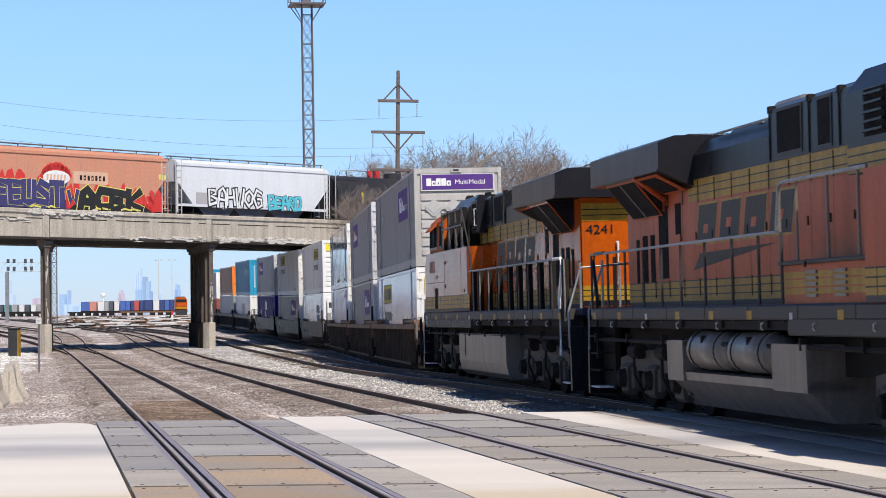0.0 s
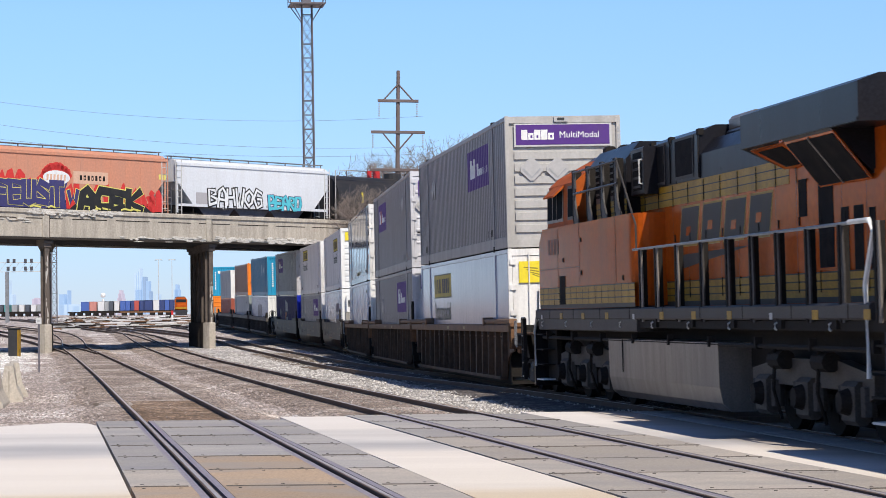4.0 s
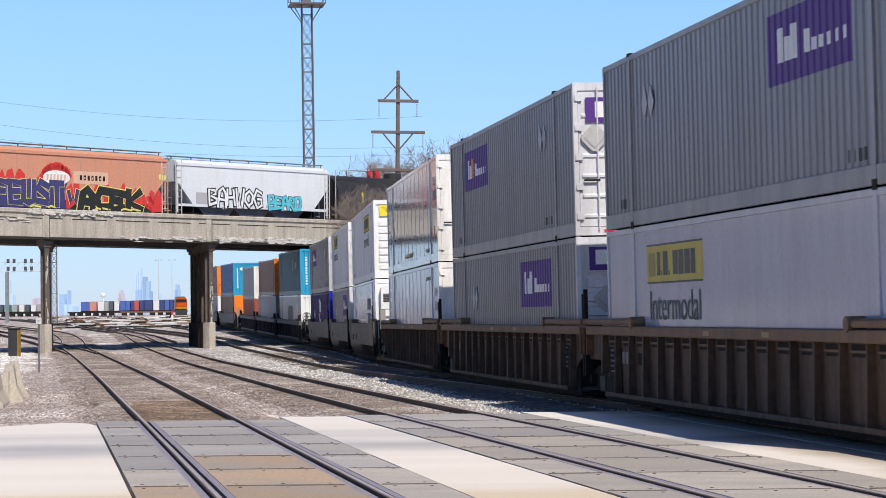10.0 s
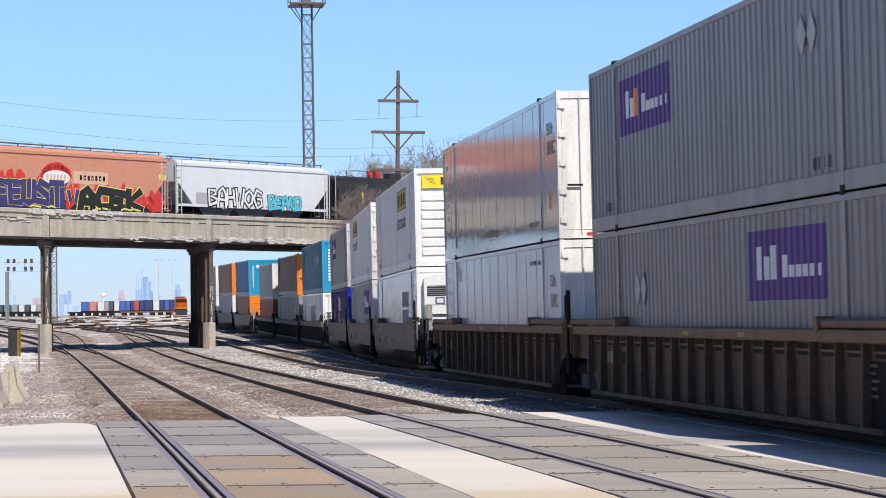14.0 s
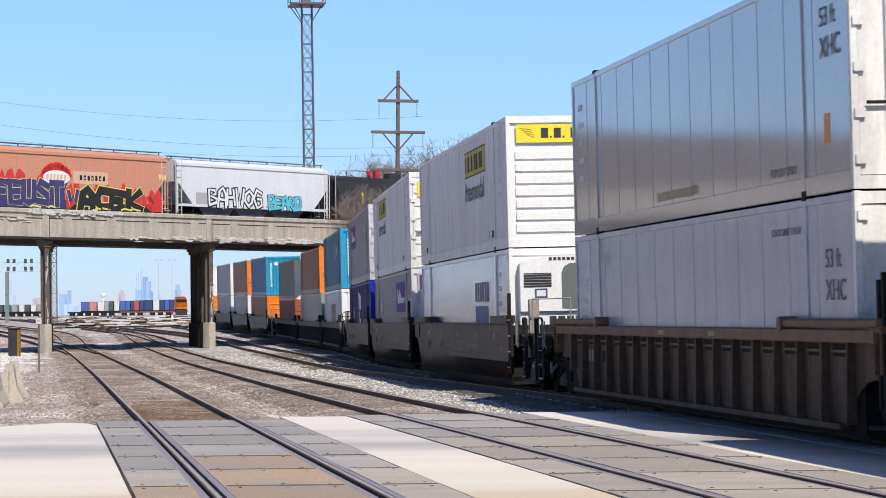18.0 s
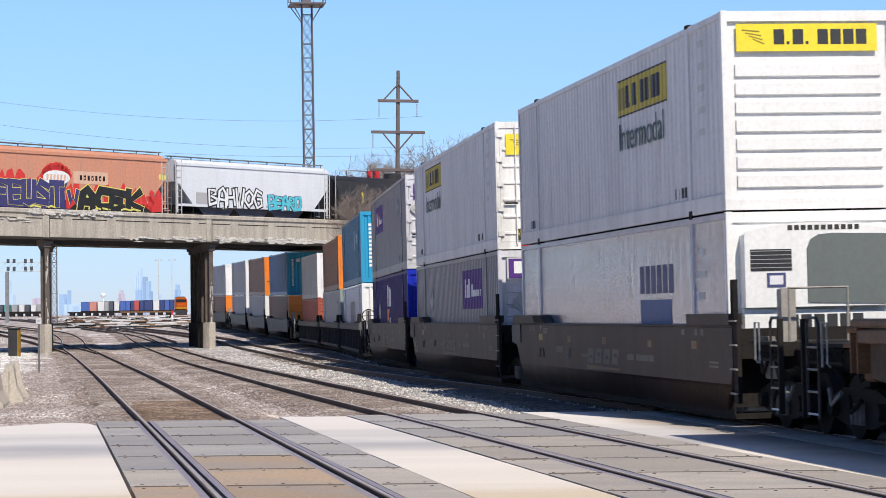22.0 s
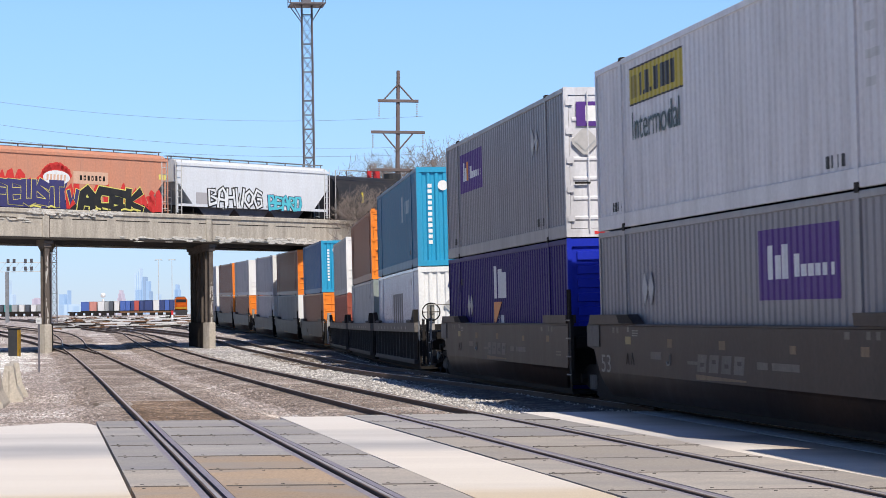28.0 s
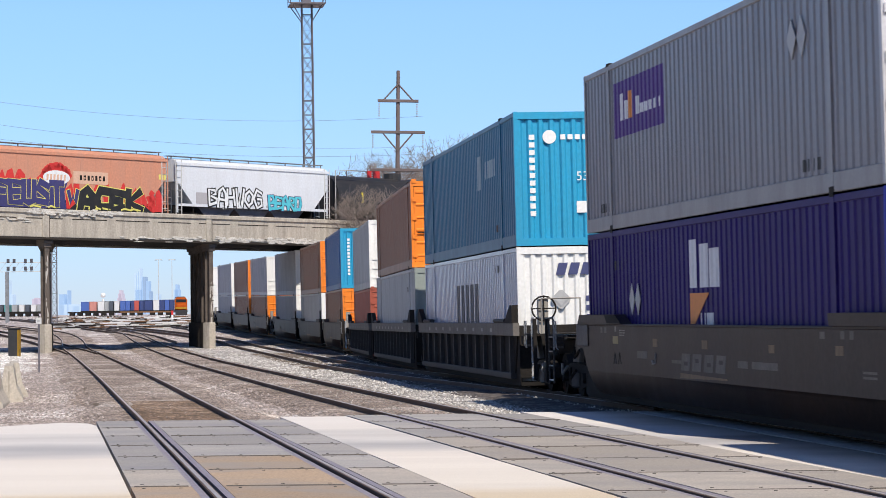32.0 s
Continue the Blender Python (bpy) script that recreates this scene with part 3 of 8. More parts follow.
def sheet(bm, x0, x1, z0, z1, y, out, depth):
    """A pressed sheet along x at y; out is the side (-1 or 1) that it faces."""
    xs = {x0, x1}
    if depth:
        k = math.floor(x0 / PITCH) - 1
        while k * PITCH < x1:
            for u in (0.18, 0.32, 0.68, 0.82):
                x = (k + u) * PITCH
                if x0 < x < x1:
                    xs.add(x)
            k += 1
    xs = sorted(xs)
    lo = [bm.verts.new((x, y - out * fold(x, depth), z0)) for x in xs]
    hi = [bm.verts.new((x, y - out * fold(x, depth), z1)) for x in xs]
    for i in range(len(xs) - 1):
        q = (lo[i], lo[i + 1], hi[i + 1], hi[i])
        bm.faces.new(q if out < 0 else q[::-1])
    return bm


def container(c):
    """A freight container, front towards +x, its base at z = 0."""
    L, H = c.get("length", 16.154), c.get("height", 2.896)
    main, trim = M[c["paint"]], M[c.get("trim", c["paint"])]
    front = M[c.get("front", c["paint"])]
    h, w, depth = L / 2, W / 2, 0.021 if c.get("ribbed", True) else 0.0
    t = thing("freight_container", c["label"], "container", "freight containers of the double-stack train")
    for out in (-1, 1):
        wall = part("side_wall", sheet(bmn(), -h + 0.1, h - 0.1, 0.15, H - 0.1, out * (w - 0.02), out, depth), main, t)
        if not depth and c.get("seams", True):
            x = -h + 1.2
            while x < h - 1:
                part("panel_seam", box(bmn(), x, x + 0.03, out * (w - 0.018) - 0.004, out * (w - 0.018) + 0.004, 0.17, H - 0.12), trim, wall)
                x += 1.22
        part("bottom_rail", box(bmn(), -h + 0.09, h - 0.09, out * w - 0.07 * (out > 0), out * w + 0.07 * (out < 0), 0.0, 0.25, 0.01), trim, t)
        part("top_rail", box(bmn(), -h + 0.09, h - 0.09, out * w - 0.06 * (out > 0), out * w + 0.06 * (out < 0), H - 0.11, H - 0.01, 0.01), trim, t)
        for x in ((-6.1, 6.1) if L > 14 else ()):
            post = part("lift_post", box(bmn(), x - 0.07, x + 0.07, out * (w - 0.03) - 0.035, out * (w - 0.03) + 0.035, 0.0, H + 0.005, 0.01), trim, t)
            part("lift_casting", box(bmn(), x - 0.08, x + 0.08, out * (w - 0.04) - 0.05, out * (w - 0.04) + 0.05, H - 0.04, H + 0.025, 0.01), M["grime"], post)
            part("foot_casting", box(bmn(), x - 0.09, x + 0.09, out * (w - 0.05) - 0.058, out * (w - 0.05) + 0.058, -0.02, 0.08, 0.01), M["grime"], post)
        for x in (-h, h):
            s = 1 if x > 0 else -1
            part("corner_post", box(bmn(), min(x, x - s * 0.1), max(x, x - s * 0.1), out * w - 0.09 * (out > 0), out * w + 0.09 * (out < 0), 0.0, H, 0.01), front if x > 0 else trim, t)
    part("roof", box(bmn(), -h + 0.09, h - 0.09, -w + 0.05, w - 0.05, H - 0.05, H - 0.02), trim, t)
    part("floor", box(bmn(), -h + 0.09, h - 0.09, -w + 0.06, w - 0.06, 0.08, 0.16), M["grime"], t)
    for x in (-h, h):
        s = 1 if x > 0 else -1
        fm = front if x > 0 else trim
        part("header", box(bmn(), min(x, x - s * 0.09), max(x, x - s * 0.09), -w + 0.09, w - 0.09, H - 0.16, H - 0.01), fm, t)
        part("sill", box(bmn(), min(x, x - s * 0.09), max(x, x - s * 0.09), -w + 0.09, w - 0.09, 0.0, 0.16), fm, t)
    part("rear_wall", box(bmn(), -h + 0.02, -h + 0.06, -w + 0.09, w - 0.09, 0.16, H - 0.16), trim, t)
    END[c.get("end", "ribs")](t, h, w, H, front, c)
    for art in c.get("art", ()):
        side_art(t, art, depth, w)
    return t


def end_ribs(t, h, w, H, m, c):
    wall = part("front_wall", box(bmn(), h - 0.075, h - 0.05, -w + 0.09, w - 0.09, 0.16, H - 0.16), m, t)
    z = 0.42
    top = H - 0.72 if c.get("sign") else H - 0.3
    while z < top:
        part("rib", slab(bmn(), [(h - 0.05, z - 0.1), (h - 0.008, z - 0.085), (h - 0.008, z + 0.075), (h - 0.05, z + 0.082)], -w + 0.2, w - 0.2), m, wall)
        z += 0.268
    end_sign(t, h, w, H, c)
    if c.get("diamonds"):
        for y in (-0.72, -0.14):
            diamond(t, h - 0.004, y, H - 1.18, 0.25, c.get("plate", "placard_pale"))


def diamond(t, x, y, z, r, m="placard"):
    """A placard plate with its corners clipped, on a small back plate."""
    k = 0.18 * r
    p = part("placard_holder", prism(bmn(), [(y - r, z - k), (y - k, z - r), (y + k, z - r), (y + r, z - k), (y + r, z + k), (y + k, z + r), (y - k, z + r), (y - r, z + k)], x, x + 0.03), M[m], t, "empty diamond-shaped placard holder")
    part("plate_lip", prism(bmn(), [(y - r * 0.8, z), (y, z - r * 0.8), (y + r * 0.8, z), (y + r * 0.72, z + r * 0.1), (y, z - r * 0.66), (y - r * 0.72, z + r * 0.1)], x + 0.03, x + 0.038), M["shade_grey"], p)


def end_sign(t, h, w, H, c):
    if c.get("sign") == "purple":
        f = part("sign_frame", box(bmn(), h + 0.002, h + 0.010, -w + 0.2, w - 0.2, H - 0.68, H - 0.17), M["pale_grey"], t)
        p = part("sign_panel", box(bmn(), h + 0.010, h + 0.018, -w + 0.24, w - 0.25, H - 0.64, H - 0.2), M["purple"], f, "purple carrier sign with white lettering")
        two = c.get("two_tone")
        y, k0 = -w + 0.36, 1.6 if two else 1.0
        for k, (wd, hh) in enumerate(((0.14, 0.22), (0.12, 0.15), (0.14, 0.22), (0.14, 0.22), (0.13, 0.15))):
            lb = part("letter_block", box(bmn(), h + 0.018, h + 0.022, y, y + wd * k0, H - 0.53, H - 0.53 + hh * (1.25 if two else 1)), M["orange_mark" if two and k > 2 else "white"], p)
            if k in (1, 2, 4):
                part("letter_gap", box(bmn(), h + 0.022, h + 0.024, y + 0.05 * k0, y + 0.09 * k0, H - 0.49, H - 0.43), M["purple"], lb)
            y += (wd + 0.015) * k0
        hs = part("header_box", box(bmn(), h, h + 0.05, -0.2, 0.12, H - 0.14, H - 0.02, 0.01), M["placard"], t)
        part("lens", box(bmn(), h + 0.05, h + 0.053, -0.13, 0.03, H - 0.11, H - 0.05), M["ink"], hs)
        for k in range(4):
            part("code_bar", box(bmn(), h + 0.001, h + 0.004, w - 0.07, w - 0.015, H - 0.38 - 0.17 * k, H - 0.26 - 0.17 * k), M["shade_grey"], t)
        if not two:
            word("MultiModal", p, pose(h + 0.0215, y + 0.1, H - 0.49, 90, 0, 90), 0.2, M["white"])
    elif c.get("sign") == "yellow":
        p = part("sign_panel", box(bmn(), h + 0.005, h + 0.014, -w + 0.22, w - 0.25, H - 0.6, H - 0.2), M["yellow"], t, "yellow carrier sign with black lettering")
        scroll(p, h + 0.014, -w + 0.3, H - 0.5, 0.22)
        glyphs(p, h + 0.014, -w + 0.78, H - 0.5, 0.22, (3, 9, 1, 9, 0, 4, 4, 2, 5), "ink", "yellow")


def scroll(p, x, y, z, s):
    """The curled emblem as a few slanting strokes."""
    for k in range(4):
        part("scroll_mark", prism(bmn(), [(y + 0.25 * s * k, z + s * (1 - 0.2 * k)), (y + s * (1.2 + 0.1 * k), z + s * (0.9 - 0.27 * k)), (y + s * (1.25 + 0.1 * k), z + s * (0.8 - 0.27 * k)), (y + 0.25 * s * k, z + s * (0.92 - 0.2 * k))], x, x + 0.003), M["ink_brown"], p)


def glyphs(p, x, y, z, s, kinds, ink, ground):
    """Plain blocks in the rhythm of a word, facing +x, with gaps between."""
    for k in kinds:
        if k == 9:
            part("dot", box(bmn(), x, x + 0.003, y, y + 0.2 * s, z, z + 0.2 * s), M[ink], p)
            y += 0.42 * s
        elif k == 0:
            y += 0.4 * s
        else:
            wd = 0.72 * s
            part("letter_block", box(bmn(), x, x + 0.003, y, y + wd, z, z + s), M[ink], p)
            y += wd + 0.16 * s


def end_doors(t, h, w, H, m, c):
    for y0, y1 in ((-w + 0.1, -0.006), (0.006, w - 0.1)):
        d = part("door", box(bmn(), h - 0.06, h - 0.02, y0, y1, 0.17, H - 0.17, 0.01), m, t)
        for k in range(c.get("door_ribs", 6)):
            z = 0.36 + k * 0.38
            part("door_rib", slab(bmn(), [(h - 0.02, z - 0.05), (h + 0.008, z - 0.02), (h + 0.008, z + 0.02), (h - 0.02, z + 0.05)], y0 + 0.06, y1 - 0.06), m, d)
        for u in (0.3, 0.78):
            y = y0 + (y1 - y0) * u
            part("lock_rod", tube(bmn(), (h + 0.03, y, 0.1), (h + 0.03, y, H - 0.1), 0.016, None, 6), m, d)
            part("rod_handle", box(bmn(), h + 0.03, h + 0.05, y - 0.28, y + 0.03, 1.02, 1.06), M["grime"], d)
        yh = y0 if y0 < -0.5 else y1
        for k in range(5):
            part("hinge", box(bmn(), h - 0.02, h + 0.03, yh - 0.07, yh + 0.07, 0.3 + 0.56 * k, 0.42 + 0.56 * k, 0.01), m, d)
    sg = c.get("sign")
    if sg:
        p = part("sign_panel", box(bmn(), h + 0.01, h + 0.016, -w + 0.24, w - 0.3, H - 0.76, H - 0.29), M["purple" if sg == "purple" else "yellow"], t, "coloured carrier sign")
        if sg == "purple":
            y = -w + 0.42
            for k, (wd, hh) in enumerate(((0.25, 0.3), (0.22, 0.21), (0.25, 0.3), (0.26, 0.3), (0.27, 0.21))):
                part("letter_block", box(bmn(), h + 0.016, h + 0.019, y, y + wd, H - 0.67, H - 0.67 + hh), M["white"] if k < 3 else M["orange_mark"], p)
                y += wd + 0.02
        else:
            scroll(p, h + 0.016, -w + 0.34, H - 0.67, 0.26)
            glyphs(p, h + 0.016, -w + 0.85, H - 0.65, 0.25, (3, 9, 1, 9, 0, 4, 4, 2, 5), "ink", "yellow")
            pl = part("local_plate", box(bmn(), h + 0.0, h + 0.008, -w + 0.45, -w + 1.02, 0.2, 0.46), M["ink"], t, "small black plate with yellow words")
            word("LOCAL", pl, pose(h + 0.009, -w + 0.48, 0.375, 90, 0, 90), 0.09, M["yellow"])
            word("REGIONAL", pl, pose(h + 0.009, -w + 0.48, 0.295, 90, 0, 90), 0.09, M["yellow"])
            part("code_bar", box(bmn(), h + 0.008, h + 0.011, -w + 0.58, -w + 0.98, 0.22, 0.27), M["yellow"], pl)
            part("grey_plate", box(bmn(), h + 0.0, h + 0.008, -w + 1.3, -w + 1.6, 0.2, 0.5), M["shade_grey"], t)
            part("round_mark", tube(bmn(), (h - 0.02, -w + 0.55, H - 0.5), (h - 0.012, -w + 0.55, H - 0.5), 0.08, None, 12), M["shade_grey"], t)
    if c.get("diamonds"):
        for y in (-0.9, -0.36, 0.36):
            diamond(t, h + 0.012, y, H - 1.06, 0.25, "placard_pale")
    for y in (-0.75, 0.6):
        part("reflector", box(bmn(), h + 0.0, h + 0.006, y, y + 0.2, 0.05, 0.11), M["red"], t)


def end_corr(t, h, w, H, m, c):
    bm, y, ys = bmn(), -w + 0.09, []
    while y < w - 0.09:
        ys += [(y, 0.0), (y + 0.06, 0.0), (y + 0.1, 0.045), (y + 0.19, 0.045), (y + 0.23, 0.0)]
        y += 0.24
    ys = [(a, b) for a, b in ys if a < w - 0.09] + [(w - 0.09, 0.0)]
    lo = [bm.verts.new((h - 0.02 - d, a, 0.16)) for a, d in ys]
    hi = [bm.verts.new((h - 0.02 - d, a, H - 0.16)) for a, d in ys]
    for i in range(len(ys) - 1):
        bm.faces.new((lo[i], lo[i + 1], hi[i + 1], hi[i]))
    part("front_wall", bm, m, t)
    if c.get("blocks"):
        for k in range(5):
            y0 = -0.45 + 0.27 * k
            part("letter_block", prism(bmn(), [(y0, H - 0.62), (y0 + 0.2, H - 0.62), (y0 + 0.27, H - 0.36), (y0 + 0.07, H - 0.36)], h - 0.018, h - 0.008), M["ink_blue"], t)
        diamond(t, h - 0.015, -0.35, H - 1.15, 0.2)
        for k in range(3):
            part("data_plate", box(bmn(), h - 0.018, h - 0.01, 0.2, 0.6, H - 1.2 - 0.2 * k, H - 1.08 - 0.2 * k), M["ink_blue"], t)
    if c.get("marks"):
        for k in range(11):
            z = H - 0.5 - 0.165 * k
            part("code_bar", box(bmn(), h - 0.018, h - 0.012, -w + 0.33, -w + 0.45, z - 0.11, z), M["white"], t)
        bm = bmn()
        tube(bm, (h - 0.018, -w + 0.78, H - 0.55), (h - 0.01, -w + 0.78, H - 0.55), 0.15, None, 16)
        part("round_mark", bm, M["white"], t)
        for k in range(6):
            part("letter_block", box(bmn(), h - 0.018, h - 0.012, -w + 1.02 + 0.16 * k, -w + 1.13 + 0.16 * k, H - 0.61, H - 0.5), M["white"], t)
        word("53'", t, pose(h - 0.012, 0.05, H - 1.5, 90, 0, 90), 0.28, M["white"])
        part("label_plate", box(bmn(), h - 0.018, h - 0.012, 0.05, 0.55, H - 2.2, H - 1.95), M["white"], t)


def end_plain(t, h, w, H, m, c):
    part("front_wall", box(bmn(), h - 0.06, h - 0.03, -w + 0.09, w - 0.09, 0.16, H - 0.16), m, t)
    for k in range(3):
        part("lower_bar", box(bmn(), h - 0.03, h + 0.0, -w + 0.12, w - 0.12, 0.35 + 0.35 * k, 0.42 + 0.35 * k), m, t)


def end_reefer(t, h, w, H, m, c):
    part("front_wall", box(bmn(), h - 0.06, h - 0.03, -w + 0.09, w - 0.09, 0.16, H - 0.16), m, t)
    arch = [(-w + 0.2, 1.5), (w - 0.2, 1.5), (w - 0.2, H - 0.35)] + [((w - 0.2) * math.cos(math.pi * k / 10), H - 0.35 + 0.17 * math.sin(math.pi * k / 10)) for k in range(1, 10)] + [(-w + 0.2, H - 0.35)]
    u = part("cooling_unit", prism(bmn(), arch, h - 0.03, h + 0.22), M["white"], t, "white refrigeration unit with rounded top")
    g = part("grille", box(bmn(), h + 0.22, h + 0.228, -w + 0.28, -0.4, H - 0.87, H - 0.56), M["black"], u)
    for k in range(5):
        part("grille_bar", box(bmn(), h + 0.228, h + 0.232, -w + 0.28, -0.4, H - 0.83 + 0.06 * k, H - 0.82 + 0.06 * k), M["shade_grey"], g)
    e = part("small_panel", box(bmn(), h + 0.22, h + 0.226, -w + 0.52, -w + 0.8, H - 1.11, H - 0.9), M["ink_blue"], u)
    part("panel_mark", box(bmn(), h + 0.226, h + 0.228, -w + 0.56, -w + 0.76, H - 1.07, H - 0.94), M["pale_mark"], e)
    part("cover", prism(bmn(), [(-0.17, 1.56), (w - 0.25, 1.52), (w - 0.25, H - 0.36), (0.2, H - 0.34), (0.0, H - 0.36), (-0.12, H - 0.43), (-0.17, H - 0.56)], h + 0.22, h + 0.236), M["cover_grey"], u, "dark grey-green rounded cover panel")
    for k in range(11):
        part("letter_block", box(bmn(), h + 0.22, h + 0.226, -0.45 + 0.1 * k, -0.38 + 0.1 * k, H - 0.29, H - 0.22), M["ink"], u)
    base = part("base_skirt", prism(bmn(), [(-w + 0.2, 0.02), (w - 0.2, 0.02), (w - 0.2, 1.42), (0.4, 1.44), (-w + 0.2, 1.49)], h - 0.03, h + 0.14), M["white"], t)
    glyphs(base, h + 0.14, -0.45, 1.17, 0.22, (4, 1, 1, 6, 2, 4), "ink", "white")


END = {"ribs": end_ribs, "doors": end_doors, "corr": end_corr, "plain": end_plain, "reefer": end_reefer}


def word(text, parent, m, size, material, width=0.0):
    cu = bpy.data.curves.new("word", "FONT")
    cu.body, cu.size, cu.extrude = text, size, 0.0015
    tmp = bpy.data.objects.new("word", cu)
    me = bpy.data.meshes.new_from_object(tmp)
    bpy.data.objects.remove(tmp)
    me.materials.clear()
    if width:
        wide = max(v.co.x for v in me.vertices)
        for v in me.vertices:
            v.co.x *= width / wide
    ob = part_of("lettering", me, material, parent)
    ob.matrix_local = m
    return ob


def side_art(t, art, depth, w):
    """Painted signs on the long side that faces -y. x runs from the rear to the front."""
    kind, x, z = art[:3]
    y = -w + 0.02

    def patch(name, x0, x1, z0, z1, m, lay=1, parent=t, label=""):
        return part(name, sheet(bmn(), x0, x1, z0, z1, y - 0.004 * lay, -1, depth), M[m], parent, label)

    if kind == "purple":
        p = patch("sign_panel", x, x + 3.45, z, z + 0.96, "purple", 1, t, "purple carrier sign")
        for k, hh in enumerate((0.46, 0.32, 0.46)):
            patch("letter_block", x + 0.4 + 0.32 * k, x + 0.66 + 0.32 * k, z + 0.28, z + 0.28 + hh, art[3] if k == 2 and len(art) > 3 else "pale_mark", 2, p)
        for k in range(6):
            patch("letter_block", x + 1.62 + 0.3 * k, x + 1.8 + 0.3 * k, z + 0.3, z + 0.46 + 0.14 * (k == 0), "pale_mark", 2, p)
    elif kind == "yellow":
        p = patch("sign_panel", x, x + 3.5, z, z + 0.64, "yellow_shaded", 1, t, "yellow carrier sign with dark letters")
        patch("frame_line", x, x + 3.5, z, z + 0.03, "ink", 2, p)
        patch("frame_line", x, x + 3.5, z + 0.61, z + 0.64, "ink", 2, p)
        patch("scroll_mark", x + 0.12, x + 0.55, z + 0.12, z + 0.5, "ink_brown", 2, p)
        xx = x + 0.68
        for wd, n in ((0.2, (0.0, 0.1, 0.16, 0.38)), (0.07, None), (0.3, (0.1, 0.22, 0.08, 0.14)), (0.07, None), (0.14, 0), (0.3, (0.1, 0.2, 0.24, 0.38)), (0.3, (0.1, 0.2, 0.12, 0.38)), (0.32, (0.1, 0.17, 0.0, 0.26)), (0.26, (0.0, 0.08, 0.0, 0.3))):
            if n == 0:
                xx += wd
                continue
            patch("letter_block", xx, xx + wd, z + 0.13, z + (0.51 if n else 0.2), "ink", 2, p)
            xx += wd + 0.06
        word("Intermodal", t, pose(x + 0.12, y - 0.012, z - 0.58, 90, 0, 0), 0.68, M["dark_green"], 3.2)
    elif kind == "diamonds":
        for k in (0, 0.42):
            bm = bmn()
            slab(bm, [(x + k - 0.19, z), (x + k, z - 0.27), (x + k + 0.19, z), (x + k, z + 0.27)], y - 0.02, y - 0.008)
            part("placard_holder", bm, M["placard"], t, "diamond-shaped placard holder")
    elif kind == "code":
        for k in range(4):
            patch("code_bar", x + 0.2 * k, x + 0.09 + 0.2 * k, z, z + 0.16, "ink", 1)
    elif kind == "letters":
        hh, n, m = art[3:6]
        for k in range(n):
            patch("letter_block", x + hh * 0.85 * k, x + hh * 0.85 * k + hh * 0.62, z, z + hh, m, 1)
    elif kind == "nrc":
        for k in range(3):
            patch("letter_block", x + 0.6 * k, x + 0.5 + 0.6 * k, z, z + 0.74 - 0.08 * k, "pale_mark", 1)
        bm = bmn()
        slab(bm, [(x + 0.1, z - 0.55), (x + 0.35, z - 0.55), (x + 1.2, z - 0.08), (x + 0.1, z - 0.08)], y - 0.012, y - 0.006)
        part("road_mark", bm, M["orange_mark"], t, "orange road emblem")
        for k in range(4):
            patch("letter_block", x + 0.62 + 0.2 * k, x + 0.75 + 0.2 * k, z - 0.6, z - 0.38, "pale_mark", 1)
    elif kind == "blue_box":
        patch("blue_block", x, x + 2.1, z, z + 0.4, "fleet_blue", 1)
    elif kind == "words":
        word(art[3], t, pose(x, y - 0.012, z, 90, 0, 0), art[4], M[art[5]])
    elif kind == "plate":
        patch("orange_plate", x, x + 0.22, z, z + 0.38, "orange_mark", 1)
    elif kind == "grey_plate":
        patch("grey_plate", x, x + 0.9, z, z + 0.32, "shade_grey", 1)
    elif kind == "stickers":
        for k in range(5):
            patch("sticker", x + 0.0, x + 0.35 + 0.1 * (k % 2), z - 0.33 * k, z - 0.33 * k + 0.11, "pale_grey", 1)


# Long sides darker than fronts; brown-orange is the orange paint with shade put in.
for nm, col, rg, dr in (("fed_grey", (0.212, 0.203, 0.213), 0.34, 0.3), ("fed_rail", (0.265, 0.253, 0.258), 0.4, 0.35), ("fed_grey_lit", (0.228, 0.22, 0.24), 0.34, 0.25), ("fed_rail_lit", (0.28, 0.27, 0.275), 0.4, 0.3), ("off_white", (0.505, 0.515, 0.585), 0.16, 0.2), ("gloss_white", (0.475, 0.492, 0.578), 0.08, 0.15),
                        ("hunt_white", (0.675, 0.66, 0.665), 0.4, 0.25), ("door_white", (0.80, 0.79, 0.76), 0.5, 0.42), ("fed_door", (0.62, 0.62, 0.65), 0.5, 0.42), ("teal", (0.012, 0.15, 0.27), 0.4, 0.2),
                        ("cyan", (0.02, 0.31, 0.52), 0.42, 0.15), ("orange", (0.85, 0.235, 0.02), 0.4, 0.1), ("orange_shaded", (0.25, 0.105, 0.055), 0.4, 0.35), ("grey_box", (0.42, 0.43, 0.43), 0.5, 0.3),
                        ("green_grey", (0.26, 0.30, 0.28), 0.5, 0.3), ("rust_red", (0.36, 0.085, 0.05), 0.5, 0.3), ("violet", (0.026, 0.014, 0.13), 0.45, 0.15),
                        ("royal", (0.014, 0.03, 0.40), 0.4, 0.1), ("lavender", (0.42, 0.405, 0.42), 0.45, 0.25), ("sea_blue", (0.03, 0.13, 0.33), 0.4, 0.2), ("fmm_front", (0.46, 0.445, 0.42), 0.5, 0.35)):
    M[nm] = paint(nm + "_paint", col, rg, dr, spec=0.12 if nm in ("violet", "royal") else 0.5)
M["silver"] = mat("mirror_bright_white_sheet", (0.46, 0.45, 0.46), 0.03, 0.3, vary=0.05, scale=0.9, fine=14, bump=0.05, dirty=0.15, dirt=(0.36, 0.35, 0.35), streak=True, spec=0.9)
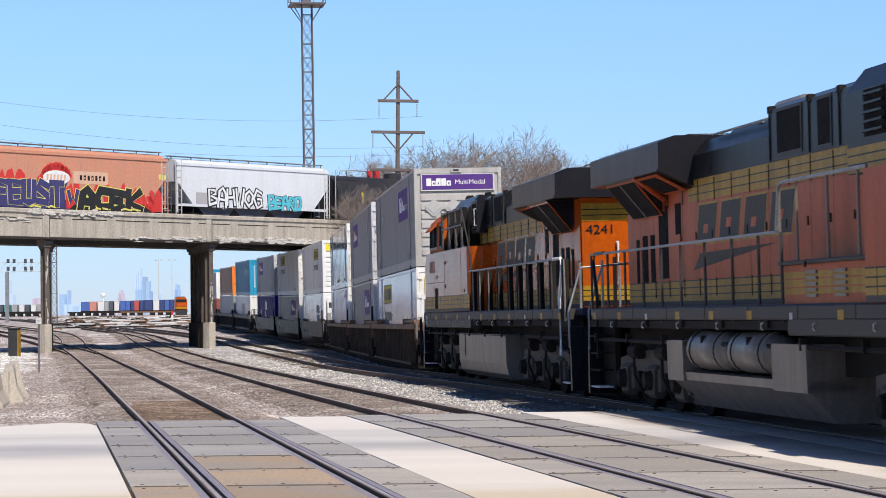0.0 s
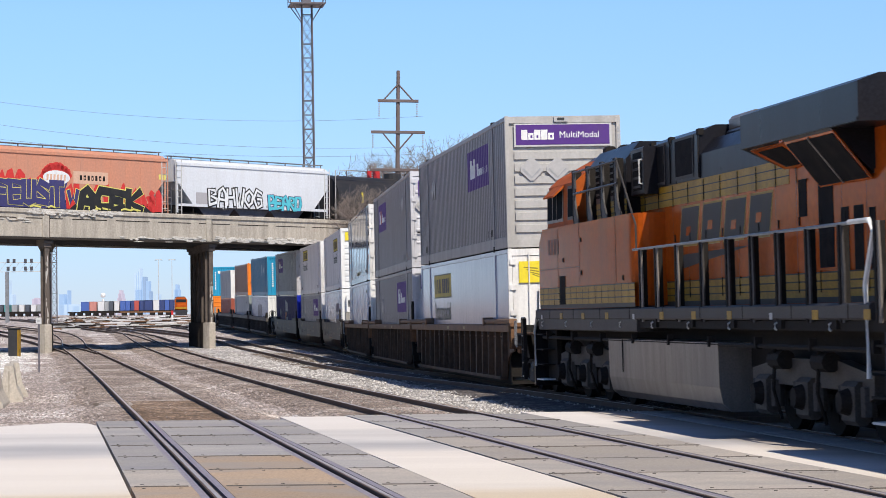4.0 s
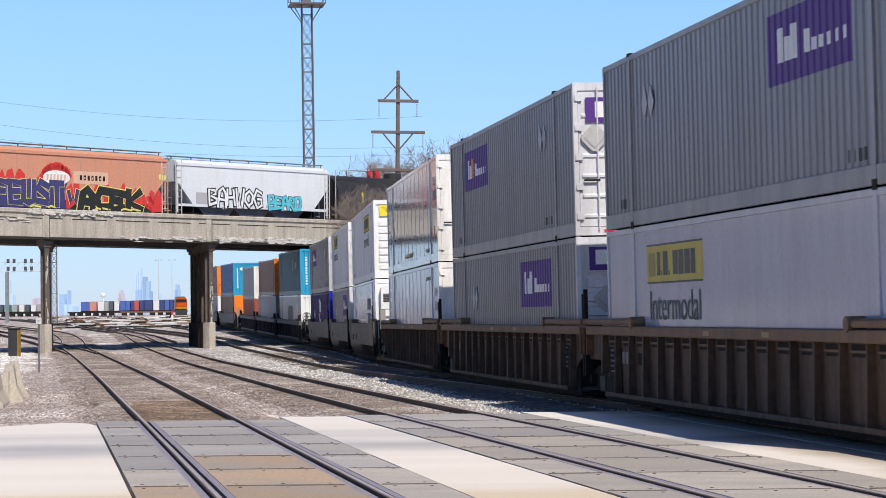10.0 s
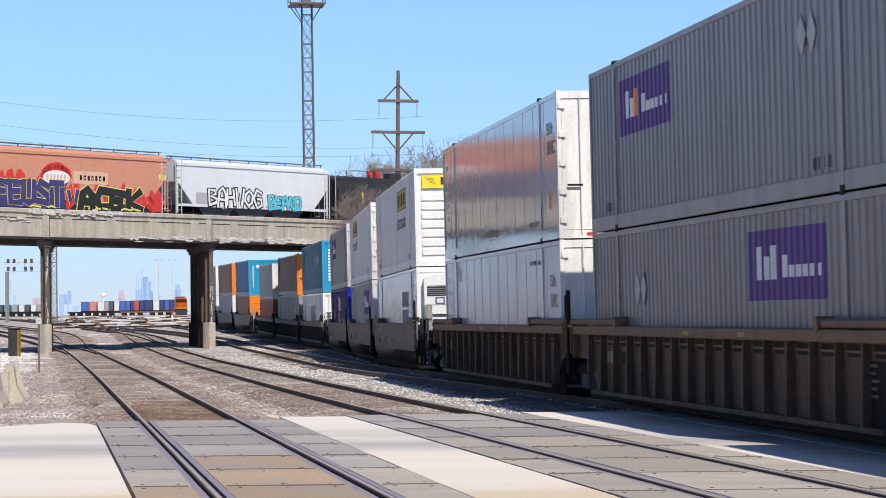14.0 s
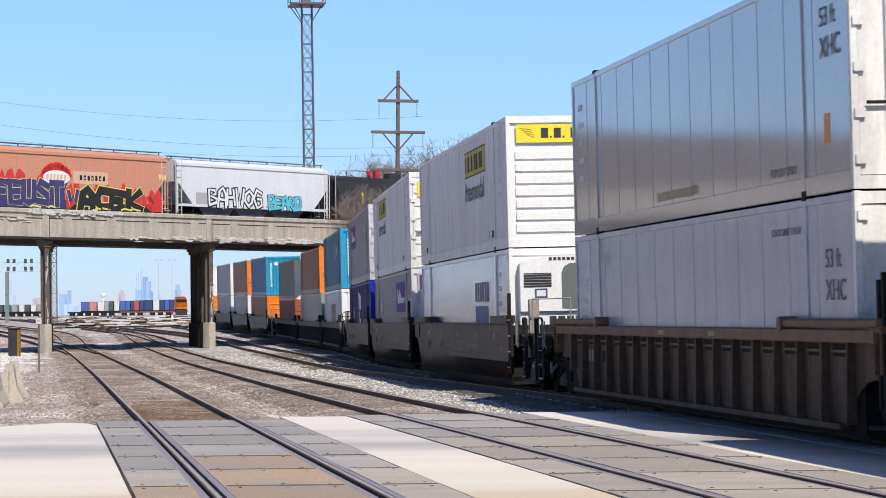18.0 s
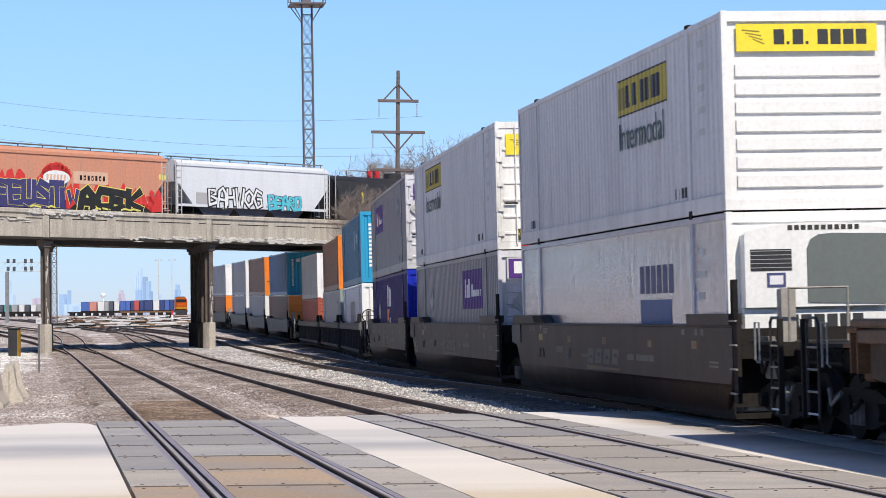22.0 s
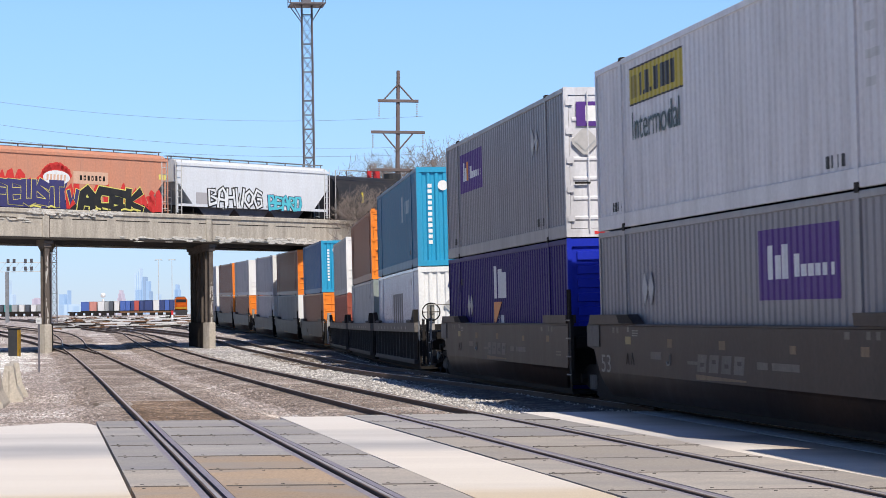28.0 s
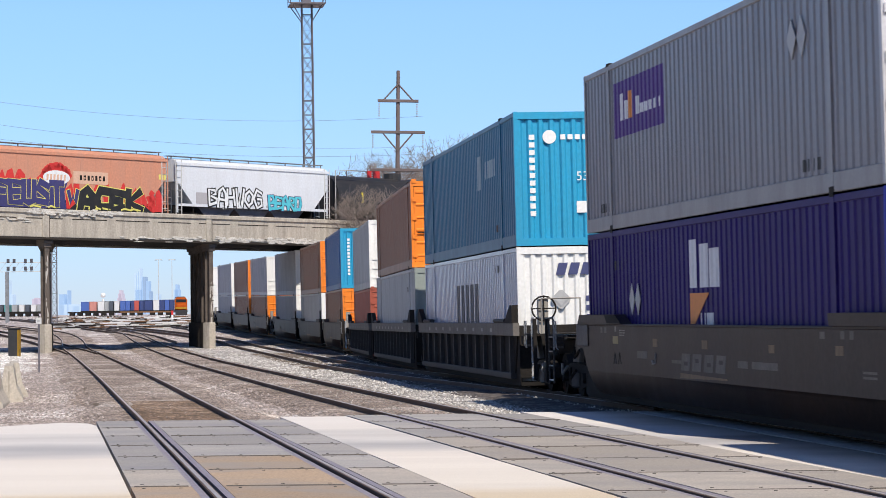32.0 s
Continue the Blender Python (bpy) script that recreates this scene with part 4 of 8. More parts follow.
M["quilted"] = mat("glossy_rippled_white_panel", (0.68, 0.68, 0.75), 0.03, 0.7, vary=0.05, scale=3.2, fine=20, bump=0.5, dirty=0.12, dirt=(0.42, 0.42, 0.46), stretch=(1.3, 1.3, 0.22), spec=0.8)


def ripple(m, deep, strength):
    """Let the broad noise of a paint also bend its surface, as dented thin sheet does."""
    nt = m.node_tree
    broad = [k for k in nt.nodes if k.bl_idname == "ShaderNodeTexNoise"][0]
    for n in nt.nodes:
        if n.bl_idname == "ShaderNodeBump":
            n.inputs["Distance"].default_value, n.inputs["Strength"].default_value = deep, strength
            nt.links.new(broad.outputs[0], n.inputs["Height"])


ripple(M["quilted"], 0.022, 1.0)
for nm, deep in (("silver", 0.004), ("off_white", 0.012), ("gloss_white", 0.012), ("hunt_white", 0.012)):
    ripple(M[nm], deep, 0.7)
# The duller yellow is the sign yellow with the long side's shade put in.
for nm, col in (("purple", (0.075, 0.018, 0.20)), ("pale_mark", (0.72, 0.72, 0.74)), ("yellow", (0.82, 0.66, 0.03)), ("ink", (0.03, 0.03, 0.03)), ("ink_brown", (0.28, 0.22, 0.03)),
                ("dark_green", (0.03, 0.06, 0.055)), ("orange_mark", (0.75, 0.25, 0.04)), ("red", (0.6, 0.03, 0.03)), ("fleet_blue", (0.05, 0.10, 0.26)), ("pale_grey", (0.55, 0.55, 0.54)),
                ("shade_grey", (0.35, 0.36, 0.37)), ("placard", (0.42, 0.42, 0.42)), ("tan", (0.30, 0.22, 0.08)), ("ink_blue", (0.05, 0.06, 0.16)), ("cover_grey", (0.12, 0.14, 0.135)), ("dim_mark", (0.30, 0.42, 0.48)), ("soft_ink", (0.10, 0.10, 0.11)), ("placard_pale", (0.44, 0.43, 0.42)), ("yellow_shaded", (0.50, 0.39, 0.04))):
    M[nm] = paint(nm + "_marking", col, 0.5, 0.12)


# ---- well cars ----
M["car_brown"] = mat("weathered_brown_car_paint", (0.108, 0.068, 0.045), 0.6, scale=2.0, fine=10, vary=0.18, dirty=0.8, dirt=(0.034, 0.025, 0.020), streak=True, spec=0.2)
M["car_grey"] = mat("dusty_grey_brown_car_paint", (0.052, 0.037, 0.031), 0.45, scale=0.8, fine=12, vary=0.18, dirty=0.6, dirt=(0.066, 0.047, 0.039), streak=True, spec=0.13)
M["car_black"] = mat("dull_black_car_paint", (0.04, 0.037, 0.037), 0.6, scale=1.5, dirty=0.4, dirt=(0.08, 0.07, 0.06), streak=True, spec=0.25)
M["steel_rust"] = mat("rusty_cast_steel", (0.20, 0.10, 0.045), 0.8, 0.2, scale=3, dirty=0.5, dirt=(0.07, 0.05, 0.04))
for nm, col in (("stencil_tan", (0.25, 0.175, 0.11)), ("stencil_dim", (0.19, 0.165, 0.145)), ("stencil_pale", (0.33, 0.31, 0.28)), ("stencil_edge", (0.15, 0.135, 0.12)), ("car_tan", (0.215, 0.13, 0.078))):
    M[nm] = mat(nm + "_worn_paint", col, 0.65, scale=1.6, fine=14, vary=0.12, dirty=0.5, dirt=(0.10, 0.085, 0.07), streak=True, spec=0.2)
SPIN = []


def wheelset(parent, x, r, name="wheelset"):
    bm = bmn()
    tube(bm, (0, -0.85, 0), (0, 0.85, 0), 0.08, None, 8)
    for s in (-1, 1):
        tube(bm, (0, s * 0.70, 0), (0, s * 0.83, 0), r, r - 0.015, 24)
        tube(bm, (0, s * 0.66, 0), (0, s * 0.70, 0), r + 0.03, r + 0.02, 24)
        for k in range(5):
            a = 2 * math.pi * k / 5
            tube(bm, (0.55 * r * math.cos(a), s * 0.82, 0.55 * r * math.sin(a)), (0.55 * r * math.cos(a), s * 0.845, 0.55 * r * math.sin(a)), 0.07, 0.05, 8)
    o = part(name, bm, M["grime"], parent)
    o.matrix_local = pose(x, 0, r)
    SPIN.append((o, x, r))
    return o


def truck(parent, x, base=1.75, r=0.42):
    """A two-axle truck of a freight car."""
    t = part("truck", box(bmn(), x - 0.2, x + 0.2, -1.05, 1.05, 0.36, 0.62, 0.05), M["grime"], parent)
    for s in (-1, 1):
        bm = bmn()
        slab(bm, [(x - 1.15, 0.35), (x - 0.85, 0.28), (x - 0.45, 0.2), (x + 0.45, 0.2), (x + 0.85, 0.28), (x + 1.15, 0.35), (x + 1.15, 0.55), (x + 0.6, 0.68), (x - 0.6, 0.68), (x - 1.15, 0.55)], s * 0.95, s * 1.1)
        f = part("side_frame", bm, M["grime"], t)
        for dx in (-0.16, 0, 0.16):
            part("spring", tube(bmn(), (x + dx, s * 1.12, 0.24), (x + dx, s * 1.12, 0.5), 0.06, None, 8), M["stencil_edge"], f)
        for dx in (-base / 2, base / 2):
            part("bearing_cap", tube(bmn(), (x + dx, s * 1.0, r), (x + dx, s * 1.2, r), 0.13, 0.10, 10), M["grime"], f)
    part("brake_beam", box(bmn(), x - 1.0, x + 1.0, -0.55, 0.55, 0.1, 0.5, 0.1), M["grime"], t)
    for dx in (-base / 2, base / 2):
        wheelset(t, x + dx, r)
    return t


def grab(parent, pts, m="steel", r=0.018, name="grab_iron"):
    return part(name, pipe(bmn(), pts, r), M[m], parent)


def coupler(parent, x, s, m="grime"):
    bm = box(bmn(), min(x, x + s * 0.55), max(x, x + s * 0.55), -0.1, 0.1, 0.72, 0.95, 0.02)
    box(bm, min(x + s * 0.45, x + s * 0.75), max(x + s * 0.45, x + s * 0.75), -0.2, 0.2, 0.7, 0.98, 0.03)
    part("coupler", bm, M[m], parent)


def lattice(parent, x0, x1, y, z0, z1, m, n=9):
    """Crossing flat bars of a step-tread panel."""
    bm = box(bmn(), x0, x1, y - 0.012, y + 0.012, z1, z1 + 0.04)
    box(bm, x0, x1, y - 0.012, y + 0.012, z0 - 0.04, z0)
    w = x1 - x0
    for k in range(n):
        x = x0 + w * k / n
        for d in (-1, 1):
            xa, xb = (x, x + w / n) if d > 0 else (x + w / n, x)
            tube(bm, (xa, y, z0), (xb, y, z1), 0.018, None, 4)
    return part("grating", bm, m, parent)


def well_car(kind, rear, fore, label, a=8.35, marked=True, number="", plates=()):
    """One well unit; the containers' middle is at x = 0. rear and fore: the lengths of its end platforms."""
    t = thing("well_car", label, "well car", "well cars of the double-stack train")
    m = M[{"rib": "car_brown", "smooth": "car_grey", "open": "car_black"}[kind]]
    top, low = 1.42, 0.28
    part("well_floor", box(bmn(), -a, a, -1.30, 1.30, low - 0.17, low - 0.09), M["grime"], t)
    for s in (-1, 1):
        part("inner_plate", box(bmn(), -a - 0.02, a + 0.02, *sorted((s * 1.302, s * 1.326)), low - 0.12, 1.3), M["grime"], t)
    for s in (-1, 1):
        y0, y1 = sorted((s * 1.37, s * 1.47))
        if kind == "smooth":
            side = part("side_sheet", slab(bmn(), [(-a - 0.05, top), (-a - 0.05, 1.05), (-a + 0.45, 1.0), (-a + 0.85, 0.62), (a + 0.4, 0.62), (a + 0.5, 0.9), (a + 0.5, top)], y0, y1), m, t)
            # the lower part tucks in under the car
            bm, rings = bmn(), []
            for k in range(7):
                u = k / 6
                z, yk, x0, x1 = 0.62 - 0.40 * u, 1.47 - 0.11 * u * u, -a + 0.85 + 0.5 * u, a + 0.4 - 0.65 * u
                rings.append([bm.verts.new((x, s * (yk - d), z)) for x in (x0, x1) for d in (0.0, 0.08)])
            for p, q in zip(rings, rings[1:]):
                for i, j in ((0, 2), (1, 3), (0, 1), (2, 3)):
                    bm.faces.new((p[i], p[j], q[j], q[i]))
            bmesh.ops.recalc_face_normals(bm, faces=bm.faces)
            part("tuck_sheet", bm, m, side, "", True)
            part("top_chord", box(bmn(), -a - 0.05, a + 0.5, s * 1.47 - 0.13 * (s > 0), s * 1.47 + 0.13 * (s < 0), top, top + 0.04, 0.01), m, side)
            part("end_box", box(bmn(), -a - 0.02, -a + 0.95, *sorted((s * 1.47, s * 1.49)), 1.05, 1.44, 0.02), M["stencil_edge"], side)
            for x0, x1, xt in ((-8.2, -4.75, -5.7), (a + 0.45, 6.45, 6.7)):
                lo, hi = min(x0, x1), max(x0, x1)
                p = part("corner_guide", slab(bmn(), [(lo, top + 0.04), (hi, top + 0.04), (hi - 0.45, top + 0.2), (lo + 0.15, top + 0.2)] if x0 < 0 else [(lo, top + 0.04), (hi, top + 0.04), (hi, top + 0.2), (lo - 0.05, top + 0.2)], *sorted((s * 1.3, s * 1.5))), m, side)
                if x0 < 0:
                    part("guide_block", slab(bmn(), [(-5.75, top + 0.05), (-4.7, top + 0.05), (-5.1, top + 0.19), (-5.95, top + 0.19)], *sorted((s * 1.5, s * 1.506))), M["grime"], p)
            # worn stencils
            for x, z, w, h, mm in ((-5.45, 1.12, 0.4, 0.13, "tan"), (-2.6, 1.1, 0.3, 0.13, "stencil_tan"), (0.4, 1.1, 0.32, 0.13, "stencil_tan"), (3.8, 1.09, 0.26, 0.11, "stencil_tan"), (6.6, 1.1, 0.3, 0.12, "stencil_tan"),
                                   (-5.3, 1.33, 0.12, 0.09, "stencil_pale"), (-4.95, 1.34, 0.4, 0.02, "stencil_pale"), (-4.95, 1.3, 0.4, 0.02, "stencil_pale"), (-4.95, 1.26, 0.35, 0.02, "stencil_pale"),
                                   (-6.4, 1.3, 0.16, 0.1, "stencil_dim"), (-6.1, 1.3, 0.16, 0.1, "stencil_dim"), (6.0, 1.3, 0.2, 0.09, "stencil_dim"), (6.8, 1.3, 0.15, 0.1, "stencil_dim"), (7.15, 1.3, 0.15, 0.1, "stencil_dim"),
                                   (-1.4, 0.86, 1.0, 0.05, "stencil_dim"), (2.3, 0.86, 0.5, 0.1, "stencil_dim"), (3.0, 0.86, 1.2, 0.1, "stencil_dim"), (-3.7, 0.9, 0.7, 0.12, "stencil_dim"), (7.6, 0.9, 0.5, 0.03, "stencil_dim"), (7.6, 0.84, 0.5, 0.03, "stencil_dim")):
                if marked and s < 0:
                    part("stencil", box(bmn(), x, x + w, -1.4725, -1.47, z, z + h), M[mm], side)
            for k in range(4 if marked and s < 0 else 0):
                x = -0.85 + 0.66 * k
                part("letter_block", slab(bmn(), [(x, 0.76), (x + 0.5, 0.76), (x + 0.58, 1.02), (x + 0.08, 1.02)], *sorted((s * 1.47, s * 1.4725))), M["stencil_dim"], side)
                part("letter_gap", box(bmn(), x + 0.2, x + 0.4, *sorted((s * 1.4725, s * 1.474)), 0.84 + 0.05 * (k % 2), 0.9 + 0.05 * (k % 2)), m, side)
            part("wedge_mark", slab(bmn(), [(-0.9, 0.64), (-0.9, 0.72), (1.75, 0.69), (1.75, 0.665)], *sorted((s * 1.47, s * 1.4725))), M["stencil_tan"], side)
            if number and s < 0:
                word(number, side, pose(-7.35, -1.472, 0.62, 90, 0, 0), 0.44, M["stencil_pale"], 0.75)
            for x in (-5.3, -4.95) if marked and s < 0 else ():
                part("jack_mark", pipe(bmn(), [(x - 0.1, s * 1.47, 0.78), (x, s * 1.47, 0.97), (x + 0.1, s * 1.47, 0.78)], 0.009), M["bolt"], side)
            part("rope_hook", pipe(bmn(), [(-2.4, s * 1.48, 1.0), (-2.4, s * 1.49, 0.84), (-2.55, s * 1.49, 0.82), (-2.6, s * 1.49, 0.88)], 0.014), M["stencil_pale"], side)
        elif kind == "rib":
            # side sheet with the wheel arches cut out at both ends
            prof = [(-9.0, top), (-9.0, 0.85), (-8.4, 0.8), (-7.9, 0.62), (-7.6, low - 0.05), (7.9, low - 0.05), (8.2, 0.62), (8.6, 0.8), (9.1, 0.85), (9.1, top)]
            side = part("side_sheet", slab(bmn(), prof, *sorted((s * 1.33, s * 1.37))), m, t)
            part("top_chord", box(bmn(), -9.05, 9.2, *sorted((s * 1.30, s * 1.50)), 1.26, top, 0.015), M["car_tan"], side)
            part("bottom_chord", box(bmn(), -7.6, 7.9, *sorted((s * 1.33, s * 1.50)), low - 0.07, low + 0.0), m, side)
            n = 17
            for k in range(n):
                x = -7.85 + 16.0 * k / (n - 1)
                wd = 0.026 if k % 3 else 0.045
                bm = bmn()
                vs = [bm.verts.new(v) for v in ((x - wd, s * 1.37, 1.26), (x + wd, s * 1.37, 1.26), (x + wd, s * 1.47, 1.26), (x - wd, s * 1.47, 1.26),
                                               (x - wd, s * 1.37, low if k else 0.6), (x + wd, s * 1.37, low if k else 0.6), (x + wd, s * 1.5, low if k else 0.6), (x - wd, s * 1.5, low if k else 0.6))]
                for f in ((0, 1, 2, 3), (4, 5, 6, 7), (0, 1, 5, 4), (1, 2, 6, 5), (2, 3, 7, 6), (3, 0, 4, 7)):
                    bm.faces.new([vs[i] for i in f])
                bmesh.ops.recalc_face_normals(bm, faces=bm.faces)
                part("rib", bm, m, side)
                if k < n - 1 and s < 0:
                    part("lashing_slot", box(bmn(), x + 0.18, x + 0.78, *sorted((s * 1.37, s * 1.374)), 1.17, 1.24), M["grime"], side)
                    part("slot_bar", box(bmn(), x + 0.16, x + 0.8, *sorted((s * 1.37, s * 1.395)), 1.14, 1.165), M["car_tan"], side)
                    part("lashing_slot", box(bmn(), x + 0.2, x + 0.76, *sorted((s * 1.37, s * 1.374)), 1.085, 1.13), M["grime"], side)
            for e in (-1, 1):
                g = part("corner_guide", box(bmn(), *sorted((e * 5.7, e * 9.3)), *sorted((s * 1.32, s * 1.5)), top + 0.02, top + 0.13, 0.03), M["car_tan"], side)
                part("guide_roller", tube(bmn(), (e * 5.55, s * 1.28, top + 0.06), (e * 5.55, s * 1.52, top + 0.06), 0.1, None, 12), M["car_tan"], g)
                cast = part("end_casting", box(bmn(), *sorted((e * 9.1, e * 9.42)), *sorted((s * 1.16, s * 1.3)), 0.8, 1.44, 0.03), M["steel_rust"], side, "rusty orange end casting")
                part("top_flange", box(bmn(), *sorted((e * 9.08, e * 9.46)), *sorted((s * 1.2, s * 1.5)), 1.38, 1.46, 0.02), M["steel_rust"], cast)
                for dx in (9.12, 9.36):
                    part("gusset", slab(bmn(), [(e * dx, 0.9), (e * (dx + 0.05), 0.9), (e * (dx + 0.05), 1.38), (e * dx, 1.38)], *sorted((s * 1.3, s * 1.48))), M["steel_rust"], cast)
            for x, w, mm in ((-6.75, 0.16, "stencil_pale"), (-6.5, 0.16, "stencil_pale"), (-5.6, 0.3, "grime"), (2.9, 0.3, "grime"), (3.0, 0.2, "stencil_dim")):
                part("data_stencil", box(bmn(), x, x + w, *sorted((s * 1.37, s * 1.376)), 0.78, 0.98), M[mm], side)
            for x0, x1 in plates if s < 0 else ():
                pl = part("number_board", box(bmn(), x0, x1, -1.380, -1.372, 0.28, 1.05), M["grime"], side, "black painted number board")
                for k in range(5):
                    part("number_bar", box(bmn(), x0 + 0.12, x0 + 0.12 + (0.3, 0.22, 0.34, 0.26, 0.3)[k], -1.383, -1.380, 0.98 - 0.09 * k, 1.015 - 0.09 * k), M["stencil_dim"], pl)
            for x in (-1.0, 2.0):
                part("faded_patch", box(bmn(), x, x + 0.35, *sorted((s * 1.50, s * 1.503)), 1.3, 1.37), M["tan"], side)
        else:
            side = part("top_chord", box(bmn(), -a - 0.1, a + 0.1, *sorted((s * 1.34, s * 1.48)), top - 0.24, top + 0.04, 0.01), M["stencil_edge"], t)
            part("side_sheet", slab(bmn(), [(-a + 0.5, low), (a - 0.5, low), (a - 0.1, top - 0.24), (-a + 0.1, top - 0.24)], *sorted((s * 1.33, s * 1.36))), M["grime"], side)
            part("bottom_chord", box(bmn(), -a + 0.4, a - 0.4, *sorted((s * 1.34, s * 1.46)), low - 0.03, low + 0.1, 0.01), m, side)
            for k in range(13):
                x = -a + 0.6 + (2 * a - 1.2) * k / 12
                part("post", slab(bmn(), [(x - 0.06, low + 0.08), (x + 0.06, low + 0.08), (x + 0.035, top - 0.24), (x - 0.035, top - 0.24)], *sorted((s * 1.36, s * 1.45))), m, side)
            for k in range(9):
                part("stencil", box(bmn(), -6 + 1.4 * k, -5.75 + 1.4 * k, *sorted((s * 1.48, s * 1.483)), top - 0.16, top - 0.08), M["stencil_pale"], side)
            for e in (-1, 1):
                part("corner_stop", slab(bmn(), [(e * (a - 1.0), top + 0.04), (e * (a + 0.1), top + 0.04), (e * (a + 0.1), top + 0.42), (e * (a - 0.15), top + 0.42)], *sorted((s * 1.36, s * 1.5))), M["grime"], side, "black triangular corner stop")
                part("corner_guide", box(bmn(), *sorted((e * (a - 2.6), e * (a - 1.1))), *sorted((s * 1.36, s * 1.5)), top + 0.04, top + 0.13, 0.03), m, side)
    for e, length in ((-1, rear), (1, fore)):
        x0, x1 = sorted((e * a, e * (a + length)))
        plat = part("end_platform", box(bmn(), x0, x1, -0.55, 0.55, 0.78, 1.12, 0.03), M["grime"], t)
        part("bulkhead", box(bmn(), *sorted((e * a, e * (a - 0.12))), -1.33, 1.33, low, top - 0.02), M["grime"], plat)
        part("cross_beam", box(bmn(), *sorted((e * (a + 0.2), e * (a + 0.45))), -1.32, 1.32, 1.0, 1.2, 0.02), M["grime"], plat)
        if length < 2:
            part("articulation_box", box(bmn(), *sorted((e * (a + 0.5), e * (a + length))), -0.95, 0.95, 0.62, 1.3, 0.05), M["grime"], plat)
        for s in (-1, 1):
            if kind == "smooth" and e > 0:
                lad = part("end_ladder", box(bmn(), a + 0.52, a + 0.72, *sorted((s * 1.40, s * 1.46)), 0.36, 1.62), M["grime"], plat)
                for dx in (0.54, 0.7):
                    part("ladder_rail", tube(bmn(), (a + dx, s * 1.46, 1.55), (a + dx, s * 1.46, 2.1), 0.032, None, 6), M["grime"], lad)
                for k in range(4):
                    part("rung", tube(bmn(), (a + 0.46, s * 1.49, 0.5 + 0.34 * k), (a + 0.78, s * 1.49, 0.5 + 0.34 * k), 0.016, None, 6), M["stencil_pale"], lad)
            elif kind == "rib" and e > 0 and length < 2:
                for dx in (0.85, 1.02):
                    part("end_post", box(bmn(), a + dx, a + dx + 0.07, *sorted((s * 1.38, s * 1.45)), 0.5, 2.0 + 0.5 * (dx - 0.85)), M["grime"], plat)
        if length > 2:
            xe = e * (a + length)
            deck = part("walkway", box(bmn(), *sorted((e * (a + 1.15), xe - e * 0.1)), -1.42, 1.42, 1.2, 1.24), M["steel_rust"] if kind == "rib" else M["grime"], plat)
            for s in (-1, 1):
                lattice(deck, min(e * (a + 1.5), xe - e * 0.15), max(e * (a + 1.5), xe - e * 0.15), s * 1.42, 1.02, 1.2, M["grime"])
                part("slope_sheet", slab(bmn(), [(e * (a + 0.9), 1.3), (e * (a + 1.35), 1.3), (e * (a + 1.75), 0.72), (e * (a + 1.2), 0.72)], *sorted((s * 1.1, s * 1.2))), M["grime"] if kind == "rib" else M["stencil_edge"], plat)
                for k in range(4):
                    grab(plat, [(xe - e * 0.62, s * 1.44, 0.35 + 0.28 * k), (xe - e * 0.16, s * 1.44, 0.35 + 0.28 * k)], "stencil_pale" if k else "white", 0.016, name="step")
                grab(plat, [(xe - e * 0.62, s * 1.44, 0.3), (xe - e * 0.62, s * 1.44, 1.5), (xe - e * 0.55, s * 1.44, 1.56), (xe - e * 0.24, s * 1.44, 1.56), (xe - e * 0.16, s * 1.44, 1.5), (xe - e * 0.16, s * 1.44, 0.3)], "pale_grey" if kind == "open" else "black", 0.022, "hand_rail")
                grab(plat, [(xe - e * 1.15, s * 1.46, 0.95), (xe - e * 1.15, s * 1.5, 1.0), (xe - e * 1.15, s * 1.5, 1.5), (xe - e * 0.95, s * 1.5, 1.5), (xe - e * 0.95, s * 1.5, 0.95)], "steel", 0.016, "hand_rail")
                part("end_post", box(bmn(), *sorted((xe - e * 0.13, xe - e * 0.07)), *sorted((s * 1.43, s * 1.5)), 0.3, 1.55), M["grime"], plat)
                for dx, z in ((1.9, 0.95), (1.5, 0.55), (0.75, 0.62)):
                    part("brake_lever", pipe(bmn(), [(xe - e * dx, s * 1.2, z), (xe - e * (dx - 0.25), s * 1.25, z - 0.15), (xe - e * (dx - 0.4), s * 1.22, z + 0.04)], 0.03), M["stencil_pale"] if dx == 0.75 else M["grime"], plat)
            if e > 0 and kind != "rib":
                grab(plat, [(xe - 0.2, -1.3, 1.24), (xe - 0.2, -1.3, 1.95), (xe - 0.2, -0.5, 1.95), (xe - 0.2, -0.5, 1.24)], "stencil_pale", 0.022, "hand_rail")
                part("brake_stand", box(bmn(), xe - 0.75, xe - 0.55, -1.3, -1.1, 1.24, 1.95, 0.02), M["stencil_pale"], plat, "pale brown upright brake stand")
                if kind == "open":
                    part("brake_wheel", wheel_rim(xe - 0.5, -1.2, 1.75, 0.25), M["grime"], plat)
            coupler(plat, e * (a + length), e)
            truck(t, e * (a + length - 1.15))
        elif e > 0:
            truck(t, e * (a + length - 0.1))
    return t


def wheel_rim(x, y, z, r):
    """A hand-brake wheel facing along x."""
    bm = bmn()
    ring = [(x, y + r * math.cos(math.pi * k / 8), z + r * math.sin(math.pi * k / 8)) for k in range(17)]
    pipe(bm, ring, 0.02)
    for k in range(0, 16, 4):
        tube(bm, (x, y, z), ring[k], 0.014, None, 6)
    return bm


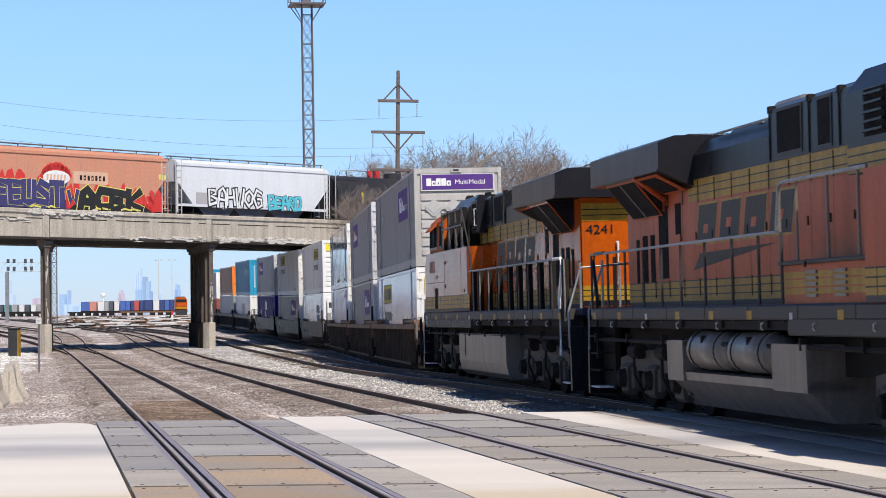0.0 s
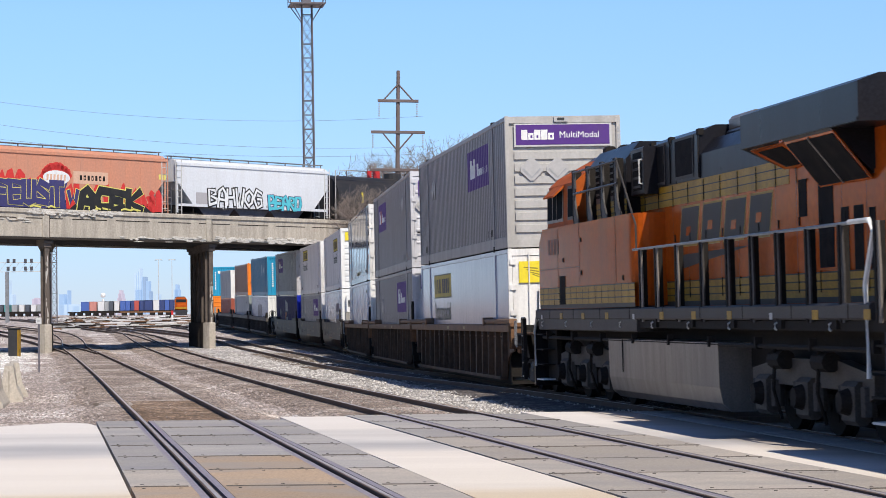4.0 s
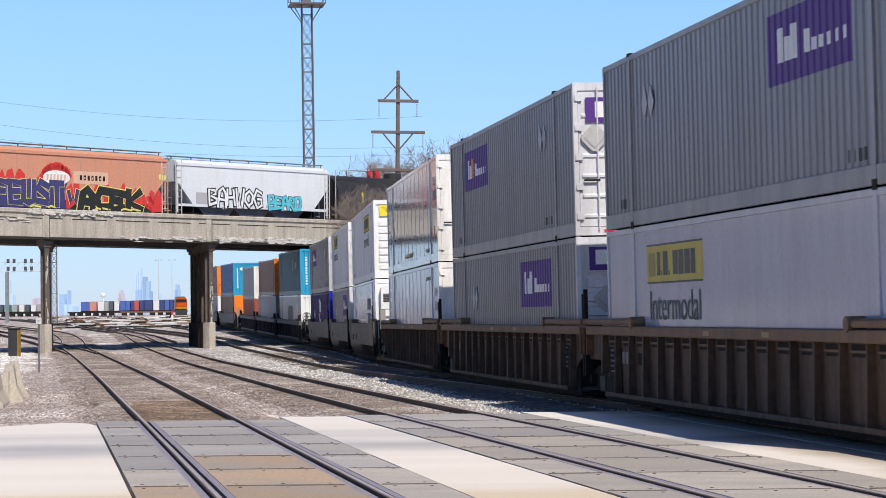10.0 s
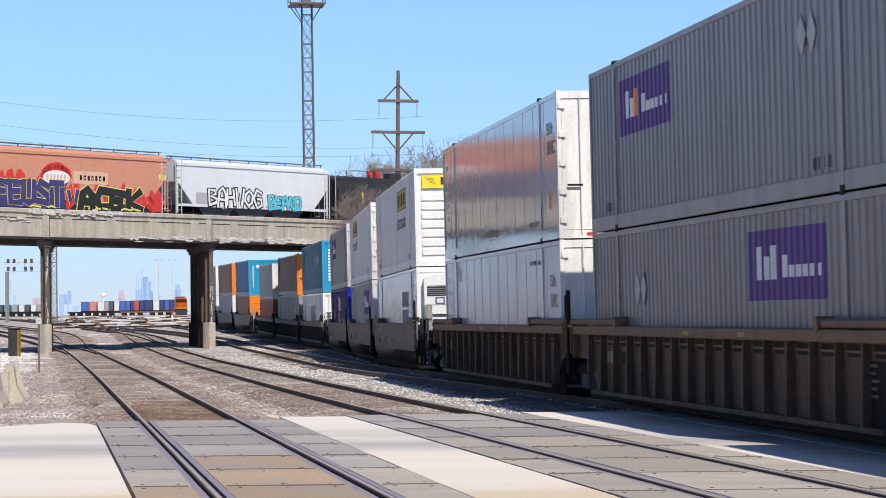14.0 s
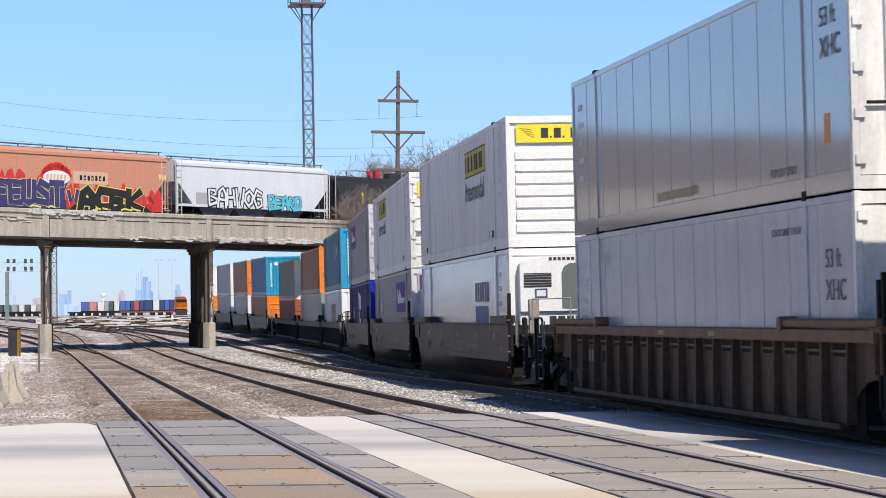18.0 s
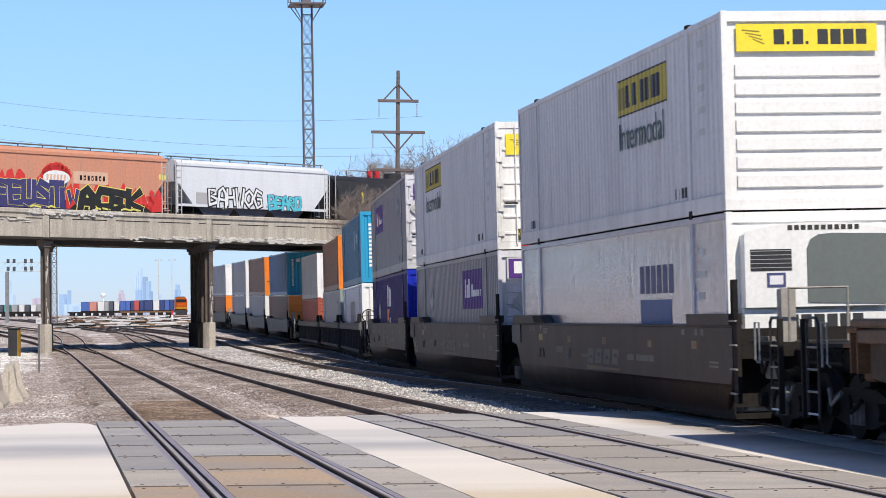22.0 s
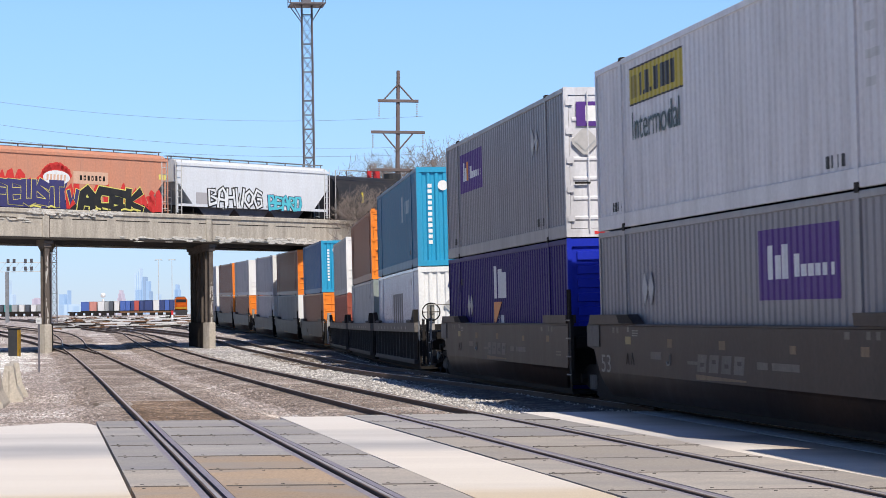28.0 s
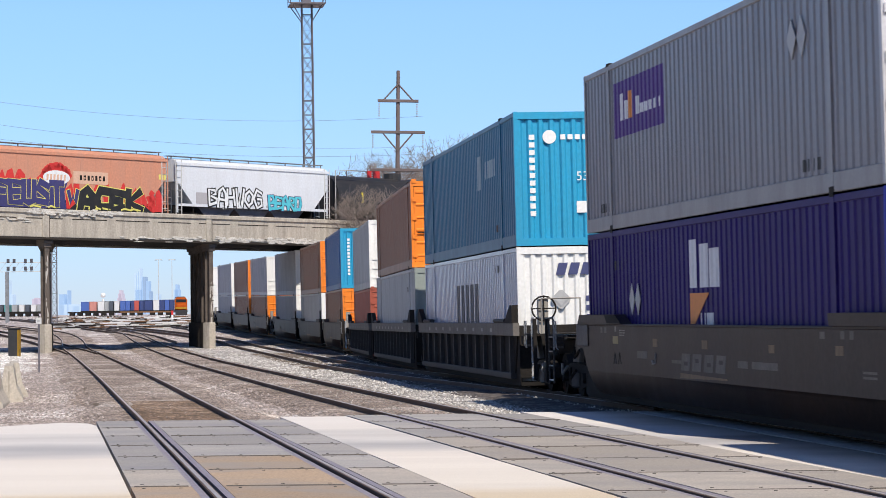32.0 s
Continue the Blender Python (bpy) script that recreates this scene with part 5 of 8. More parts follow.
# ---- locomotives ----
M["loco_orange"] = mat("weathered_orange_loco_paint", (0.43, 0.078, 0.006), 0.15, scale=0.8, fine=10, vary=0.12, dirty=0.55, dirt=(0.18, 0.050, 0.014), streak=True, bump=0.05, spec=0.25)
M["loco_dusty"] = mat("dusty_orange_cab_paint", (0.44, 0.09, 0.010), 0.6, scale=1.2, fine=12, vary=0.1, dirty=0.5, dirt=(0.16, 0.06, 0.025), streak=True, bump=0.03, spec=0.15)
M["loco_faded"] = mat("sun_faded_orange_loco_paint", (0.43, 0.085, 0.026), 0.35, scale=1.1, fine=10, vary=0.12, dirty=0.6, dirt=(0.21, 0.065, 0.032), streak=True, bump=0.04, spec=0.15)
M["loco_black"] = mat("dull_black_loco_paint", (0.014, 0.014, 0.018), 0.28, scale=0.9, dirty=0.35, dirt=(0.026, 0.022, 0.022), streak=True, bump=0.04, spec=0.12)
M["loco_yellow"] = mat("dusty_yellow_stripe_paint", (0.38, 0.22, 0.012), 0.4, scale=1.6, dirty=0.55, dirt=(0.13, 0.08, 0.03), streak=True, bump=0.04, spec=0.25)
M["loco_grey"] = mat("dusty_grey_tank_paint", (0.195, 0.17, 0.148), 0.34, scale=1.6, vary=0.15, dirty=0.6, dirt=(0.085, 0.068, 0.055), streak=True)
M["loco_frame"] = mat("dull_grey_sill_paint", (0.046, 0.043, 0.043), 0.5, scale=1, dirty=0.5, dirt=(0.075, 0.06, 0.05), streak=True, spec=0.25)
M["glass"] = mat("dark_cab_glass", (0.02, 0.025, 0.03), 0.35, spec=0.0, dirty=0.1, bump=0.0, vary=0.0)
M["screen"] = mat("black_radiator_screen", (0.01, 0.01, 0.012), 0.8, scale=3, fine=90, bump=0.5, dirty=0.2, spec=0.08)


M["loco_mark"] = mat("faded_black_lettering", (0.05, 0.05, 0.05), 0.55, scale=1.2, dirty=0.5, dirt=(0.12, 0.10, 0.07), streak=True, bump=0.03, spec=0.2)
M["loco_navy"] = mat("dark_navy_step_paint", (0.022, 0.024, 0.06), 0.5, scale=1.2, dirty=0.3, dirt=(0.05, 0.05, 0.06), spec=0.2)
M["rust_line"] = mat("rust_brown_seam", (0.17, 0.05, 0.02), 0.6, scale=2, dirty=0.3)
M["truck_dust"] = mat("dusty_truck_casting", (0.08, 0.07, 0.06), 0.6, scale=2, dirty=0.5, dirt=(0.05, 0.042, 0.036), spec=0.25)


def loco(label, body, number, posts):
    """A six-axle road locomotive, cab towards +x, the rail at z = 0."""
    t = thing("diesel_locomotive", label, "locomotive", "locomotives at the head of the train")
    om, bk, ye, dusty = M[body], M["loco_black"], M["loco_yellow"], M["loco_dusty"]
    fr = part("underframe", box(bmn(), -9.95, 10.2, -1.5, 1.5, 1.53, 1.74, 0.03), M["loco_frame"], t)
    part("cab_skirt", box(bmn(), 1.6, 9.9, -1.492, 1.492, 1.33, 1.56, 0.02), M["loco_frame"], fr)
    for s in (-1, 1):
        for k in range(11):
            big = k % 4 != 2
            part("sill_block", box(bmn(), -10.0 + 1.95 * k, -10.0 + 1.95 * k + (0.24 if big else 0.13), *sorted((s * 1.5, s * 1.504)), 1.54, 1.66 if big else 1.63), ye if big else M["pale_grey"], fr)
        for k in range(9):
            x = -9.2 + 2.25 * k
            part("sill_seam", box(bmn(), x, x + 0.02, *sorted((s * 1.5, s * 1.504)), 1.55, 1.73), M["grime"], fr)
            tab = part("sill_tab", box(bmn(), x + 0.5, x + 0.86, *sorted((s * 1.44, s * 1.488)), 1.42, 1.53), M["grime"], fr)
            part("hook", pipe(bmn(), [(x + 0.68, s * 1.488, 1.5), (x + 0.68, s * 1.52, 1.48), (x + 0.68, s * 1.52, 1.42), (x + 0.68, s * 1.495, 1.4)], 0.014), M["pale_grey"], tab)
        part("step_rail", box(bmn(), -10.5, 10.5, *sorted((s * 1.2, s * 1.44)), 1.40, 1.52), M["grime"], fr)
        for k in range(9):
            part("conduit_bracket", box(bmn(), -10.0 + 2.4 * k, -9.93 + 2.4 * k, *sorted((s * 1.38, s * 1.48)), 1.14, 1.30), M["grime"], fr)
        part("conduit", tube(bmn(), (-9.8, s * 1.42, 1.18), (9.8, s * 1.42, 1.18), 0.035, None, 6), M["grime"], fr)
    T0 = -4.85 if posts != "loco_black" else -3.2
    tank = part("fuel_tank", prism(bmn(), [(-1.05, 0.2), (1.26, 0.2), (1.39, 0.32), (1.44, 0.55), (1.45, 1.2), (-0.85, 1.2), (-0.85, 0.78), (-1.43, 0.74), (-1.42, 0.62)], T0, T0 + 7.1), M["loco_grey"], t)
    for x0, x1 in ((T0, T0 + 0.95), (T0 + 5.6, T0 + 7.1)):
        part("tank_end", prism(bmn(), [(-1.46, 0.6), (-0.8, 0.6), (-0.8, 1.22), (-1.47, 1.22)], x0, x1), M["loco_grey"], tank)
    part("tank_seam", box(bmn(), T0 + 6.0, T0 + 6.03, 1.45, 1.462, 0.65, 1.2), M["grime"], tank)
    for x in (T0 + 1.3, T0 + 3.55):
        bm = bmn()
        tube(bm, (x, -1.2, 1.08), (x + 1.75, -1.2, 1.08), 0.3, None, 18)
        tube(bm, (x - 0.14, -1.2, 1.08), (x, -1.2, 1.08), 0.16, 0.3, 18)
        tube(bm, (x + 1.75, -1.2, 1.08), (x + 1.89, -1.2, 1.08), 0.3, 0.16, 18)
        ar = part("air_reservoir", bm, M["loco_grey"], tank, "dusty silver air reservoir", True)
        for dx in (0.15, 1.5):
            part("strap", tube(bmn(), (x + dx, -1.2, 1.08), (x + dx + 0.05, -1.2, 1.08), 0.308, None, 18), M["grime"], ar)
    for x in (-6.65, 6.65):
        tr = part("truck", box(bmn(), x - 2.3, x + 2.3, -0.9, 0.9, 0.55, 0.85, 0.05), M["grime"], t)
        for s in (-1, 1):
            bm = bmn()
            slab(bm, [(x - 2.55, 0.6), (x - 2.2, 0.5), (x - 1.5, 0.66), (x - 0.5, 0.66), (x, 0.5), (x + 0.5, 0.66), (x + 1.5, 0.66), (x + 2.2, 0.5), (x + 2.55, 0.6), (x + 2.55, 0.86), (x + 1.2, 1.02), (x - 1.2, 1.02), (x - 2.55, 0.86)], *sorted((s * 1.02, s * 1.2)))
            f = part("side_frame", bm, M["truck_dust"], tr)
            for dx in (-1.85, 0, 1.85):
                part("axle_box", box(bmn(), x + dx - 0.26, x + dx + 0.26, *sorted((s * 1.1, s * 1.3)), 0.24, 0.78, 0.06), M["truck_dust"], f)
                part("journal_cap", tube(bmn(), (x + dx, s * 1.3, 0.53), (x + dx, s * 1.42, 0.53), 0.17, 0.13, 12), M["grime"], f)
                for d2 in (-0.42, 0.42):
                    part("coil_spring", tube(bmn(), (x + dx + d2, s * 1.18, 0.36), (x + dx + d2, s * 1.18, 0.72), 0.1, None, 8), M["loco_frame"], f)
            for dx in (-0.95, 0.95):
                part("brake_cylinder", tube(bmn(), (x + dx - 0.25, s * 1.28, 1.0), (x + dx + 0.25, s * 1.28, 1.0), 0.13, None, 10), M["grime"], f)
                part("sand_pipe", pipe(bmn(), [(x + dx, s * 1.35, 1.2), (x + dx + 0.1, s * 1.36, 0.6), (x + dx + 0.25, s * 1.2, 0.2)], 0.025), M["grime"], f)
        for dx in (-1.85, 0, 1.85):
            part("traction_motor", box(bmn(), x + dx - 0.55, x + dx + 0.55, -0.62, 0.62, 0.12, 0.62, 0.1), M["grime"], tr)
            wheelset(tr, x + dx, 0.52)
    part("undercarriage", box(bmn(), -9.5, 9.5, -0.95, 0.95, 0.8, 1.52), M["grime"], t)
    # long hood, with the taller clean-air section towards the cab
    hd = part("long_hood", prism(bmn(), [(-0.95, 1.74), (0.95, 1.74), (0.95, 4.05), (0.75, 4.28), (-0.75, 4.28), (-0.95, 4.05)], -9.4, 6.6), om, t)
    part("hood_roof", prism(bmn(), [(-0.962, 3.72), (-0.955, 4.1), (-0.75, 4.34), (0.75, 4.34), (0.955, 4.1), (0.962, 3.72)], -5.2, -0.7), bk, hd)
    air = part("clean_air_room", prism(bmn(), [(-0.975, 3.72), (-0.97, 4.44), (-0.7, 4.56), (0.7, 4.56), (0.97, 4.44), (0.975, 3.72)], -0.7, 6.6), bk, hd)
    for x0, x1, z0 in ((-0.3, 0.75, 3.82), (1.5, 2.0, 3.8)):
        for s in (-1, 1):
            fr2 = part("opening_frame", box(bmn(), x0 - 0.05, x1 + 0.05, *sorted((s * 0.975, s * 0.985)), z0 - 0.05, 4.43), M["loco_frame"], air)
            part("dark_opening", box(bmn(), x0, x1, *sorted((s * 0.985, s * 0.989)), z0, 4.39), M["screen"], fr2)
    for x in (-0.68, 1.1, 2.35, 3.3):
        for s in (-1, 1):
            part("panel_seam", box(bmn(), x, x + 0.025, *sorted((s * 0.976, s * 0.99)), 3.74, 4.43), M["grime"], air)
            part("lifting_eye", box(bmn(), x - 0.05, x + 0.08, *sorted((s * 0.9, s * 0.99)), 4.4, 4.5, 0.01), M["grime"], air)
    for s in (-1, 1):
        bands = ((1.745, 1.82, M["loco_frame"]), (1.82, 1.91, ye), (1.91, 1.93, bk), (1.93, 2.02, ye), (2.02, 2.04, bk), (2.04, 2.13, ye), (2.13, 2.15, bk), (3.38, 3.48, ye), (3.48, 3.498, bk), (3.498, 3.6, ye), (3.6, 3.618, bk), (3.618, 3.72, ye))
        for z0, z1, m in bands:
            part("stripe", box(bmn(), -5.25 if z0 > 3 else -9.38, 6.5 if z0 < 3 else 3.3, *sorted((s * 0.95, s * 0.956)), z0, z1), m, hd)
        for k in range(16):
            x = -9.38 + k * 0.95
            d = part("hood_door", box(bmn(), x, x + 0.938, *sorted((s * 0.956, s * 0.966)), 2.17, 3.36), om, hd)
            part("latch", box(bmn(), x + 0.8, x + 0.84, *sorted((s * 0.966, s * 0.98)), 2.78, 2.9), M["grime"], d)
            part("door_gap", box(bmn(), x + 0.938, x + 0.95, *sorted((s * 0.956, s * 0.967)), 1.88, 3.7), bk, d)
        for x0, x1, z0, z1 in ((-7.15, -6.55, 2.2, 3.4), (-6.05, -5.7, 2.9, 3.4), (-7.75, -7.45, 2.15, 2.95), (-8.3, -7.95, 2.15, 2.95), (-8.75, -8.55, 2.15, 2.9)):
            part("dark_grille", box(bmn(), x0, x1, *sorted((s * 0.966, s * 0.972)), z0, z1), M["screen"], hd)
        for x in (2.2, 3.35):
            for q in range(5):
                part("louver", slab(bmn(), [(x, 1.98 + 0.075 * q), (x + 0.42, 1.98 + 0.075 * q), (x + 0.42, 2.03 + 0.075 * q), (x, 2.03 + 0.075 * q)], *sorted((s * 0.956, s * 0.985))), M["loco_grey"], hd)
        # carrier initials as plain slanted blocks, with the long wedge below
        dr = 1 if s < 0 else -1
        for k in range(4):
            x = (-4.75 if s < 0 else 0.65) + dr * 1.3 * k
            bm = bmn()
            slab(bm, [(x, 2.72), (x + dr * 1.04, 2.72), (x + dr * 1.24, 3.3), (x + dr * 0.2, 3.3)], *sorted((s * 0.967, s * 0.971)))
            part("letter_rim", slab(bmn(), [(x - dr * 0.05, 2.685), (x + dr * 1.075, 2.685), (x + dr * 1.29, 3.335), (x + dr * 0.165, 3.335)], *sorted((s * 0.9665, s * 0.9685))), ye, hd)
            lb = part("letter_block", bm, M["loco_mark"], hd)
            part("letter_gap", slab(bmn(), [(x + dr * 0.4, 2.86 + 0.05 * (k % 2)), (x + dr * 0.66, 2.86 + 0.05 * (k % 2)), (x + dr * 0.72, 3.0 + 0.05 * (k % 2)), (x + dr * 0.46, 3.0 + 0.05 * (k % 2))], *sorted((s * 0.971, s * 0.974))), om, lb)
        bm = bmn()
        x = -4.95 if s < 0 else 1.1
        slab(bm, [(x, 2.3), (x + dr * 0.4, 2.56), (x + dr * 4.5, 2.6)], *sorted((s * 0.967, s * 0.971)))
        part("wedge_mark", bm, M["loco_mark"], hd)
    # radiator house with its wings
    deep = [(-0.96, 3.3), (0.96, 3.3), (1.52, 3.88), (1.52, 4.33), (1.25, 4.43), (-1.25, 4.43), (-1.52, 4.33), (-1.52, 3.88)]
    flat = [(-0.96, 3.62), (0.96, 3.62), (1.52, 3.88), (1.52, 4.33), (1.25, 4.43), (-1.25, 4.43), (-1.52, 4.33), (-1.52, 3.88)]
    bm = prism(bmn(), deep, -8.75, -6.75)
    prism(bm, flat, -6.75, -4.9)
    prism(bm, [(-1.52, 3.86), (1.52, 3.86), (1.52, 4.33), (1.25, 4.43), (-1.25, 4.43), (-1.52, 4.33)], -9.82, -8.75)
    rd = part("radiator_house", bm, bk, t)
    for s in (-1, 1):
        lo, hi = Vector((0, s * 0.985, 3.255)), Vector((0, s * 1.47, 3.845))
        n = Vector((0, s * 0.77, -0.64))

        def pane(name, x0, x1, u0, u1, d, m, parent, lo=lo, hi=hi, n=n):
            bm = bmn()
            a, b = lo.lerp(hi, u0), lo.lerp(hi, u1)
            vs = [Vector((x, p.y, p.z)) + n * q for q in (d - 0.02, d) for x, p in ((x0, a), (x1, a), (x1, b), (x0, b))]
            vs = [bm.verts.new(v) for v in vs]
            for f in ((0, 1, 2, 3), (4, 5, 6, 7), (0, 1, 5, 4), (1, 2, 6, 5), (2, 3, 7, 6), (3, 0, 4, 7)):
                bm.faces.new([vs[i] for i in f])
            bmesh.ops.recalc_face_normals(bm, faces=bm.faces)
            return part(name, bm, m, parent)

        fm = pane("slanted_frame", -8.75, -6.75, 0.0, 1.0, 0.02, om, rd)
        for x in (-8.69, -7.73):
            pane("radiator_screen", x, x + 0.92, 0.04, 0.95, 0.03, M["screen"], fm)
        pane("frame_bar", -7.77, -7.73, 0.02, 0.98, 0.04, M["loco_grey"], fm)
        lo2, n2 = Vector((0, s * 0.985, 3.59)), Vector((0, s * 0.42, -0.907))
        f2 = pane("slanted_frame", -6.73, -5.2, 0.0, 1.0, 0.02, om, rd, lo2, hi, n2)
        pane("radiator_screen", -6.5, -5.45, 0.12, 0.9, 0.03, M["screen"], f2, lo2, hi, n2)
        part("wing_cheek", slab(bmn(), [(-6.74, 3.3), (-6.71, 3.3), (-6.71, 3.86), (-6.74, 3.86)], *sorted((s * 0.96, s * 1.0))), om, rd)
        part("wing_strut", prism(bmn(), [(s * 0.96, 3.5), (s * 1.0, 3.46), (s * 1.5, 3.84), (s * 1.5, 3.9)], -6.75, -6.6), om, rd)
        part("fascia_lip", box(bmn(), -9.8, -4.92, *sorted((s * 1.515, s * 1.535)), 3.87, 3.91), bk, rd)
    part("radiator_top", box(bmn(), -9.6, -5.5, -0.85, 0.85, 4.43, 4.48, 0.02), M["steel"], rd)
    for k in range(6):
        part("roof_louver", box(bmn(), -9.5 + 0.68 * k, -9.1 + 0.68 * k, -0.8, 0.8, 4.48, 4.51), M["screen"], rd)
    # rear end
    re = part("hood_end", prism(bmn(), [(-0.94, 1.76), (0.94, 1.76), (0.94, 3.9), (-0.94, 3.9)], -9.44, -9.4), om, hd)
    for z0, z1, m in ((1.78, 1.88, bk), (1.88, 1.96, ye), (1.96, 1.978, bk), (1.978, 2.07, ye), (2.07, 2.088, bk), (2.088, 2.17, ye), (3.42, 3.52, ye), (3.52, 3.538, bk), (3.538, 3.63, ye), (3.63, 3.648, bk), (3.648, 3.76, ye)):
        part("stripe", box(bmn(), -9.452, -9.44, -0.94, 0.94, z0, z1), m, re)
    if number:
        word(number, re, pose(-9.455, 0.86, 3.17, 90, 0, -90), 0.25, bk, 0.52)
    part("end_grab", pipe(bmn(), [(-9.44, 0.25, 2.2), (-9.52, 0.25, 2.2), (-9.52, 0.25, 3.0), (-9.44, 0.25, 3.0)], 0.025), M["white"], re, "white-painted grab iron")
    # equipment cabinet behind the cab
    ec = part("equipment_cabinet", prism(bmn(), [(-1.2, 3.3), (1.2, 3.3), (1.2, 4.3), (0.95, 4.6), (-0.95, 4.6), (-1.2, 4.3)], 3.3, 6.4), bk, t)
    for s in (-1, 1):
        for x0, x1, z0, z1 in ((3.95, 4.7, 3.72, 4.28), (5.2, 5.9, 3.72, 4.28)):
            part("cabinet_grille", box(bmn(), x0, x1, *sorted((s * 1.2, s * 1.21)), z0, z1), M["screen"], ec)
            for q in range(5):
                part("louver", box(bmn(), x0 + 0.02, x1 - 0.02, *sorted((s * 1.21, s * 1.25)), z0 + 0.05 + 0.11 * q, z0 + 0.08 + 0.11 * q), bk, ec)
        for z0, z1 in ((3.31, 3.4), (3.42, 3.51), (3.53, 3.62)):
            part("cabinet_stripe", box(bmn(), 3.3, 6.3, *sorted((s * 1.2, s * 1.205)), z0, z1), ye, ec)
    cg = part("side_cabinet", box(bmn(), 1.95, 2.85, 0.97, 1.22, 3.62, 4.42, 0.02), bk, t)
    part("cabinet_grille", box(bmn(), 2.08, 2.7, 1.22, 1.224, 3.7, 4.34), M["screen"], cg)
    for q in range(4):
        part("louver", box(bmn(), 2.1, 2.68, 1.224, 1.245, 3.74 + 0.15 * q, 3.78 + 0.15 * q), M["loco_frame"], cg)
    part("cabinet_handle", pipe(bmn(), [(2.02, 1.22, 3.8), (2.02, 1.28, 3.8), (2.02, 1.28, 4.2), (2.02, 1.22, 4.2)], 0.02), M["pale_grey"], cg)
    for k in range(4):
        x = (6.4, 5.2, 4.05, 3.0)[k]
        br = part("roof_bracket", slab(bmn(), [(x - 0.36, 3.3), (x - 0.02, 3.3), (x + 0.06, 3.46), (x + 0.06, 4.3), (x - 0.06, 4.3), (x - 0.12, 3.94), (x - 0.05, 3.84), (x - 0.13, 3.56)], 1.44, 1.47), M["loco_frame"], t)
        part("bracket_edge", slab(bmn(), [(x + 0.0, 3.3), (x + 0.06, 3.3), (x + 0.12, 3.46), (x + 0.12, 4.3), (x + 0.06, 4.3), (x + 0.06, 3.46)], 1.30, 1.475), M["grime"], br)
    for z in (3.86, 4.25):
        part("platform_rail", pipe(bmn(), [(6.45, 1.46, z), (2.9, 1.46, z)], 0.022), bk, t)
    part("stay_rod", pipe(bmn(), [(2.9, 1.46, 4.25), (1.62, 1.46, 3.1), (1.62, 1.46, 2.7)], 0.018), M["loco_frame"], t)
    for x0, x1, z in ((-3.9, -2.4, 4.42), (-2.1, -1.0, 4.44)):
        part("roof_box", box(bmn(), x0, x1, -0.62, 0.62, 4.33, z, 0.04), bk, hd)
    part("exhaust_stack", box(bmn(), -2.0, -0.75, -0.5, 0.5, 4.42, 4.68, 0.06), M["loco_grey"], hd)
    part("lifting_rail", pipe(bmn(), [(-4.2, -0.8, 4.38), (-0.9, -0.8, 4.38)], 0.02), M["steel"], hd)
    # cab: its lower body is wide all the way back on one side only
    cb = part("cab", slab(bmn(), [(4.7, 1.74), (9.7, 1.74), (9.72, 2.2), (9.66, 3.05), (9.3, 3.3), (4.7, 3.3)], -1.5, 1.5), om, t)
    wide = part("blower_housing", plate(bmn(), [(4.7, 0.95), (4.7, 1.5), (1.95, 1.5)] + [(1.95 - 0.35 * math.sin(a), 1.15 + 0.35 * math.cos(a)) for a in [math.pi * k / 12 for k in range(1, 6)]] + [(1.6, 1.15), (1.6, 0.95)], 1.76, 3.3), om, t)
    up = part("cab_top", prism(bmn(), [(-1.44, 3.3), (1.44, 3.3), (1.42, 4.1), (1.22, 4.28), (0.5, 4.66), (-0.5, 4.66), (-1.22, 4.28), (-1.42, 4.1)], 6.4, 8.95), dusty, cb)
    part("cab_roof", prism(bmn(), [(-0.62, 4.6), (-0.5, 4.68), (0.5, 4.68), (0.62, 4.6)], 6.5, 8.98), bk, up)
    bm = prism(bmn(), [(-1.42, 3.3), (1.42, 3.3), (1.36, 4.12), (1.18, 4.28), (0.5, 4.62), (-0.5, 4.62), (-1.18, 4.28), (-1.36, 4.12)], 8.95, 9.2)
    for v in bm.verts:
        if v.co.x > 9.1 and v.co.z > 4:
            v.co.x = 9.05
    ww = part("windshield_wall", bm, dusty, up)
    for y in (-1.24, -0.41, 0.42):
        part("windshield", slab(bmn(), [(9.18, 3.45), (9.2, 3.45), (9.1, 4.05), (9.08, 4.05)], y, y + 0.8), M["glass"], ww)
    for s in (-1, 1):
        for x, w in ((8.55, 0.42), (7.6, 0.85), (6.62, 0.42)):
            wf = part("window_frame", prism(bmn(), [(s * 1.42, 3.40), (s * 1.452, 3.40), (s * 1.437, 4.04), (s * 1.40, 4.04)], x - 0.06, x + w + 0.06), M["loco_grey"] if x > 7 else bk, up)
            part("side_window", prism(bmn(), [(s * 1.42, 3.46), (s * 1.459, 3.46), (s * 1.446, 3.98), (s * 1.40, 3.98)], x, x + w), M["glass"], wf)
        part("sun_visor", prism(bmn(), [(s * 1.42, 4.04), (s * 1.62, 3.86), (s * 1.63, 3.89), (s * 1.42, 4.09)], 7.5, 8.5), dusty, up)
        part("window_bar", box(bmn(), 8.0, 8.04, *sorted((s * 1.44, s * 1.468)), 3.44, 4.0), bk, up)
        x0 = 1.62 if s > 0 else 4.7
        for z0, z1, m in ((1.745, 1.82, M["loco_frame"]), (1.82, 1.91, ye), (1.91, 1.93, bk), (1.93, 2.02, ye), (2.02, 2.04, bk), (2.04, 2.13, ye), (2.13, 2.15, bk)):
            part("stripe", box(bmn(), x0, 9.66, *sorted((s * 1.5, s * 1.505)), z0, z1), m, cb)
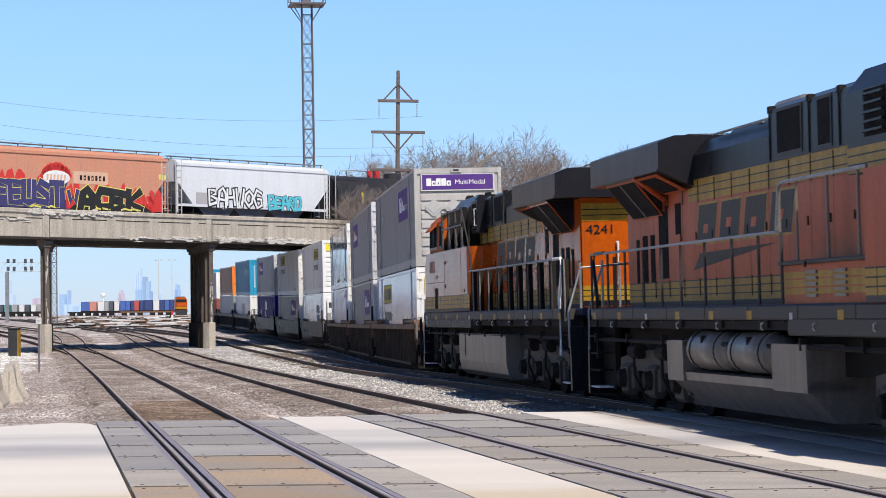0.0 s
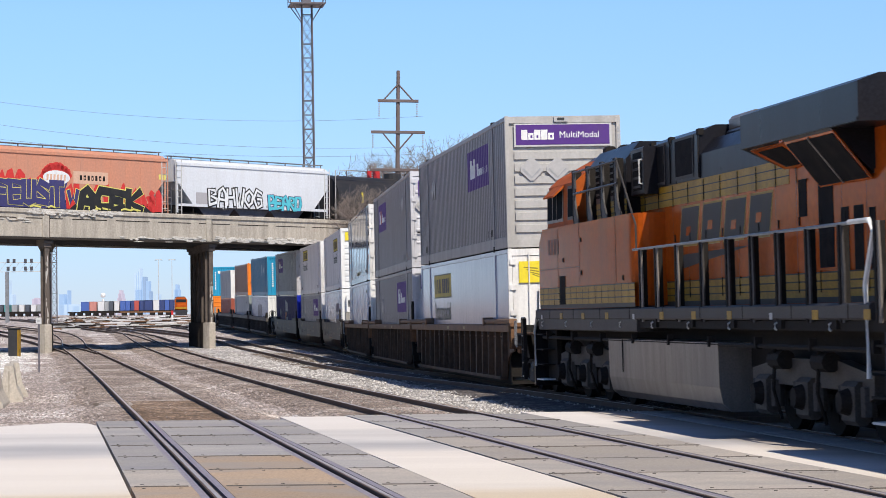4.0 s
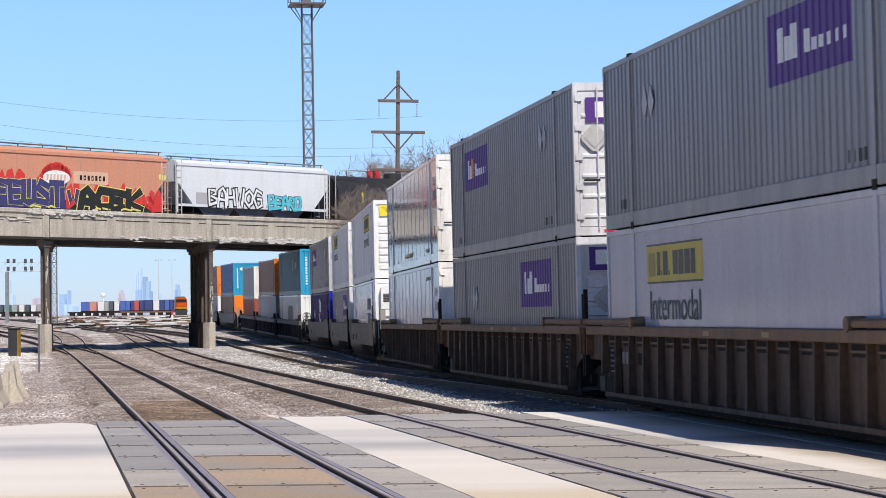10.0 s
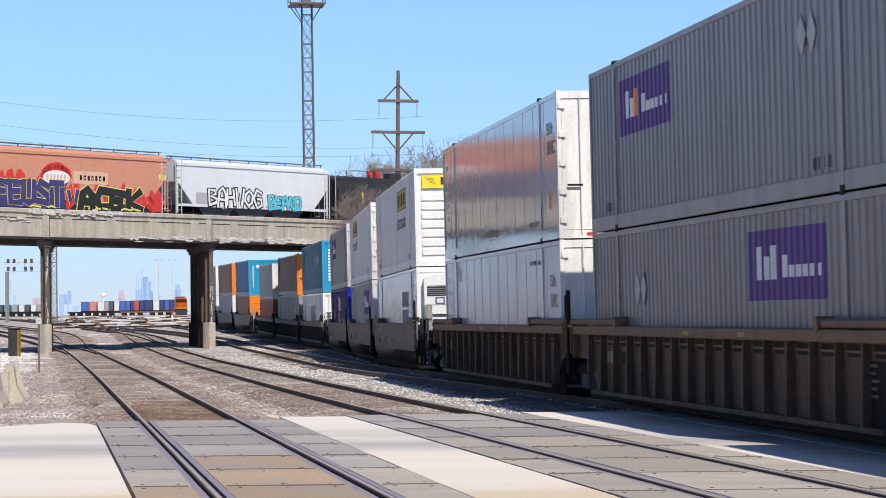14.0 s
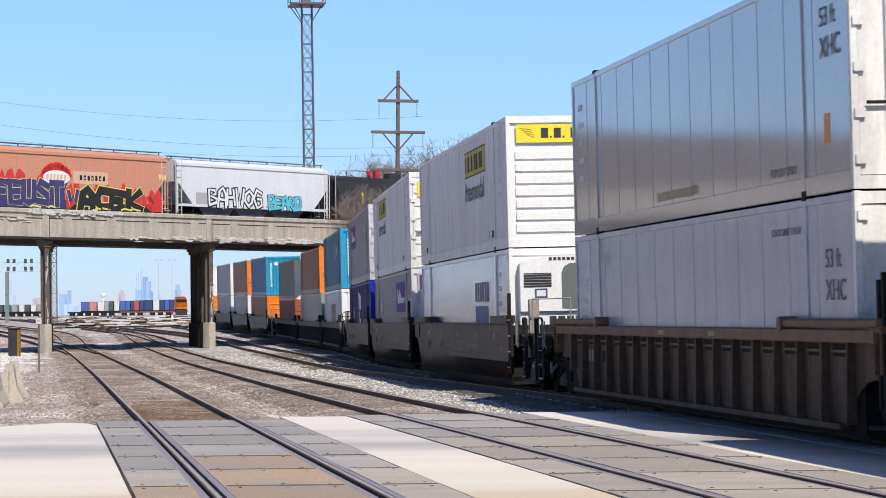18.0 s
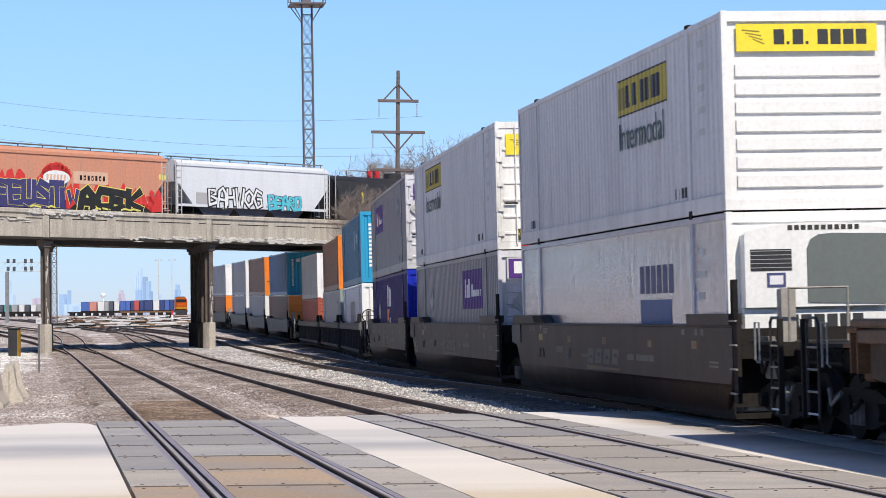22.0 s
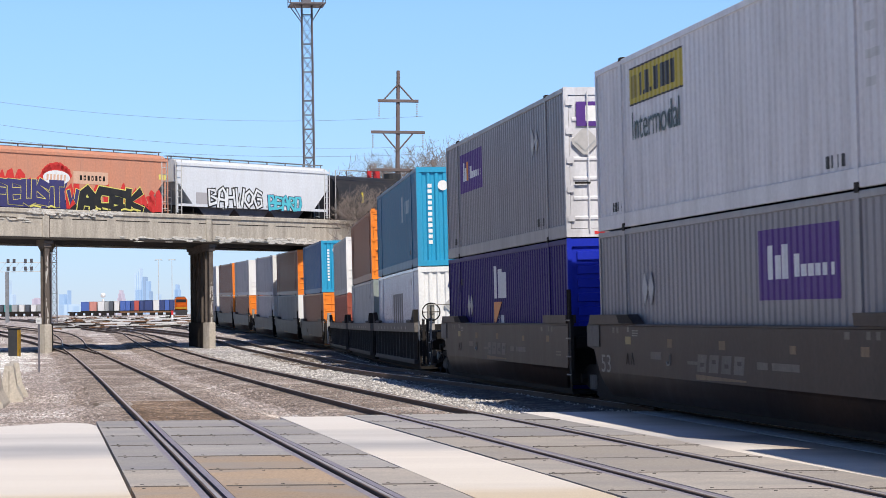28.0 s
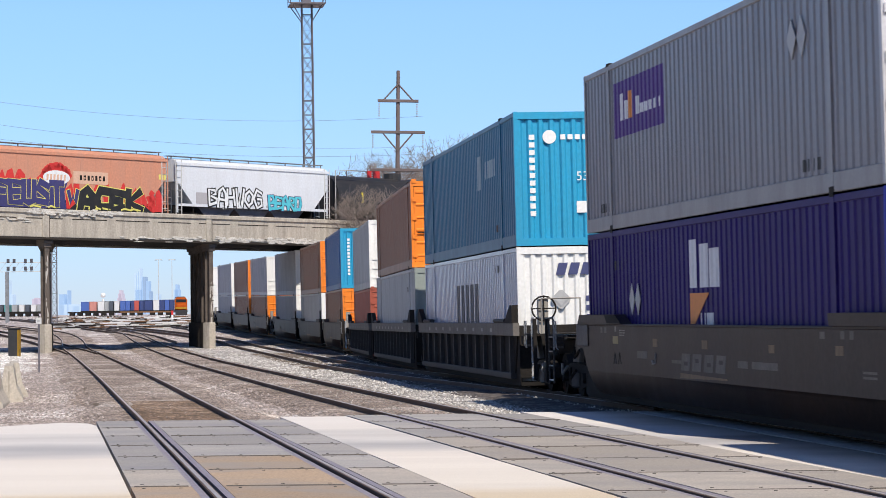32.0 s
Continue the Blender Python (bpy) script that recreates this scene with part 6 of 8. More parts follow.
        for k in range(int((9.6 - x0) / 0.52)):
            part("stripe_divider", box(bmn(), x0 + 0.4 + 0.52 * k, x0 + 0.42 + 0.52 * k, *sorted((s * 1.505, s * 1.508)), 1.82, 2.15), bk, cb)
        for x in ((2.95, 5.9, 7.85) if s > 0 else (5.9, 7.85)):
            part("panel_seam", box(bmn(), x, x + 0.015, *sorted((s * 1.5, s * 1.503)), 1.88, 3.28), M["rust_line"], cb)
        part("panel_seam", box(bmn(), 5.9, 9.6, *sorted((s * 1.5, s * 1.503)), 2.5, 2.513), M["rust_line"], cb)
        for x, z in ((5.7, 2.95), (5.7, 2.35), (2.4, 2.2), (7.3, 2.62)):
            part("latch", box(bmn(), x, x + 0.07, *sorted((s * 1.5, s * 1.515)), z, z + 0.08), M["grime"], cb)
        part("door_slot", box(bmn(), 7.2, 7.7, *sorted((s * 1.5, s * 1.51)), 1.82, 2.36), M["screen"], cb)
        for k in range(4):
            part("number_digit", box(bmn(), 7.75 + 0.27 * k, 7.93 + 0.27 * k, *sorted((s * 1.5, s * 1.503)), 2.78, 3.08), M["rust_line"], cb)
    part("nose_stripe", box(bmn(), 9.7, 9.725, -1.45, 1.45, 1.86, 2.15), ye, cb)
    part("headlight", box(bmn(), 9.6, 9.75, -0.3, 0.3, 2.65, 2.85, 0.04), M["steel"], cb)
    for x, y in ((7.0, 0.5), (7.6, -0.3), (8.0, 0.2), (8.5, -0.6), (6.8, -0.7), (7.3, 0.1), (6.6, 0.3)):
        part("antenna", box(bmn(), x, x + 0.26, y, y + 0.2, 4.64, 4.78, 0.04), M["grime"], cb)
    part("horn", pipe(bmn(), [(6.3, 0.2, 4.55), (6.3, 0.2, 4.78), (6.9, 0.2, 4.8)], 0.05), M["grime"], cb)
    # handrails
    for s in (-1, 1):
        xs = [-10.2, -8.9, -7.6, -6.3, -5.1, -3.9, -2.5, -1.05, 0.25, 1.3]
        for x in xs:
            if posts == "loco_black":
                st = part("stanchion", slab(bmn(), [(x, 1.5), (x + 0.075, 1.5), (x + 0.085, 2.68), (x + 0.01, 2.68)], *sorted((s * 1.36, s * 1.49))), M["grime"], t)
                part("stanchion_web", slab(bmn(), [(x - 0.09, 1.5), (x, 1.5), (x + 0.01, 2.68), (x - 0.05, 2.68), (x - 0.1, 2.1)], *sorted((s * 1.45, s * 1.475))), M["loco_frame" if -9 < x < -2 else "loco_grey"], st)
            else:
                part("stanchion", pipe(bmn(), [(x, s * 1.46, 1.5), (x, s * 1.46, 2.68)], 0.022), M["loco_frame"], t)
        part("handrail", pipe(bmn(), [(-10.2, s * 1.46, 1.6), (-10.2, s * 1.46, 2.69), (1.2, s * 1.46, 2.69)] if posts != "loco_black" else [(-9.2, s * 1.46, 2.69), (2.4, s * 1.46, 2.69)], 0.024), M["steel"], t)
        part("end_handrail", pipe(bmn(), [(-9.2, s * 1.46, 2.7), (-9.9, s * 1.46, 2.7), (-10.05, s * 1.46, 2.55), (-9.75, s * 1.47, 1.95), (-9.8, s * 1.47, 0.85)], 0.034), M["white"] if posts == "loco_black" else bk, t, "white-painted grab rail" if posts == "loco_black" else "")
        if s < 0:
            for x in (1.25, 2.0, 3.25, 4.4):
                part("stanchion", pipe(bmn(), [(x, -1.46, 2.3), (x, -1.46, 3.32)], 0.02), M["loco_grey"], t)
            part("upper_handrail", pipe(bmn(), [(1.1, -1.46, 2.69), (1.25, -1.46, 3.3), (1.4, -1.46, 3.33), (4.7, -1.46, 3.33)], 0.028), M["steel"], t)
            part("raised_walk", box(bmn(), 1.15, 4.7, -1.47, -0.97, 2.24, 2.3, 0.01), bk, t)
            part("walk_skirt", box(bmn(), 1.2, 4.7, -1.4, -0.97, 1.74, 2.24), om, t)
            for z0, z1, m in ((1.86, 1.94, ye), (1.958, 2.05, ye), (2.068, 2.15, ye)):
                part("stripe", box(bmn(), 1.2, 4.7, -1.405, -1.4, z0, z1), m, t)
            for x in (2.2, 3.35):
                for q in range(5):
                    part("louver", box(bmn(), x, x + 0.42, -1.43, -1.4, 1.82 + 0.075 * q, 1.86 + 0.075 * q), M["loco_grey"], t)
        part("end_handrail", pipe(bmn(), [(10.45, s * 1.47, 0.6), (10.5, s * 1.47, 1.3), (10.1, s * 1.47, 1.75), (10.05, s * 1.47, 2.1)], 0.026), M["pale_grey"], t)
        for e in (-1, 1):
            st = part("stepwell", slab(bmn(), [(e * 9.6, 0.3), (e * 10.5, 0.3), (e * 10.55, 1.4), (e * 9.6, 1.4)], *sorted((s * 1.1, s * 1.2))), M["loco_navy" if e < 0 and posts == "loco_black" else "grime"], t)
            for k in range(4):
                part("step", box(bmn(), *sorted((e * 9.8, e * 10.5)), *sorted((s * 1.16, s * 1.45)), 0.32 + 0.3 * k, 0.35 + 0.3 * k), M["grime"] if k else M["white"], st)
    # end platforms and their railings
    for e in (-1, 1):
        part("end_deck", box(bmn(), *sorted((e * 9.8, e * 10.6)), -1.2, 1.2, 1.6, 1.74, 0.02), M["loco_navy"], t)
    for y in (-1.2, -0.45, 0.45, 1.2):
        part("stanchion", pipe(bmn(), [(-10.5, y, 1.74), (-10.5, y, 2.6)], 0.024), M["steel"], t)
    for y in (-0.45, 0.45):
        sg = 1 if y > 0 else -1
        part("end_rail", pipe(bmn(), [(-10.5, y, 2.55), (-10.5, sg * 1.2, 2.5), (-10.55, sg * 1.45, 1.7), (-10.6, sg * 1.45, 1.0)], 0.024), M["steel"], t)
        part("crossover_plate", box(bmn(), -10.9, -10.5, min(y, 0), max(y, 0), 1.7, 1.74), M["grime"], t)
        part("end_door_post", box(bmn(), -10.12, -10.05, y - 0.03, y + 0.03, 1.74, 2.7), bk, t)
    for e in (-1, 1):
        part("pilot", slab(bmn(), [(e * 10.6, 0.2), (e * 10.75, 0.2), (e * 10.66, 1.4), (e * 10.6, 1.4)], -1.45, 1.45), M["loco_black"], t)
        coupler(t, e * 10.6, e)
        for y in (-0.6, -0.35, 0.35, 0.6):
            part("air_hose", pipe(bmn(), [(e * 10.66, y, 1.0), (e * 10.85, y, 0.7), (e * 11.0, y * 0.7, 0.5)], 0.025), M["rubber"], t)
    return t


# ---- the double-stack train ----
FED = [("purple", 1.9, 1.55), ("diamonds", -5.05, 1.98), ("code", 5.1, 0.32), ("code", -7.0, 0.32)]
FEDR = [("purple", -5.75, 1.56, "orange_mark"), ("diamonds", 4.6, 2.08), ("code", 4.9, 0.32), ("code", -7.0, 0.32)]
FEDL = [("purple", 1.85, 1.6), ("diamonds", -4.7, 1.85)]
HUNT = [("yellow", 1.2, 1.9), ("code", -7.0, 0.3), ("code", 5.1, 0.3), ("stickers", 6.6, 2.5)]
HUNTR = [("yellow", -5.5, 2.02), ("code", -7.0, 0.3), ("code", 4.9, 0.3), ("stickers", 6.5, 2.5)]
FLEET = [
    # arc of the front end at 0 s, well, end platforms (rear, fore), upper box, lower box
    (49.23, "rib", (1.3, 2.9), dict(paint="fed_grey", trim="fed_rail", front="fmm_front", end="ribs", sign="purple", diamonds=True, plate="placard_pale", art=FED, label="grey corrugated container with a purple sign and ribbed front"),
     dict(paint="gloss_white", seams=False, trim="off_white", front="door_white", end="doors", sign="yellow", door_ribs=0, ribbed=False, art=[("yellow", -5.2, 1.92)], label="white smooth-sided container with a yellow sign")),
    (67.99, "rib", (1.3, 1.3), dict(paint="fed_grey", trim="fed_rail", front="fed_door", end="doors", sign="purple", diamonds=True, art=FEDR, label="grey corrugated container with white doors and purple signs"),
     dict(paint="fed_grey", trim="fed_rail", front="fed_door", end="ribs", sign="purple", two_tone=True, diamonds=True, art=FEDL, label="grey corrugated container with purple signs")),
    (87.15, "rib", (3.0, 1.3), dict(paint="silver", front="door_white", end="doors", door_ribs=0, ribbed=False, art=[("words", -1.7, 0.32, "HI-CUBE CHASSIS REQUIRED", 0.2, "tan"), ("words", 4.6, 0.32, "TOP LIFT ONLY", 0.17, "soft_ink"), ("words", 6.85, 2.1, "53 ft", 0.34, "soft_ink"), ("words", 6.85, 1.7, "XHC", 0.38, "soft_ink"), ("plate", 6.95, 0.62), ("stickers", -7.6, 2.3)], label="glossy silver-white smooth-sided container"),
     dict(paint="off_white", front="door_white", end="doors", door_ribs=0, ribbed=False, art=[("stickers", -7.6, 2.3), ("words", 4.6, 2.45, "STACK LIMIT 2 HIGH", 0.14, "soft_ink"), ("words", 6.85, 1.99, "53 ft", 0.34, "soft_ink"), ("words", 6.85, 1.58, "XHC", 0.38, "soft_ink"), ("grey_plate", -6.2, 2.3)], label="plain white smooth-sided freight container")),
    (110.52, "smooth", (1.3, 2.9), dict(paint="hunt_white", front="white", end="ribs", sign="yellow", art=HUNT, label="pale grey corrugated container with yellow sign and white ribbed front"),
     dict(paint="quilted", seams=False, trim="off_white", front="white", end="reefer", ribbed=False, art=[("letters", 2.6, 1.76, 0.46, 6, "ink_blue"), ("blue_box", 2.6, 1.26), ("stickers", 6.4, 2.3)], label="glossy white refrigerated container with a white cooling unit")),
    # Both greys below are the same paint, lightened for the angle of light.
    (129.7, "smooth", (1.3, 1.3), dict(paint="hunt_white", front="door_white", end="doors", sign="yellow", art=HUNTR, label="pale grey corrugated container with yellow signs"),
     dict(paint="fed_grey_lit", trim="fed_rail_lit", front="fed_door", end="ribs", sign="purple", two_tone=True, diamonds=True, art=FEDL, label="grey corrugated container with purple signs")),
    (148.68, "smooth", (3.0, 1.3), dict(paint="fed_grey_lit", trim="fed_rail_lit", front="fed_door", end="doors", sign="purple", diamonds=True, art=FEDR, label="grey corrugated container with white doors and purple signs"),
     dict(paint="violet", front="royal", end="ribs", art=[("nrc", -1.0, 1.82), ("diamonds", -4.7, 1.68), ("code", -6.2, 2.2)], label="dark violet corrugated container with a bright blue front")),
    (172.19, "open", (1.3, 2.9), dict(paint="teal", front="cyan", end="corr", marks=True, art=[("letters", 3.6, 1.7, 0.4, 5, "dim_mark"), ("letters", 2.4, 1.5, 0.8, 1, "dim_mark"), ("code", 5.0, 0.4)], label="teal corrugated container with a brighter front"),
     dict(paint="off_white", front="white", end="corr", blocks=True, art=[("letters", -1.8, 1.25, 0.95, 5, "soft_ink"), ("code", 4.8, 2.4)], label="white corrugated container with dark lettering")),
    (191.33, "open", (1.3, 1.3), dict(paint="orange_shaded", front="orange", length=14.63, height=2.6, end="doors", label="orange container with shade painted into its sides, bright end doors"),
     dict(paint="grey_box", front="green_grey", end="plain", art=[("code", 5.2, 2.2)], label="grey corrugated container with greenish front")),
    (209.57, "open", (4.0, 2.0), dict(paint="grey_box", front="door_white", end="plain", length=12.19, height=2.6, label="grey container with an off-white front"),
     dict(paint="rust_red", length=12.19, height=2.6, front="rust_red", end="doors", label="rust-red container with end doors")),
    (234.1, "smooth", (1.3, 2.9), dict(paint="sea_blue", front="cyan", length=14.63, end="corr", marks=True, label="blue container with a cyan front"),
     dict(paint="orange_shaded", front="orange", end="doors", label="orange container with shade painted into its sides, bright doors")),
    (253.84, "smooth", (1.3, 1.3), dict(paint="orange_shaded", front="orange", end="doors", label="orange container with shade painted into its sides, bright end doors"),
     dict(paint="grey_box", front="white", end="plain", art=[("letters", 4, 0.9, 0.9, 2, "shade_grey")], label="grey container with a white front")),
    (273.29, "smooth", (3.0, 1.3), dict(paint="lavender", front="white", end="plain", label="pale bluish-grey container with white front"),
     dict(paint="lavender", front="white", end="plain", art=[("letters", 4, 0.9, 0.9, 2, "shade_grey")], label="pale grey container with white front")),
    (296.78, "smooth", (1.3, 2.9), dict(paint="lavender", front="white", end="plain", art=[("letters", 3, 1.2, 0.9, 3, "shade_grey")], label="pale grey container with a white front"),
     dict(paint="orange_shaded", front="orange", end="doors", label="orange container with shade painted into its sides, bright doors")),
    (315.56, "smooth", (1.3, 1.3), dict(paint="orange_shaded", front="orange", end="doors", label="orange container with shade painted into its sides, bright end doors"), dict(paint="orange_shaded", front="orange", end="doors", label="orange container with shade painted into its sides, bright doors")),
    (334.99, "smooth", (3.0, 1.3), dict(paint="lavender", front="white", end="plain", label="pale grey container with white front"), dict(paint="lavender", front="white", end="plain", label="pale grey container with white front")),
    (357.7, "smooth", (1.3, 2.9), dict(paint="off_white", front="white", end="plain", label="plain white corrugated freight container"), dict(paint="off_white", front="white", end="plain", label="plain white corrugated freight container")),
    (377.2, "smooth", (1.3, 1.3), dict(paint="orange_shaded", front="orange", end="doors", label="orange container with shade painted into its sides, bright doors"), dict(paint="grey_box", front="white", end="plain", label="grey container with a white front")),
]
WELL_WORDS = {"rib": "brown ribbed well car with grimy trucks", "smooth": "dusty grey well car with smooth curved sides", "open": "dull black well car with open side posts"}
SPEED = 4.39
TRAIN = []          # (thing, arc of its middle at 0 s, half its base, height, turned)


def build_train():
    for i, (front, kind, (rear, fore), up, low) in enumerate(FLEET):
        mid = front + 8.077
        TRAIN.append((well_car(kind, rear, fore, WELL_WORDS[kind], 7.6 if low.get("length", 16) < 13 else 8.35, i < 9, "53" if i == 4 else "", {0: ((-7.75, -6.75),), 1: ((7.0, 7.9),)}.get(i, ())), mid, 8.5, 0.0, 0))
        TRAIN.append((container(low), mid, 8.5, 0.195, 0))
        TRAIN.append((container(up), mid, 8.5, 0.195 + low.get("height", 2.896) + 0.02, 0))
    TRAIN.append((loco("orange and black diesel locomotive with yellow stripes", "loco_orange", "4241", "loco_black"), 49.42 - 4.0 - 10.75, 6.65, 0.0, 180))
    TRAIN.append((loco("faded orange and black diesel locomotive, dusty", "loco_faded", "", "steel"), 49.42 - 4.0 - 21.5 - 1.2 - 10.75, 6.65, 0.0, 0))


GAIN = [(-2, -0.18), (5, -0.2), (10, -0.34), (15, -0.28), (20, -0.22), (25, 0.08), (28.5, 0.55), (32, 0.98), (34, 1.1)]


def travelled(t):
    """Metres gone at t: an even pace with small gains and losses."""
    return SPEED * t + sum(ramp(t + d, GAIN) for d in (-1.2, -0.4, 0.4, 1.2)) / 4


def train_pose(t, mid, half, z, turn):
    s = mid - travelled(t)
    a, b = on_line(s - half), on_line(s + half)
    f = a - b
    c = (a + b) / 2
    pitch = math.degrees(math.asin(f.z / f.length))
    m = pose(c.x, c.y, c.z, 0, 0, math.degrees(math.atan2(f.y, f.x))) @ pose(0, 0, 0, 0.8, -pitch, 0) @ pose(0, 0, z)
    return m @ pose(0, 0, 0, 0, 0, turn)


build_setting()
build_train()


# ---- cars on the bridge ----
RAIL_TOP = SOFFIT + 0.70
M["far_slate"] = mat("sun_faded_black_paint", (0.06, 0.06, 0.075), 0.6)
M["hop_orange"] = mat("sun_bleached_orange_hopper_paint", (0.57, 0.25, 0.155), 0.6, scale=0.6, fine=8, vary=0.1, dirty=0.5, dirt=(0.42, 0.24, 0.18), streak=True)
M["hop_white"] = mat("pale_grey_hopper_paint", (0.66, 0.69, 0.73), 0.5, scale=0.6, fine=8, vary=0.06, dirty=0.25, dirt=(0.42, 0.40, 0.38), streak=True)
for nm, col in (("spray_red", (0.62, 0.035, 0.03)), ("spray_navy", (0.045, 0.042, 0.15)), ("spray_yellow", (0.72, 0.66, 0.16)), ("spray_black", (0.015, 0.015, 0.015)), ("spray_white", (0.75, 0.77, 0.78)), ("spray_cyan", (0.09, 0.50, 0.60)), ("cream", (0.66, 0.42, 0.30))):
    M[nm] = mat(nm, col, 0.55, vary=0.1, dirty=0.15, scale=2, fine=8, bump=0.03)


def hopper(x0, x1, body, label):
    m = BRIDGE @ pose((x0 + x1) / 2, 2.92, RAIL_TOP)
    t = thing("hopper_car", label, "hopper car", "freight cars on the bridge", m=m)
    h, k = (x1 - x0) / 2, 1.5
    b = part("body", slab(bmn(), [(-h + 0.25, 4.15), (-h + 0.25, 3.0), (-h + 1.6, 1.62), (h - 1.6, 1.62), (h - 0.25, 3.0), (h - 0.25, 4.15)], -k, k), M[body], t)
    part("roof", prism(bmn(), [(-k, 4.15), (-k * 0.8, 4.34), (-k * 0.3, 4.46), (k * 0.3, 4.46), (k * 0.8, 4.34), (k, 4.15)], -h + 0.25, h - 0.25), M[body], b)
    part("top_chord", box(bmn(), -h + 0.2, h - 0.2, -k - 0.06, -k + 0.02, 3.98, 4.14), M[body], b)
    part("side_sill", box(bmn(), -h + 0.3, h - 0.3, -k - 0.004, -k + 0.1, 1.5, 1.66), M[body], b)
    for e in (-1, 1):
        part("end_sill", box(bmn(), *sorted((e * (h - 0.15), e * (h - 2.0))), -k, k, 0.85, 1.1), M["grime"], t)
        part("end_sheet", box(bmn(), *sorted((e * (h - 1.7), e * (h - 1.75))), -k + 0.1, k - 0.1, 1.1, 3.0), M["grime"], t)
        for y in (-k - 0.02, -0.6):
            lad = part("ladder", pipe(bmn(), [(e * (h - 0.12), y, 0.7), (e * (h - 0.12), y, 4.3)], 0.03), M["pale_grey"] if body != "hop_orange" else M["hop_orange"], t)
            part("ladder_rail", pipe(bmn(), [(e * (h - 0.6), y, 0.7), (e * (h - 0.6), y, 4.3)], 0.03), M["pale_grey"], lad)
            for q in range(9):
                part("rung", pipe(bmn(), [(e * (h - 0.12), y, 0.85 + 0.4 * q), (e * (h - 0.6), y, 0.85 + 0.4 * q)], 0.018), M["pale_grey"], lad)
        part("slope_brace", tube(bmn(), (e * (h - 0.3), -k + 0.05, 1.1), (e * (h - 0.3), -k + 0.05, 3.1), 0.06, None, 6), M[body], t)
        part("truck", box(bmn(), *sorted((e * (h - 0.9), e * (h - 3.0))), -1.2, 1.2, 0.2, 0.75, 0.1), M["grime"], t)
    part("roof_walk", box(bmn(), -h + 0.1, h - 0.1, -0.98, -0.5, 4.55, 4.59), M["steel"], t)
    for q in range(int(h * 1.3)):
        x = -h + 0.3 + q * (2 * h - 0.6) / (int(h * 1.3) - 1)
        part("walk_bracket", box(bmn(), x, x + 0.045, -0.95, -0.88, 4.2, 4.55), M["steel"], t)
    part("centre_sill", box(bmn(), -h + 0.4, h - 0.4, -0.5, 0.5, 0.9, 1.6), M["grime"], t)
    for x in (-h * 0.45, 0, h * 0.45):
        part("outlet_gate", slab(bmn(), [(x - 1.75, 1.62), (x + 1.75, 1.62), (x + 0.5, 0.5), (x - 0.5, 0.5)], -1.2, 1.2), M["grime"] if body == "hop_orange" else M["tower"], t)
    return t, b


def blob(bm, x, z, w, h, y, lay, jag=0.25, n=11):
    pts = []
    for i in range(n):
        a = 2 * math.pi * i / n
        r = 1 - jag * random.random()
        pts.append((x + 0.5 * w * r * math.cos(a) * (1.15 if abs(math.cos(a)) > 0.6 else 1), z + 0.5 * h * r * math.sin(a) * 1.1))
    return slab(bm, pts, y - 0.004 * lay - 0.004, y)


STROKES = {"F": ((0, 0), (0.05, 1), (0.9, 0.95), None, (0, 0.5), (0.7, 0.55)), "E": ((0.95, 0.05), (0.05, 0), (0, 1), (0.95, 0.9), None, (0, 0.5), (0.75, 0.5)),
           "U": ((0, 1), (0.05, 0.1), (0.45, 0), (0.95, 0.12), (0.9, 1)), "S": ((0.95, 0.85), (0.3, 1), (0, 0.75), (0.85, 0.42), (0.8, 0.05), (0, 0.1)),
           "T": ((0, 0.95), (1, 1), None, (0.5, 0.95), (0.55, 0)), "A": ((0, 0), (0.2, 0.8), (0.6, 1), (0.9, 0.7), (0.95, 0), None, (0.1, 0.42), (0.9, 0.4)),
           "C": ((0.95, 0.9), (0.3, 1), (0, 0.55), (0.25, 0.05), (1, 0.1)), "K": ((0, 0), (0.05, 1), None, (0.9, 1), (0.1, 0.45), (1, 0)),
           "B": ((0.05, 0), (0, 1), (0.75, 0.95), (0.85, 0.68), (0.2, 0.52), (0.95, 0.42), (0.9, 0.08), (0.05, 0)), "H": ((0, 0), (0.05, 1), None, (0.9, 0), (0.85, 1), None, (0, 0.5), (0.9, 0.55)),
           "W": ((0, 1), (0.2, 0), (0.5, 0.7), (0.75, 0), (1, 1)), "O": ((0.5, 0), (0.05, 0.3), (0.1, 0.8), (0.5, 1), (0.95, 0.7), (0.9, 0.2), (0.5, 0)),
           "G": ((0.95, 0.85), (0.4, 1), (0, 0.5), (0.35, 0), (0.95, 0.15), (0.9, 0.5), (0.5, 0.48)), "R": ((0, 0), (0.05, 1), (0.85, 0.85), (0.8, 0.55), (0.1, 0.45), (1, 0)),
           "D": ((0, 0), (0.05, 1), (0.7, 0.9), (0.95, 0.5), (0.75, 0.08), (0, 0))}


